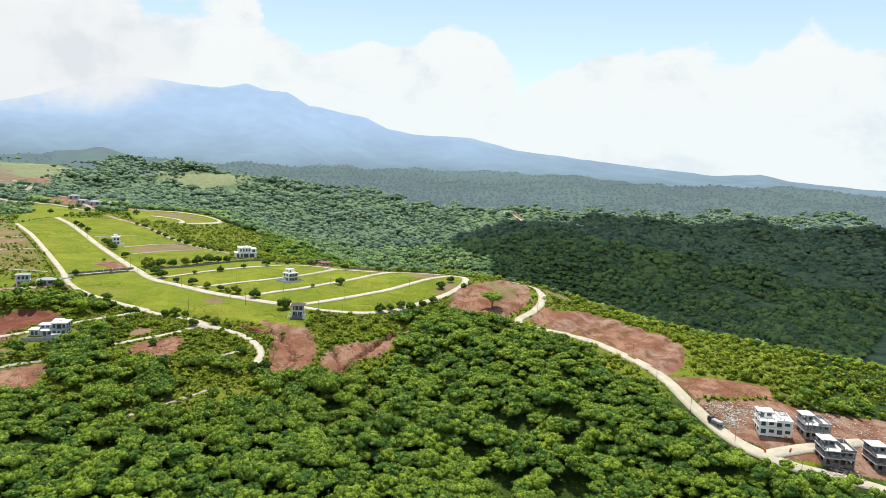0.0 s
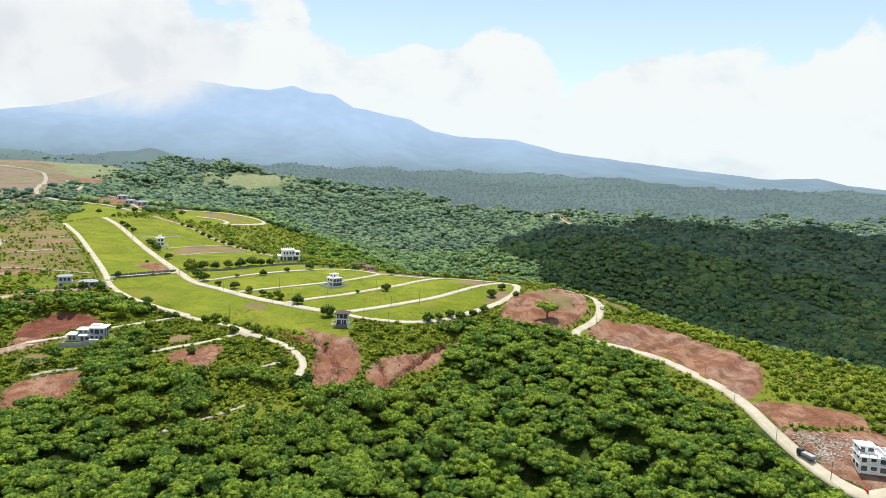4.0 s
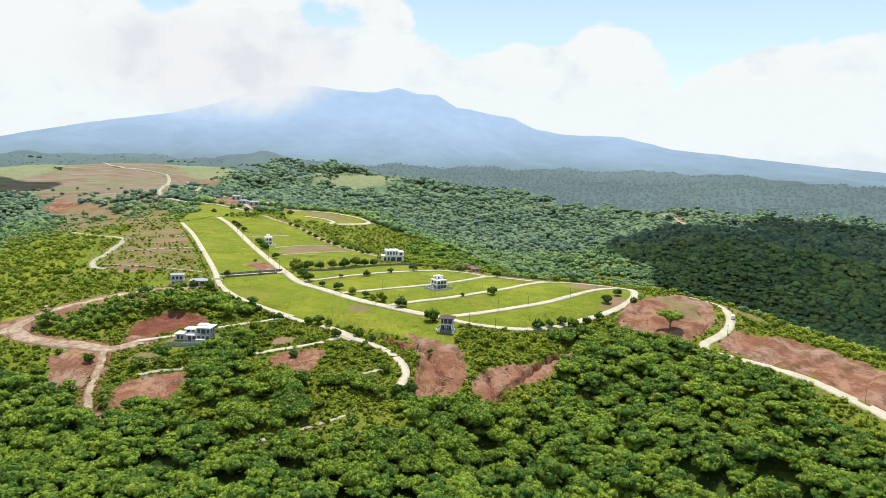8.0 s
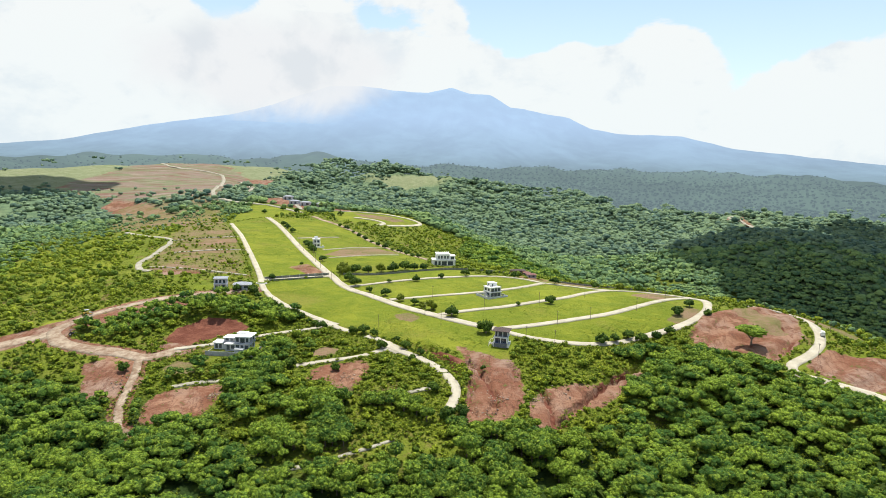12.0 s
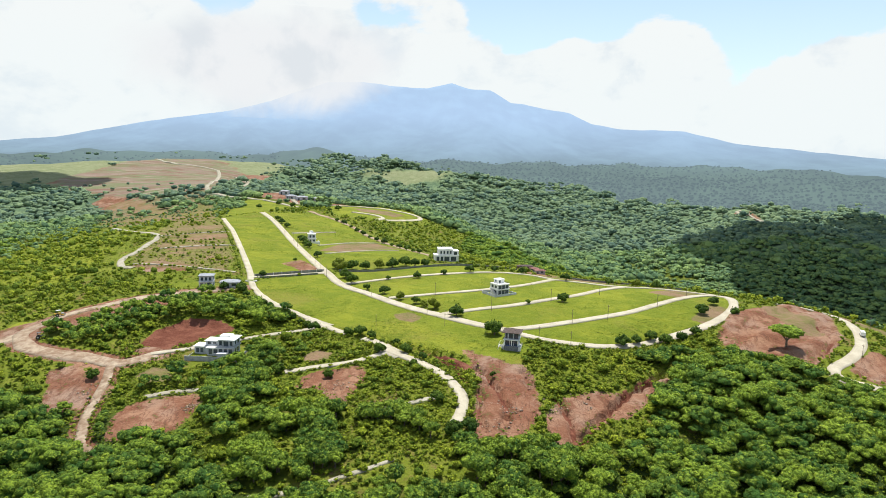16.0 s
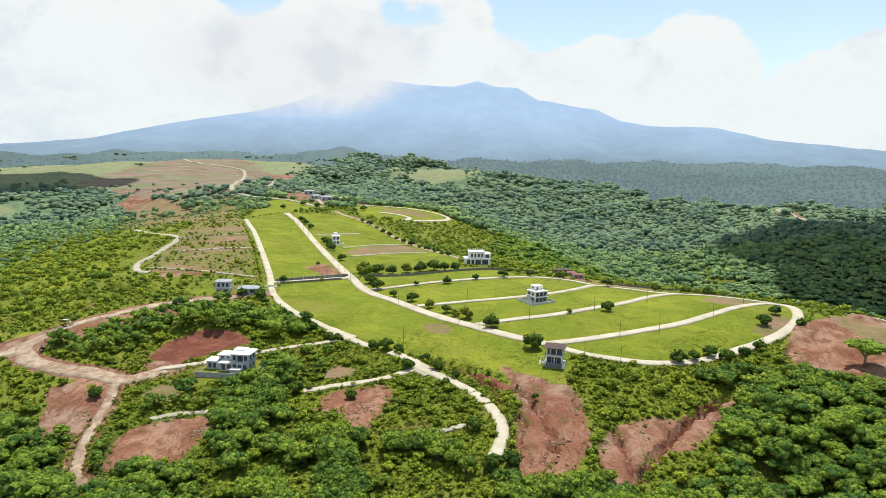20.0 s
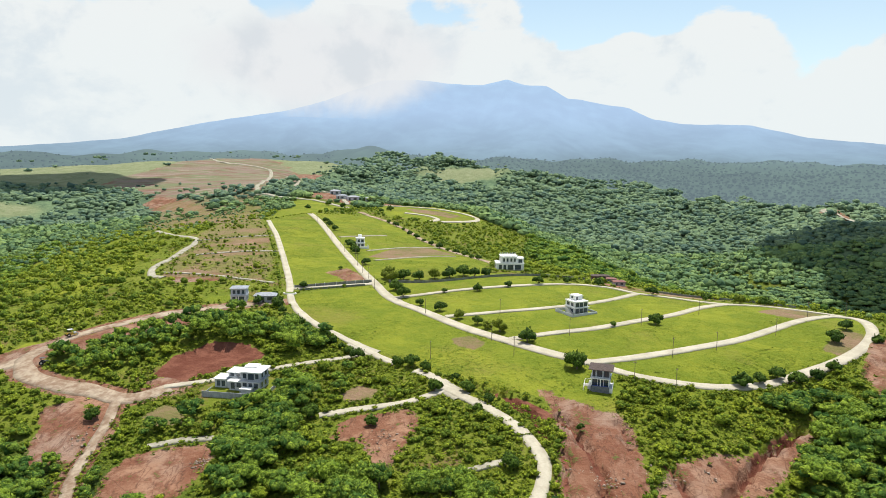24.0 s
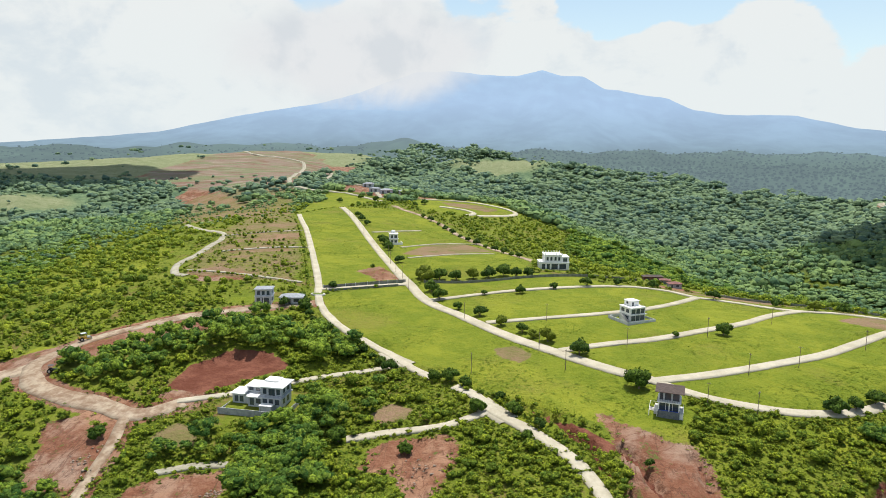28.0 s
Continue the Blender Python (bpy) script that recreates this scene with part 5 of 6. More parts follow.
def hedge_spots():
    """Rows of bushes between the terraced lots."""
    rng = np.random.default_rng(83)
    p = []
    for line in ([(-211, 141), (-178, 134), (-146, 127)], [(-214, 184), (-198, 192), (-181, 201), (-168, 206)], [(-233, 230), (-215, 240), (-192, 255)], [(-138, 122), (-152, 160), (-170, 206), (-193, 263), (-210, 302)], [(-222, 205), (-205, 212), (-188, 222)], [(-214, 160), (-190, 166), (-158, 170)], [(-228, 352), (-219, 384), (-210, 414), (-184, 410), (-158, 408)]):
        p.append(smooth(line, 2.6))
    p = np.concatenate(p)
    p = p[rng.uniform(0, 1, len(p)) < 0.72] + rng.normal(0, 0.6, (1, 2))
    r = rng.uniform(0.6, 1.7, len(p))
    return np.stack([p[:, 0], p[:, 1], ground_z(p[:, 0], p[:, 1]), r, r * 0.4], -1)


scatter("hedges", thickets, hedge_spots(), "leaf_scrub", "ragged hedges between the terraced lots", "hedge", 1.0, 33)


def hill_spots():
    out = []
    rng = np.random.default_rng(31)
    r = 330.0
    while r < 1750:
        step = 5.0 + (r - 330) * 0.0046
        n = int(r * radians(102) / step)
        az = radians(-46) + radians(102) * (np.arange(n) + rng.uniform(-0.45, 0.45, n)) / n
        rr = r + rng.uniform(-0.45, 0.45, n) * step
        out.append(np.stack([HUB[0] + rr * np.sin(az), HUB[1] + rr * np.cos(az), np.full(n, step)], -1))
        r += step
    p = np.concatenate(out)
    x, y = p[:, 0], p[:, 1]
    r0 = np.hypot(x - HUB[0], y - HUB[1])
    core = (x > -430) & (x < 400) & (y < 480)
    keep = ~core & ((mask_of(TERRACES, x, y, 6.0) < 0.5) | (rng.uniform(0, 1, len(x)) < 0.28)) & (road_gap(x, y) > np.where(r0 < 900, 7.0, 3.0)) & (mask_of(LAWNS, x, y, 5.0) < 0.4) & ((mask_of(SOILS, x, y, 5.0) < 0.4) | ((inside(STRIPPED, x, y) > 0) & (rng.uniform(0, 1, len(x)) < 0.07)))
    keep &= (mask_of(DRIES, x, y, 5.0) < 0.5) | (rng.uniform(0, 1, len(x)) < 0.05)
    clump = np.zeros_like(x)
    for L in (260, 170, 110, 70, 45):
        t, q = rng.uniform(0, 6.283, 2)
        clump += np.sin(6.283 / L * (x * math.cos(t) + y * math.sin(t)) + q + np.sin(6.283 / (L * 1.6) * (y * math.cos(t) - x * math.sin(t))))
    keep &= rng.uniform(0, 1, len(x)) < np.clip(1.05 + 0.20 * clump - 1.5 * west_grass(x, y), 0.004, 1)
    x, y, s = x[keep], y[keep], p[keep, 2]
    z = height(x, y)
    r = s * rng.uniform(0.62, 1.12, len(x)) * np.clip(1 + 0.12 * clump[keep], 0.7, 1.3) * np.where(west_grass(x, y) > 0.3, 0.55, 1.0)
    return np.stack([x, y, z, r, r * rng.uniform(0.08, 0.34, len(x))], -1)


hills = hill_spots()
beyond = np.hypot(hills[:, 0] - HUB[0], hills[:, 1] - HUB[1]) > 900
plainer = [crown_shape(np.random.default_rng(290 + i), 1, 2, 0, 0.8, 0.55) for i in range(6)]
scatter("farther_woods", plainer, hills[beyond], "leaf_haze", "green woodland with painted haze on the hills beyond the valley", "trees", 0.75, 7, True)
scatter("far_woods", fars, hills[~beyond], "leaf_far_hazed", "unbroken green woodland over the far hills", "trees", 0.8, 6)

def plain_spots():
    out, rng, r = [], np.random.default_rng(41), 1560.0
    while r < 2660:
        step = 15.0 + (r - 1560) * 0.006
        n = int(r * radians(113) / step)
        az = radians(-47) + radians(113) * (np.arange(n) + rng.uniform(-0.48, 0.48, n)) / n
        rr = r + rng.uniform(-0.48, 0.48, n) * step
        out.append(np.stack([HUB[0] + rr * np.sin(az), HUB[1] + rr * np.cos(az)], -1))
        r += step
    p = np.concatenate(out)
    a = np.degrees(np.arctan2(p[:, 0] - HUB[0], p[:, 1] - HUB[1]))
    far = np.hypot(p[:, 0] - HUB[0], p[:, 1] - HUB[1])
    cone_hill = np.exp(-(((a + 11) / 2.6) ** 2) - ((far - 2350) / 260) ** 2)
    keep = rng.uniform(0, 1, len(p)) < np.where(a < -14, 0.35, 0.95) * (cone_hill < 0.25)
    x, y = p[keep, 0], p[keep, 1]
    s = rng.uniform(3.5, 8.0, len(x))
    return np.stack([x, y, plain_z(x, y), s, s * 0.25], -1)


tufts = [crown_shape(np.random.default_rng(210 + i), 1, 0, 0, 0.8) for i in range(5)]
scatter("distant_woods", tufts, plain_spots(), "hazed_far_trees", "woodland with painted haze on the far plain", "trees", 0.8, 12)

# ---- planted trees ----
STREET = [make_tree(120 + i, 5, 100, 120, "leaf_street", 2.2, 0.45, "round dark-green street tree on the grass verge", "tree", "street trees of the estate", 1.0, 0.42) for i in range(4)]
LIGHT = [make_tree(140 + i, 5, 90, 110, "leaf_yellow", 2.2, 0.45, "young yellow-green street tree on the grass verge", "tree", "street trees of the estate", 1.0, 0.42) for i in range(2)]
PLANTED = [(-5, 17.5, 3.4), (-20, 43, 2.7), (31, 66, 2.5), (43, 128, 2.3), (65, 117, 2.1), (90, 113, 2.2), (-39, 66, 2.0), (-56, 88, 2.3), (-66, 98, 1.8), (-41, 123, 2.0), (-26, 132, 1.7), (-11, 140, 2.3),
           (4, 147, 2.0), (21, 150, 2.1), (-57, 121, 1.3), (-109, 187, 2.2), (-122, 222, 2.4), (-125, 229, 2.6), (-130, 242, 2.8), (-134, 252, 2.2), (-157, 304, 2.3), (-166, 324, 2.4), (-174, 342, 2.3),
           (-81, 150, 3.2), (-73, 149, 3.0), (-57, 153, 3.2), (-50, 158, 3.4), (-44, 155, 2.8), (-38, 157, 2.6), (-82, 128, 2.9), (-76, 113, 3.0), (92, 52, 2.6), (103, 67, 2.3), (107, 52, 1.8), (-128, 125, 1.8), (-135, 101, 2.0),
           (-131, 96, 1.8), (-66, -18, 1.7), (-8, -22, 1.1), (-151, -15, 2.0), (-120, 170, 1.2), (-139, 92, 2.0), (14, 62, 1.2), (-60, 23, 2.4), (-65, 24, 2.0), (-55, 20, 1.7), (-22, -61, 2.6), (-17, -58, 2.2), (-85, -12, 2.4), (46, 12, 2.4), (52, 15, 2.0), (59, 19, 2.2), (-50, 3, 2.2), (-40, 2, 1.8), (-44, 10, 1.5), (-33, -6, 1.4), (-36, -12, 1.4), (-47, -49, 2.0), (-27, -42, 2.2), (64, 16, 2.4), (72, 20, 2.2), (80, 27, 2.0), (-192, 478, 3.2), (-176, 470, 2.6), (-158, 508, 3.0), (-140, 462, 2.8), (-146, 444, 2.4), (-214, 505, 2.8), (-132, 516, 2.6), (-226, 468, 2.4)]
for k, (x, y) in enumerate(smooth([(-118, 380), (-101, 350), (-86, 318), (-72, 295), (-58, 272), (-45, 250), (-35, 230)], 12.0)):
    PLANTED.append((float(x) - 9.0, float(y) - 4.0, 1.9 + 0.5 * math.sin(k * 2.1)))
for k, (x, y) in enumerate(smooth([(-130, 95), (-119, 76), (-106, 60), (-96, 50), (-87, 42), (-79, 32)], 6.5)):
    PLANTED.append((float(x) - 1.5, float(y) - 1.5, 1.7 + 0.6 * math.sin(k * 1.7)))
PALE = [(-30, 56, 2.6), (-47, 75, 2.1), (-35, 60, 1.6), (79, 113, 2.2), (-90, 152, 3.4), (-65, 152, 3.0), (-86, 146, 3.0), (-30, 232, 2.0)]
for protos, spots in ((STREET, PLANTED), (LIGHT, PALE)):
    for k, (x, y, r) in enumerate(spots):
        proto, s = protos[k % len(protos)], r / 1.75
        m = Matrix.Translation((x, y, float(ground_z(x, y)))) @ Matrix.Rotation(k * 2.4, 4, "Z") @ Matrix.Diagonal((s, s, s, 1))
        if k < len(protos):
            proto.matrix_world = m
        else:
            copy_thing(proto, Matrix.Identity(4)).matrix_basis = m
umbrella = make_tree(160, 9, 240, 200, "leaf_near", 6.4, 3.2, "lone umbrella-crowned tree on bare red earth", "tree", "", 0.5)
umbrella.matrix_world = pose(113, 17, z_at(113, 17))

# ---- buildings ----


def box(bm, x0, x1, y0, y1, z0, z1):
    """A box with softened top edges added to bm."""
    m = Matrix.Translation(((x0 + x1) / 2, (y0 + y1) / 2, (z0 + z1) / 2)) @ Matrix.Diagonal((abs(x1 - x0), abs(y1 - y0), abs(z1 - z0), 1))
    bmesh.ops.create_cube(bm, size=1, matrix=m)


def boxes(name, material, parent, *spans, label=""):
    bm = bmesh.new()
    for s in spans:
        box(bm, *s)
    return part(name, bm, material, parent, label)


def wall_run(parent, a, b, z0, z1, thick, holes, material, glass="glass", frames=True, name="wall"):
    """One wall from a to b in plan, its outside to the right of the way, pierced by holes (from, to, sill, head) along it, each with a window."""
    a, b = Vector((*a, 0)), Vector((*b, 0))
    length = (b - a).length
    along = (b - a).normalized()
    turn = Matrix.Translation(a) @ Matrix.Rotation(math.atan2(along.y, along.x), 4, "Z")
    us = sorted({0.0, length, *[h[0] for h in holes], *[h[1] for h in holes]})
    zs = sorted({z0, z1, *[h[2] for h in holes], *[h[3] for h in holes]})
    bm = bmesh.new()
    for u0, u1 in zip(us, us[1:]):
        for w0, w1 in zip(zs, zs[1:]):
            um, wm = (u0 + u1) / 2, (w0 + w1) / 2
            if not any(h[0] < um < h[1] and h[2] < wm < h[3] for h in holes):
                box(bm, u0, u1, 0, thick, w0, w1)
    bmesh.ops.remove_doubles(bm, verts=bm.verts, dist=0.001)
    bm.transform(turn)
    wall = part(name, bm, material, parent)
    for u0, u1, w0, w1 in holes:
        if not frames:
            continue
        bm = bmesh.new()
        t = 0.07
        for s in ((u0, u1, w0, w0 + t), (u0, u1, w1 - t, w1), (u0, u0 + t, w0 + t, w1 - t), (u1 - t, u1, w0 + t, w1 - t), ((u0 + u1) / 2 - t / 2, (u0 + u1) / 2 + t / 2, w0 + t, w1 - t)):
            box(bm, s[0], s[1], thick * 0.35, thick * 0.65, s[2], s[3])
        bm.transform(turn)
        window = part("window", bm, "frame", parent, "dark window frame")
        bm = bmesh.new()
        box(bm, u0 + t, u1 - t, thick * 0.48, thick * 0.52, w0 + t, w1 - t)
        bm.transform(turn)
        part("pane", bm, glass, window)
    return wall


def storey(parent, x0, x1, y0, y1, z0, z1, front, right, back, left, material, thick=0.22, frames=True):
    """Four walls of one storey; each side lists its holes from its own left corner."""
    wall_run(parent, (x0, y0), (x1, y0), z0, z1, thick, front, material, frames=frames)
    wall_run(parent, (x1, y0 + thick), (x1, y1 - thick), z0, z1, thick, right, material, frames=frames)
    wall_run(parent, (x1, y1), (x0, y1), z0, z1, thick, back, material, frames=frames)
    wall_run(parent, (x0, y1 - thick), (x0, y0 + thick), z0, z1, thick, left, material, frames=frames)


def rail(parent, points, z, high, material="frame", step=0.5):
    """A balustrade: handrail and balusters along a line of corners."""
    bm = bmesh.new()
    for (ax, ay), (bx, by) in zip(points, points[1:]):
        n = max(1, int(math.hypot(bx - ax, by - ay) / step))
        cone(bm, (ax, ay, z + high), (bx, by, z + high), 0.04, 0.04, 5)
        for i in range(n + 1):
            x, y = ax + (bx - ax) * i / n, ay + (by - ay) * i / n
            cone(bm, (x, y, z), (x, y, z + high), 0.022, 0.022, 4)
    return part("railing", bm, material, parent)


def hip_roof(parent, x0, x1, y0, y1, z, rise, over, material, thick=0.16):
    bm = bmesh.new()
    x0, x1, y0, y1 = x0 - over, x1 + over, y0 - over, y1 + over
    inset = min(x1 - x0, y1 - y0) / 2
    ridge = [((x0 + inset), (y0 + y1) / 2), ((x1 - inset), (y0 + y1) / 2)] if x1 - x0 >= y1 - y0 else [((x0 + x1) / 2, y0 + inset), ((x0 + x1) / 2, y1 - inset)]
    low = [bm.verts.new((x, y, z)) for x, y in ((x0, y0), (x1, y0), (x1, y1), (x0, y1))]
    eave = [bm.verts.new((x, y, z + thick)) for x, y in ((x0, y0), (x1, y0), (x1, y1), (x0, y1))]
    a, b = [bm.verts.new((x, y, z + thick + rise)) for x, y in ridge]
    bm.faces.new(low[::-1])
    for i in range(4):
        bm.faces.new((low[i], low[(i + 1) % 4], eave[(i + 1) % 4], eave[i]))
    if x1 - x0 >= y1 - y0:
        for f in ((eave[0], eave[1], b, a), (eave[1], eave[2], b), (eave[2], eave[3], a, b), (eave[3], eave[0], a)):
            bm.faces.new(f)
    else:
        for f in ((eave[0], eave[1], a), (eave[1], eave[2], b, a), (eave[2], eave[3], b), (eave[3], eave[0], a, b)):
            bm.faces.new(f)
    return part("roof", bm, material, parent)


def site(x, y, turn, lift=0.0, wide=1.0, tall=1.0):
    return pose(x, y, z_at(x, y) + lift, 0, 0, turn) @ Matrix.Diagonal((wide, wide, tall, 1))


def tower_house():
    """Two storeys under a brown hipped roof, above a plunge pool on a plinth."""
    h = thing("tower_house", site(1.0, 4.6, -13, 0.2, 0.84, 0.86), "slim two-storey house with brown hipped roof above a pool terrace", "house")
    boxes("plinth", "slab", h, (-4.3, 4.3, -3.2, 3.6, -1.8, 0.5))
    boxes("pool_wall", "pool", h, (-3.0, 3.4, -4.9, -4.65, -2.4, 1.4), (-3.0, -2.75, -4.65, -3.2, -2.4, 1.4), (3.15, 3.4, -4.65, -3.2, -2.4, 1.4), (-3.0, 3.4, -4.9, -3.2, -2.6, -2.4), label="dark tiled pool wall")
    boxes("pool_water", "water", h, (-2.75, 3.15, -4.65, -3.2, 0.9, 1.12), label="deep blue pool water")
    storey(h, -3.0, 3.3, -2.6, 3.2, 0.5, 3.7, [(0.2, 2.05, 0.6, 3.3), (2.2, 4.1, 0.6, 3.3), (4.25, 6.1, 0.6, 3.3)], [(1.2, 3.6, 1.2, 3.0)], [], [(1.0, 2.6, 1.2, 3.0)], "white")
    boxes("balcony", "white", h, (-3.5, 3.7, -4.1, 3.5, 3.7, 4.0))
    for x in (-2.9, 0.2, 3.1):
        boxes("column", "white", h, (x - 0.16, x + 0.16, -3.9, -3.58, 0.5, 3.7))
    storey(h, -3.0, 3.3, -2.4, 3.2, 4.0, 7.0, [(0.25, 1.2, 4.1, 6.5), (1.75, 3.6, 4.1, 6.5), (4.15, 6.05, 4.1, 6.5)], [(1.2, 3.6, 4.8, 6.4)], [], [(1.2, 3.0, 4.8, 6.4)], "offwhite")
    rail(h, [(-3.4, -2.4), (-3.4, -4.0), (3.6, -4.0), (3.6, -2.4)], 4.0, 1.0)
    hip_roof(h, -3.4, 3.7, -3.7, 3.4, 7.0, 1.3, 0.8, "brownroof")
    bm = bmesh.new()
    for i in range(11):
        box(bm, -5.6, -3.4, -4.6 + i * 0.42, -4.18 + i * 0.42, -2.6, -2.2 + i * 0.26)
    part("steps", bm, "slab", h)
    boxes("stair_wall", "white", h, (-5.8, -5.6, -4.6, 0.2, -2.6, 0.6), (-3.4, -3.2, -4.6, -3.3, -2.6, 0.9))
    boxes("terrace_wall", "white", h, (4.3, 4.5, -4.4, 2.6, -2.2, 0.9), (3.4, 4.3, -4.4, -4.2, -2.2, 0.9))
    rail(h, [(-5.7, -4.6), (-5.7, 0.2), (-5.7, 2.5), (-3.2, 2.5)], 0.6, 0.9, "white", 0.8)
    rail(h, [(4.4, 2.6), (4.4, -4.3)], 0.9, 0.8, "white", 0.8)


def grey_villa():
    """A three-level house with a roof deck inside a low boundary wall."""
    h = thing("grey_villa", site(2, 83, 31, 0.2, 0.86, 0.78), "pale grey three-level villa with roof deck and boundary wall", "house")
    storey(h, -3.6, 4.2, -3.6, 4.0, -0.6, 3.0, [(0.4, 2.5, 0.0, 2.6), (2.8, 4.9, 0.0, 2.6), (5.2, 7.4, 0.2, 2.6)], [(0.6, 2.4, 0.4, 2.2), (3.2, 5.6, 0.4, 2.2)], [], [(0.8, 2.6, 0.4, 2.2), (3.6, 6.0, 0.2, 2.3)], "offwhite")
    boxes("slab", "white", h, (-4.1, 4.7, -4.4, 4.2, 3.0, 3.3))
    storey(h, -3.6, 4.2, -3.6, 4.0, 3.3, 6.2, [(0.4, 2.6, 3.45, 5.8), (2.9, 5.0, 3.45, 5.8), (5.3, 7.4, 3.6, 5.8)], [(0.6, 3.0, 3.8, 5.6), (3.8, 6.2, 3.8, 5.6)], [], [(0.8, 3.0, 3.8, 5.6), (4.0, 6.2, 3.8, 5.6)], "white")
    boxes("roof_deck", "white", h, (-3.9, 4.5, -3.9, 4.3, 6.2, 6.5))
    rail(h, [(-4.0, -3.6), (-4.0, -4.3), (4.6, -4.3), (4.6, -3.6)], 3.3, 0.95)
    rail(h, [(-3.8, 4.2), (-3.8, -3.8), (4.4, -3.8), (4.4, 4.2)], 6.5, 0.9)
    storey(h, -1.4, 3.0, -0.6, 3.8, 6.5, 8.9, [(0.6, 1.8, 6.6, 8.4)], [], [], [(1.0, 2.4, 7.2, 8.4)], "white")
    boxes("stair_roof", "white", h, (-1.7, 3.3, -0.9, 4.0, 8.9, 9.1))
    bm = bmesh.new()
    for i in range(12):
        box(bm, -5.0, -3.7, -2.6 + i * 0.36, -2.24 + i * 0.36, -0.2, 0.2 + i * 0.26)
    part("outer_stair", bm, "slab", h)
    boxes("boundary_wall", "offwhite", h, (-7.6, 7.2, -7.2, -7.0, -1.2, 1.0), (-7.6, -7.4, -7.0, 6.8, -1.2, 1.0), (7.0, 7.2, -7.0, 6.8, -1.2, 1.0), (-7.4, 7.0, 6.6, 6.8, -1.2, 1.0))
    boxes("yard", "slab", h, (-7.4, 7.0, -7.0, 6.6, -1.4, -0.55))


def white_mansion():
    """Two white storeys of uneven height with bare column stubs on the flat roof."""
    h = thing("white_mansion", site(-25, 185, 8, 0.1, 1.1, 1.08), "unfinished white two-storey house with column stubs on the roof", "house")
    arch = [(1.0, 2.6, 0.0, 2.6), (3.4, 4.8, 0.0, 2.6), (5.6, 8.6, 0.0, 2.6), (9.4, 12.6, 0.0, 2.6)]
    storey(h, -7.0, 7.0, -4.0, 4.5, -0.8, 3.2, arch, [(1.0, 2.6, 0.6, 2.3), (4.0, 6.0, 0.6, 2.3)], [], [(1.0, 3.0, 0.6, 2.3)], "white")
    boxes("slab", "white", h, (-7.3, 7.3, -4.4, 4.8, 3.2, 3.5))
    storey(h, -4.6, 3.6, -3.6, 4.3, 3.5, 6.8, [(0.8, 1.8, 4.2, 6.0), (2.6, 3.6, 4.2, 6.0), (4.6, 5.6, 4.2, 6.0), (6.4, 7.4, 4.2, 6.0)], [(1.0, 2.2, 4.2, 6.0)], [], [(1.0, 2.2, 4.2, 6.0), (4.0, 5.2, 4.2, 6.0)], "white")
    boxes("roof", "white", h, (-4.9, 3.9, -3.9, 4.6, 6.8, 7.1))
    storey(h, 3.7, 7.0, -3.0, 4.3, 3.5, 5.8, [(0.6, 2.6, 3.6, 5.4)], [(1.0, 2.4, 4.0, 5.4)], [], [], "white")
    boxes("side_roof", "white", h, (3.9, 7.3, -3.3, 4.5, 5.8, 6.0))
    for i in range(7):
        for y in (-3.4, 4.0):
            boxes("column_stub", "white", h, (-4.5 + i * 1.33, -4.2 + i * 1.33, y, y + 0.3, 7.1, 7.9))
    for i in range(4):
        boxes("parapet_stub", "white", h, (-6.9 + i * 0.7, -6.65 + i * 0.7, -3.9, -3.65, 3.5, 4.3))
    boxes("forecourt_wall", "wall", h, (-9.0, 8.0, -7.2, -6.95, -1.6, 0.4))
    boxes("ramp", "slab", h, (-13.5, -7.05, -3.0, 1.5, -2.0, -0.4))


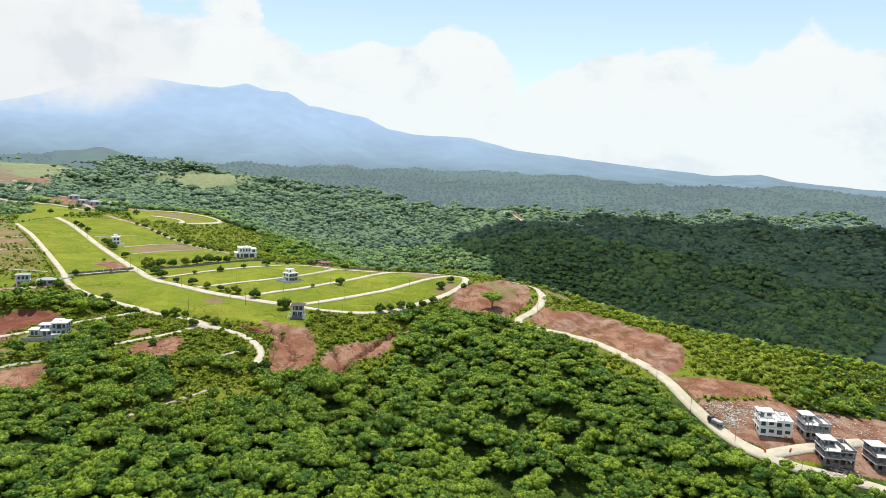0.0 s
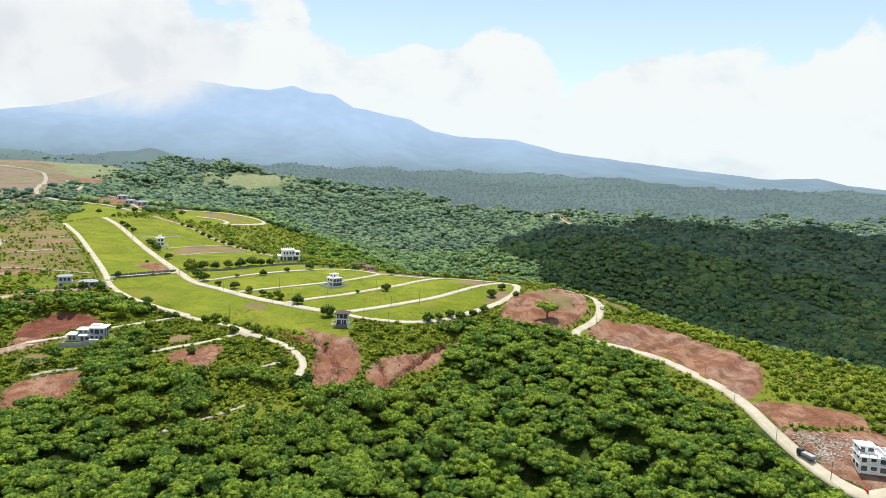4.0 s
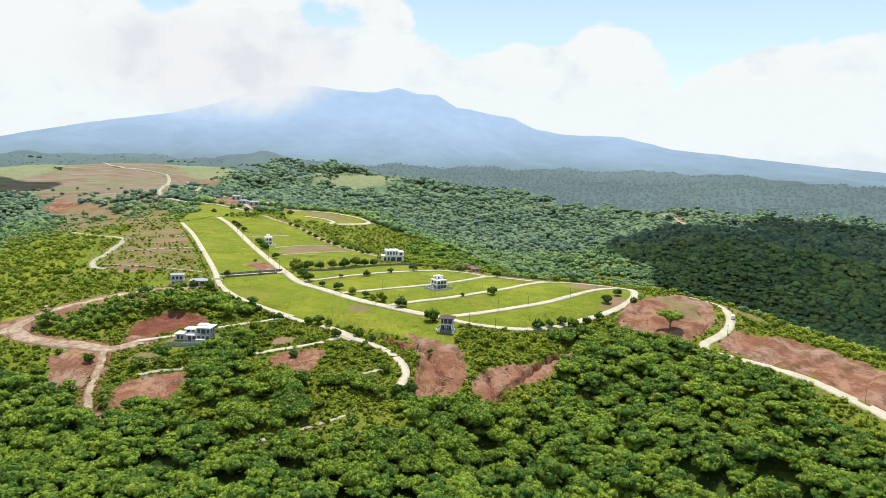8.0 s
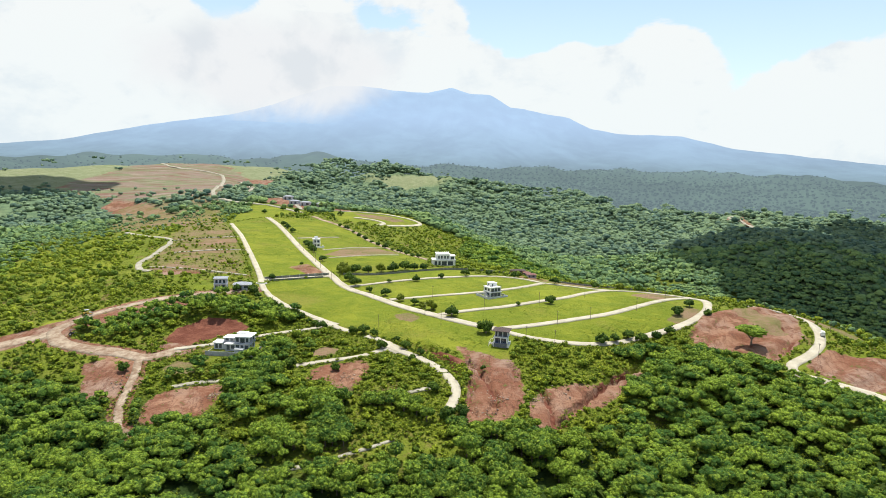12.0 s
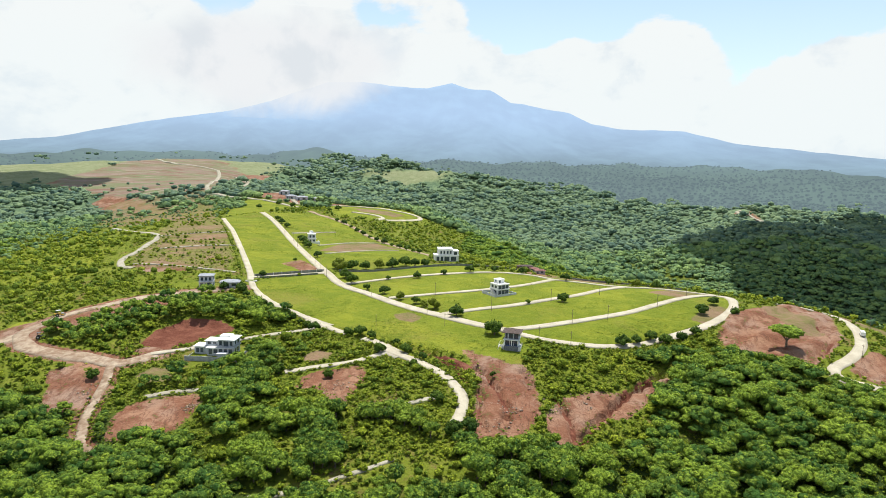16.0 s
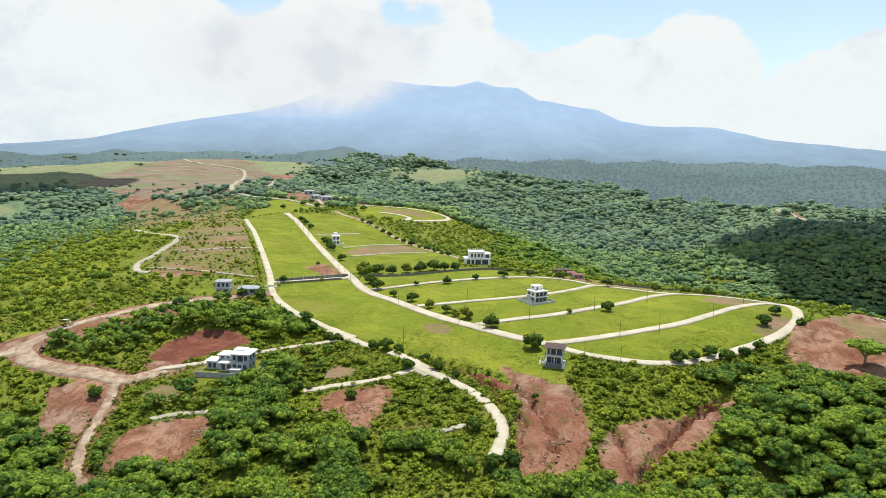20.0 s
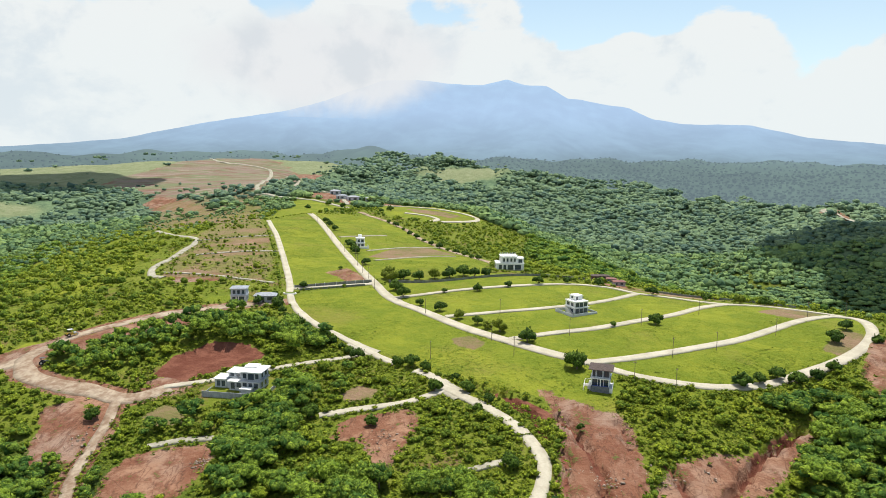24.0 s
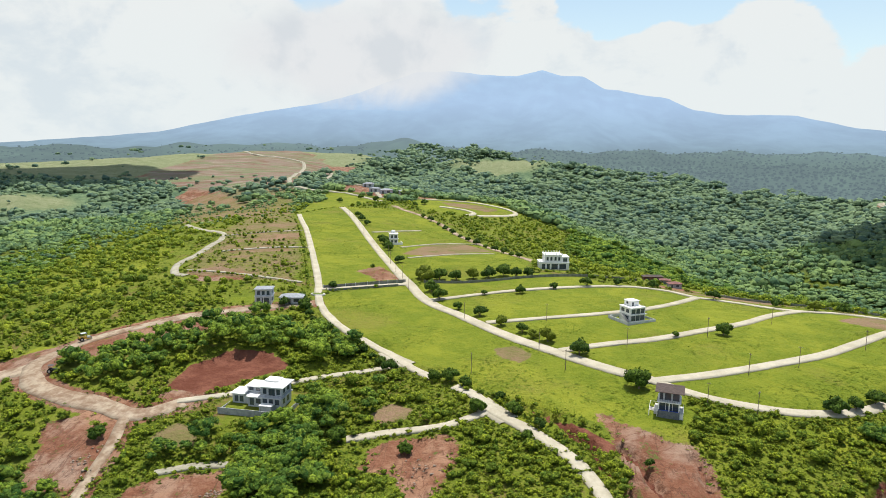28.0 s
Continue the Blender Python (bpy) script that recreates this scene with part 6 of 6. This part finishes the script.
def white_villa():
    """The villa on the slope: stacked blocks under thin white roof slabs, and a grey garden wall."""
    h = thing("white_villa", site(-112, 7, -4, 0.9, 0.76, 0.92), "white two-storey villa with thin flat roof slabs on three levels", "house")
    storey(h, -0.5, 8.0, -4.2, 4.6, -1.8, 2.6, [(0.8, 2.6, 0.2, 2.0), (3.4, 5.0, -0.6, 2.0), (5.8, 7.6, 0.2, 2.0)], [(1.2, 3.0, 0.2, 2.0), (4.6, 6.6, 0.2, 2.0)], [], [], "offwhite")
    boxes("terrace", "offwhite", h, (-1.0, 8.6, -5.6, 4.8, 2.6, 2.85))
    storey(h, -0.5, 8.0, -3.6, 4.6, 2.85, 5.9, [(0.7, 2.2, 3.4, 5.2), (3.0, 5.6, 3.0, 5.2), (6.2, 7.7, 3.4, 5.2)], [(1.0, 2.6, 3.6, 5.2), (4.4, 6.4, 3.6, 5.2)], [], [(1.4, 3.0, 3.6, 5.2)], "offwhite")
    boxes("main_roof", "white", h, (-1.2, 9.0, -5.0, 5.4, 5.9, 6.15), label="broad white roof slab")
    boxes("upper_roof", "white", h, (-1.0, 4.6, 0.4, 5.2, 6.15, 6.65), label="raised white roof slab")
    rail(h, [(-0.9, -3.6), (-0.9, -5.5), (8.5, -5.5), (8.5, 4.6)], 2.85, 0.9)
    storey(h, -6.2, -0.5, -3.2, 3.4, -1.6, 2.0, [(0.6, 2.4, -0.8, 1.5), (3.2, 5.2, -0.2, 1.5)], [], [], [(1.0, 3.0, 0.0, 1.5)], "offwhite")
    boxes("middle_roof", "white", h, (-6.7, -0.55, -4.2, 3.8, 2.0, 2.25))
    storey(h, -8.4, -2.2, 0.6, 6.4, 2.3, 4.2, [(0.8, 2.6, 2.7, 3.8), (3.6, 5.4, 2.7, 3.8)], [], [], [], "offwhite")
    boxes("back_roof", "white", h, (-8.9, -1.3, -0.4, 7.0, 4.2, 4.42))
    storey(h, -13.6, -8.5, -1.6, 4.6, -1.6, 2.1, [(0.8, 2.4, -0.6, 1.4), (3.0, 4.6, -0.6, 1.4)], [], [], [(1.0, 3.0, 0.0, 1.4)], "offwhite")
    boxes("garage_roof", "white", h, (-14.2, -8.2, -2.4, 5.2, 2.1, 2.3))
    boxes("back_block", "offwhite", h, (-8.4, -6.25, -1.5, 6.4, -1.8, 2.0), (-8.4, -2.2, 3.5, 6.4, -1.8, 2.3))
    boxes("porch_roof", "white", h, (0.4, 5.6, -8.0, -5.0, 0.7, 0.9))
    for x in (0.6, 5.2):
        boxes("porch_post", "offwhite", h, (x, x + 0.25, -7.8, -7.55, -2.6, 0.7))
    boxes("porch_block", "offwhite", h, (0.9, 5.0, -7.3, -4.25, -2.6, 0.4))
    boxes("garden_wall", "grey", h, (-15.0, 12.4, -10.4, -10.15, -4.6, 0.0), (12.15, 12.4, -10.15, 6.0, -4.6, 0.4), (-15.0, -14.75, -10.15, -1.0, -4.6, -0.9), label="grey rendered garden wall")
    boxes("podium", "slab", h, (-14.0, 10.0, -5.6, 7.2, -4.2, -1.65))


def gate_house():
    """A grey two-storey house under a shallow slate roof."""
    h = thing("grey_house", site(-149, 95, 12, 0.1), "grey two-storey house with sloping slate-blue roof", "house")
    storey(h, -3.4, 3.4, -3.0, 3.4, -0.6, 2.9, [(0.6, 2.0, 0.6, 2.2), (2.8, 5.8, -0.1, 2.3)], [(1.2, 2.8, 0.8, 2.2)], [], [(1.2, 2.8, 0.8, 2.2)], "offwhite")
    boxes("slab", "offwhite", h, (-3.7, 3.7, -3.8, 3.6, 2.9, 3.15))
    storey(h, -3.4, 3.4, -2.8, 3.4, 3.15, 5.9, [(0.8, 2.0, 3.5, 5.2), (2.8, 4.0, 3.5, 5.2), (4.8, 6.0, 3.5, 5.2)], [(1.2, 2.8, 3.9, 5.2)], [], [(1.2, 2.8, 3.9, 5.2)], "offwhite")
    for x in (-3.4, 0.0, 3.2):
        boxes("column", "white", h, (x, x + 0.22, -3.7, -3.48, -0.6, 2.9))
    hip_roof(h, -3.4, 3.4, -3.0, 3.4, 5.9, 0.8, 0.5, "blueroof")
    boxes("plinth", "grey", h, (-4.6, 4.6, -5.0, 4.2, -2.2, -0.6))


def bungalow():
    h = thing("bungalow", site(-137.5, 97, 10, 0.1), "low grey bungalow with slate-blue hipped roof behind bushes", "house")
    storey(h, -4.6, 4.6, -2.6, 3.2, -0.8, 2.6, [(0.8, 2.4, 0.6, 2.1), (3.4, 4.4, -0.6, 2.1), (5.6, 8.0, 0.6, 2.1)], [(1.2, 2.8, 0.6, 2.1)], [], [(1.2, 2.8, 0.6, 2.1)], "offwhite")
    hip_roof(h, -4.6, 4.6, -2.6, 3.2, 2.6, 1.2, 0.6, "blueroof")


def strip_house():
    h = thing("small_white_house", site(-125, 247, 20, 0.1), "small white three-level house beside the avenue", "house")
    storey(h, -2.6, 2.6, -2.6, 3.0, -0.4, 3.0, [(0.6, 2.0, 0.2, 2.3), (2.8, 4.6, 0.2, 2.3)], [(1.0, 2.6, 0.6, 2.2)], [], [(1.0, 2.6, 0.6, 2.2)], "white")
    storey(h, -2.6, 2.6, -2.2, 3.0, 3.2, 6.2, [(0.6, 2.0, 3.6, 5.4), (2.8, 4.6, 3.6, 5.4)], [(1.0, 2.6, 3.8, 5.4)], [], [(1.0, 2.6, 3.8, 5.4)], "white")
    boxes("slab", "white", h, (-3.0, 3.0, -3.4, 3.2, 3.0, 3.2))
    boxes("roof", "white", h, (-2.9, 2.9, -2.5, 3.3, 6.2, 6.4))
    boxes("stair_tower", "white", h, (-1.2, 1.2, 0.4, 2.8, 6.4, 8.2))
    boxes("yard_wall", "white", h, (-5.0, 5.2, -5.2, -5.0, -0.8, 1.0), (5.0, 5.2, -5.0, 3.0, -0.8, 1.0))


def shell_house(name, x, y, turn, material, seed, label, wide=12.0, deep=9.0, deck=True):
    """An unfinished three-storey house: bare slabs, piers and dark openings."""
    rng = np.random.default_rng(seed)
    h = thing(name, site(x, y, turn, 0.1, 1.0, 0.80), label, "house", "houses under construction")
    a, b = wide / 2, deep / 2
    for k in range(3):
        z0, z1 = -0.8 + (0 if k == 0 else 0.8 + k * 3.3), 3.0 + k * 3.3
        x0, x1 = -a, (a if k < 2 else -a + 0.46 * wide)
        inset = 0.0
        if k == 2 and not deck:
            break
        w = x1 - x0
        n = 4 if k < 2 else 2
        front = [(w * (i + 0.18) / n, w * (i + 0.82) / n, z0 + (0.9 if i % 2 else 0.3) + (0.8 if k == 0 else 0), z1 - 0.5) for i in range(n)]
        d = deep - 0.44
        side = [(d * 0.12, d * 0.42, z0 + 1.4, z1 - 0.5), (d * 0.56, d * 0.88, z0 + 1.4, z1 - 0.5)]
        storey(h, x0, x1, -b + (0, 1.0, 0.42 * deep)[k], b, z0, z1, front, side, [], side, material, 0.22, frames=(material == "white"))
        boxes("floor_slab", "slab" if material != "white" else "white", h, (x0 - 0.4, x1 + 0.4, -b - 0.5 if k < 2 else -b + 0.36 * deep, b + 0.3, z1, z1 + 0.3))
        for i in range(n + 1):
            px = x0 + 0.05 + (w - 0.4) * i / n
            if k < 2:
                boxes("pier", material, h, (px, px + 0.3, -b - 0.4, -b - 0.1, z0, z1))
    top = 6.3
    boxes("parapet", material, h, (-a - 0.3, -a - 0.1, -b - 0.1, -b + 0.34 * deep, top + 0.3, top + 1.2))
    boxes("parapet", material, h, (-a + 0.5 * wide, a + 0.3, -b - 0.3, -b - 0.1, top + 0.3, top + 1.2), (a + 0.1, a + 0.3, -b - 0.1, b, top + 0.3, top + 1.2))
    boxes("deck_wall", material, h, (-a + 0.62 * wide, -a + 0.66 * wide, -b + 0.5, b, top + 0.3, top + 2.2), (-a + 0.66 * wide, a, b - 0.3, b - 0.1, top + 0.3, top + 2.0))
    for i in range(9):
        px, py = rng.uniform(-a, a - 0.3), rng.choice((-b - 0.1, b - 0.4))
        boxes("starter_column", "slab", h, (px, px + 0.25, py, py + 0.25, 6.6, 6.6 + rng.uniform(1.2, 2.2)))
    bm = bmesh.new()
    for i in range(8):
        px = -a + wide * i / 7.5
        cone(bm, (px, -b - 1.5, -1.2), (px, -b - 1.5, 6.4), 0.05, 0.05, 4)
    for z in (1.6, 3.4, 5.2):
        cone(bm, (-a, -b - 1.5, z), (a, -b - 1.5, z), 0.04, 0.04, 4)
    if material != "white":
        part("scaffold", bm, "wood", h)
    else:
        bm.free()


tower_house()
grey_villa()
white_mansion()
white_villa()
gate_house()
bungalow()
strip_house()
shell_house("white_shell_house", 169.5, -141.5, -27, "white", 1, "white unfinished house with open terraces on a building plot", 11.5, 7.5)
shell_house("shell_house", 184.2, -146, -22, "grey", 2, "grey concrete house shell with open floors", 9.0, 8.0)
shell_house("shell_house", 179.3, -161, -24, "block", 3, "dark block house shell with scaffold poles", 10.0, 8.6)
shell_house("shell_house", 199, -165, -20, "block", 4, "dark block house shell beside rough ground", 11.5, 9)


def low_shed(name, x, y, turn, wide, deep, high, wall, roof, label):
    h = thing(name, site(x, y, turn), label, "shed")
    storey(h, -wide / 2, wide / 2, -deep / 2, deep / 2, -0.8, high, [(wide * 0.15, wide * 0.3, -0.2, high * 0.8), (wide * 0.55, wide * 0.8, 0.7, high * 0.8)], [], [], [], wall)
    hip_roof(h, -wide / 2, wide / 2, -deep / 2, deep / 2, high, high * 0.35, 0.5, roof)


low_shed("brick_shed", 27, 186, 4, 10, 4, 2.4, "redroof", "brownroof", "long low reddish shed at the wood's edge")
low_shed("red_roofed_shed", 33, 161, 8, 6, 4, 2.2, "grey", "redroof", "small shed with rusty red roof")
low_shed("red_roofed_shed", 32, 179, -6, 5, 3.4, 2.0, "block", "redroof", "small shed with rusty red roof")
for fx, fy, ft, fw in ((-205, 585, 10, 14), (-222, 600, -8, 12), (-186, 592, 20, 11), (-240, 640, 5, 13)):
    low_shed("far_house", fx, fy, ft, fw, 8, 4.2, "offwhite", "blueroof", "far pale house with grey roof among trees")

# ---- walls, poles, vehicles ----


def long_wall(name, points, high, material, label, cap=None, bay=4.0):
    """A wall of panels between piers that follows the ground."""
    w = thing(name, pose(points[0][0], points[0][1], z_at(*points[0])), label, "wall")
    ox, oy, oz = w.matrix_world.translation
    line = smooth(points, bay)
    for k, (p, q) in enumerate(zip(line, line[1:])):
        za, zb = z_at(*p) - oz, z_at(*q) - oz
        d = Vector((q[0] - p[0], q[1] - p[1], 0))
        m = Matrix.Translation((p[0] - ox, p[1] - oy, min(za, zb))) @ Matrix.Rotation(math.atan2(d.y, d.x), 4, "Z")
        bm = bmesh.new()
        box(bm, 0.15, d.length - 0.15, -0.07, 0.07, -0.5, high)
        bm.transform(m)
        part("panel", bm, material, w)
        bm = bmesh.new()
        box(bm, -0.15, 0.15, -0.15, 0.15, -0.5, high + 0.2)
        bm.transform(m)
        part("pier", bm, cap or material, w)


long_wall("boundary_wall", [(-132, 123), (-119, 131.5), (-109, 138), (-97, 144)], 1.4, "wall", "dark mossy wall with pale piers beside the cross road", "offwhite")
long_wall("meadow_wall", [(-128, 119), (-118, 125), (-108, 131), (-99, 136)], 1.0, "wall", "low dark wall at the top of the meadow")
long_wall("verge_wall", [(-88, 144), (-70, 143), (-54, 147), (-40, 153), (-20, 160), (0, 166), (20, 168)], 1.3, "wall", "long grey wall behind the row of trees")
long_wall("edge_wall", [(44, 146), (62, 132), (84, 124), (104, 113)], 1.0, "wall", "low broken grey wall along the plateau's edge")


island = thing("traffic_island", pose(-131, 112, z_at(-131, 112) + 0.08), "oval grass traffic island with a pale kerb", "island")
bm = bmesh.new()
bmesh.ops.create_cone(bm, cap_ends=True, segments=28, radius1=2.6, radius2=2.5, depth=0.5, matrix=Matrix.Diagonal((1.3, 0.8, 1, 1)))
part("kerb", bm, "slab", island)
bm = bmesh.new()
bmesh.ops.create_cone(bm, cap_ends=True, segments=28, radius1=2.3, radius2=1.9, depth=0.7, matrix=Matrix.Diagonal((1.3, 0.8, 1, 1)))
part("grass", bm, "moss", island)


def make_pole():
    p = thing("utility_pole", Matrix.Identity(4), "slim grey utility pole with a short crossarm on the verge", "pole", "utility poles")
    bm = bmesh.new()
    cone(bm, (0, 0, -0.5), (0, 0, 6.8), 0.11, 0.07, 8)
    part("shaft", bm, "wood", p)
    boxes("crossarm", "wood", p, (-0.55, 0.55, -0.05, 0.05, 6.3, 6.4))
    for x in (-0.48, 0.48):
        bm = bmesh.new()
        cone(bm, (x, 0, 6.4), (x, 0, 6.58), 0.05, 0.03, 6)
        part("insulator", bm, "offwhite", p)
    return p


pole = make_pole()
POLES = [(-4, 50), (25, 64), (52, 82), (29, 31), (46, 39), (73, 57), (24, 6), (-33, 46), (-62, 84), (-30, 80), (12, 9), (-25, 30), (-54, 29), (137, 6), (155, -66), (151, -92), (150, -118), (153, -141), (161, -165),
         (-100, 150), (-113, 182), (-130, 222), (-150, 268), (-170, 316), (-118, 200), (-106, 163), (-93, 130), (-138, 245), (-160, 293), (-181, 342), (161, 40), (117, 96), (152, 88), (96, 84)]
for k, (x, y) in enumerate(POLES):
    m = pose(x, y, z_at(x, y), 0, 0, 37 * k % 180)
    if k == 0:
        pole.matrix_world = m
    else:
        copy_thing(pole, m)


def wheel(parent, x, y, r, wide):
    bm = bmesh.new()
    bmesh.ops.create_cone(bm, cap_ends=True, segments=16, radius1=r, radius2=r, depth=wide, matrix=Matrix.Translation((x, y, r)) @ Matrix.Rotation(math.pi / 2, 4, "X"))
    t = part("wheel", bm, "rubber", parent)
    bm = bmesh.new()
    bmesh.ops.create_cone(bm, cap_ends=True, segments=12, radius1=r * 0.55, radius2=r * 0.5, depth=wide + 0.04, matrix=Matrix.Translation((x, y, r)) @ Matrix.Rotation(math.pi / 2, 4, "X"))
    part("rim", bm, "metal", t)


def rounded(name, material, parent, spans, bevel, label=""):
    bm = bmesh.new()
    for s in spans:
        box(bm, *s)
    bmesh.ops.bevel(bm, geom=bm.edges, offset=bevel, segments=2, affect="EDGES")
    return part(name, bm, material, parent, label)


def truck():
    v = thing("truck", site(153.4, -129, 100, 0.14), "dark open-bed truck parked on the ridge road", "truck")
    rounded("cab", "darkpaint", v, [(1.5, 3.2, -1.05, 1.05, 0.7, 2.6)], 0.12)
    rounded("bed", "grey", v, [(-3.2, 1.3, -1.15, 1.15, 0.9, 1.9)], 0.05)
    boxes("windscreen", "glass", v, (3.19, 3.23, -0.9, 0.9, 1.6, 2.4))
    boxes("chassis", "frame", v, (-3.1, 3.1, -0.5, 0.5, 0.5, 0.9))
    for x in (-2.2, 2.3):
        for y in (-0.95, 0.95):
            wheel(v, x, y, 0.5, 0.3)


def van():
    v = thing("van", site(153.5, 33, 65, 0.14), "white van parked on the bend of the ridge road", "van")
    rounded("body", "white", v, [(-2.3, 2.3, -0.9, 0.9, 0.4, 1.3), (-2.2, 1.5, -0.85, 0.85, 1.2, 2.1)], 0.14)
    boxes("windscreen", "glass", v, (1.50, 1.53, -0.7, 0.7, 1.35, 1.95))
    boxes("side_window", "glass", v, (-1.8, 1.2, -0.87, -0.85, 1.4, 1.9), (-1.8, 1.2, 0.85, 0.87, 1.4, 1.9))
    for x in (-1.5, 1.5):
        for y in (-0.85, 0.85):
            wheel(v, x, y, 0.36, 0.22)


def roller():
    v = thing("road_roller", site(-198, 46, 55, 0.16), "yellow road roller working on the dirt road", "roller")
    rounded("body", "yellow", v, [(-1.8, 0.6, -0.8, 0.8, 0.7, 1.6)], 0.1)
    boxes("canopy", "offwhite", v, (-1.2, 0.6, -0.85, 0.85, 2.7, 2.85))
    for x in (-1.1, 0.5):
        for y in (-0.75, 0.75):
            boxes("post", "frame", v, (x - 0.05, x + 0.05, y - 0.05, y + 0.05, 1.55, 2.7))
    bm = bmesh.new()
    bmesh.ops.create_cone(bm, cap_ends=True, segments=20, radius1=0.75, radius2=0.75, depth=1.9, matrix=Matrix.Translation((1.6, 0, 0.75)) @ Matrix.Rotation(math.pi / 2, 4, "X"))
    part("drum", bm, "metal", v)
    boxes("yoke", "yellow", v, (0.5, 1.7, -1.1, -0.98, 0.6, 0.95), (0.5, 1.7, 0.98, 1.1, 0.6, 0.95))
    for y in (-0.75, 0.75):
        wheel(v, -1.2, y, 0.7, 0.4)


def digger():
    v = thing("tractor", site(-191, 20, 20, 0.16), "dark tractor with roll frame on the dirt road", "tractor")
    rounded("bonnet", "darkpaint", v, [(0.1, 1.7, -0.4, 0.4, 0.8, 1.5)], 0.1)
    rounded("seat", "frame", v, [(-0.8, 0.0, -0.5, 0.5, 0.8, 1.2)], 0.06)
    for y in (-0.55, 0.55):
        boxes("roll_post", "frame", v, (-0.9, -0.8, y - 0.05, y + 0.05, 1.0, 2.5))
    boxes("canopy", "darkpaint", v, (-1.2, 0.4, -0.7, 0.7, 2.5, 2.6))
    for y in (-0.75, 0.75):
        wheel(v, -0.7, y, 0.75, 0.4)
        wheel(v, 1.4, y, 0.45, 0.28)


truck()
van()
roller()
digger()
for bx, by in ((159, -149.5), (167.5, -153), (171, -147)):
    b = thing("road_barrier", site(bx, by, 30 + bx % 40, 0.13), "red plastic road barrier at the site entrance", "barrier", "road barriers")
    rounded("barrier_body", "red", b, [(-0.9, 0.9, -0.22, 0.22, 0, 0.9)], 0.08)
    boxes("barrier_foot", "red", b, (-0.9, -0.6, -0.35, 0.35, 0, 0.12), (0.6, 0.9, -0.35, 0.35, 0, 0.12))


def rubble_field(name, spots, count, material, label, seed, size=(0.15, 0.6)):
    """Broken stones strewn over bare ground."""
    rng = np.random.default_rng(seed)
    unit = np.array([(1, 0, 0), (-1, 0, 0), (0, 1, 0), (0, -1, 0), (0, 0, 1), (0, 0, -1)], float)
    tri = np.array([(0, 2, 4), (2, 1, 4), (1, 3, 4), (3, 0, 4), (2, 0, 5), (1, 2, 5), (3, 1, 5), (0, 3, 5)])
    vs, fs = [], []
    for k in range(count):
        cx, cy, spread = spots[k % len(spots)]
        x, y = rng.normal(cx, spread * 0.5), rng.normal(cy, spread * 0.5)
        s = rng.uniform(*size) * rng.uniform(0.5, 1.0)
        v = unit * rng.uniform(0.5, 1.2, (6, 1)) * s * np.array((rng.uniform(0.8, 1.6), rng.uniform(0.8, 1.6), 0.7))
        t = rng.uniform(0, 6.28)
        v[:, :2] = v[:, :2] @ np.array(((math.cos(t), -math.sin(t)), (math.sin(t), math.cos(t))))
        vs.append(v + np.array((x, y, z_at(x, y) + 0.05)))
        fs.append(tri + 6 * k)
    tagged(mesh_object(name, np.concatenate(vs), np.concatenate(fs), M[material]), label, "rubble", kind="stuff")


rubble_field("site_rubble", [(161, -120, 6), (165, -126, 7), (171, -128, 7), (160, -130, 4), (192, -152, 8), (212, -140, 12), (177, -168, 5)], 1100, "palerubble", "pale builders' rubble strewn over the building plots", 5, (0.2, 0.75))
rubble_field("slope_stones", [(-9, -42, 3), (-3, -45, 4), (20, -36, 5), (9, -40, 5), (-10, -54, 4)], 170, "rubble", "loose pale stones on the bare red slope", 6)
rubble_field("lot_stones", [(-108, -36, 3), (-148, -25, 6), (-62, -26, 7)], 120, "rubble", "loose stones on bare red lots", 7)
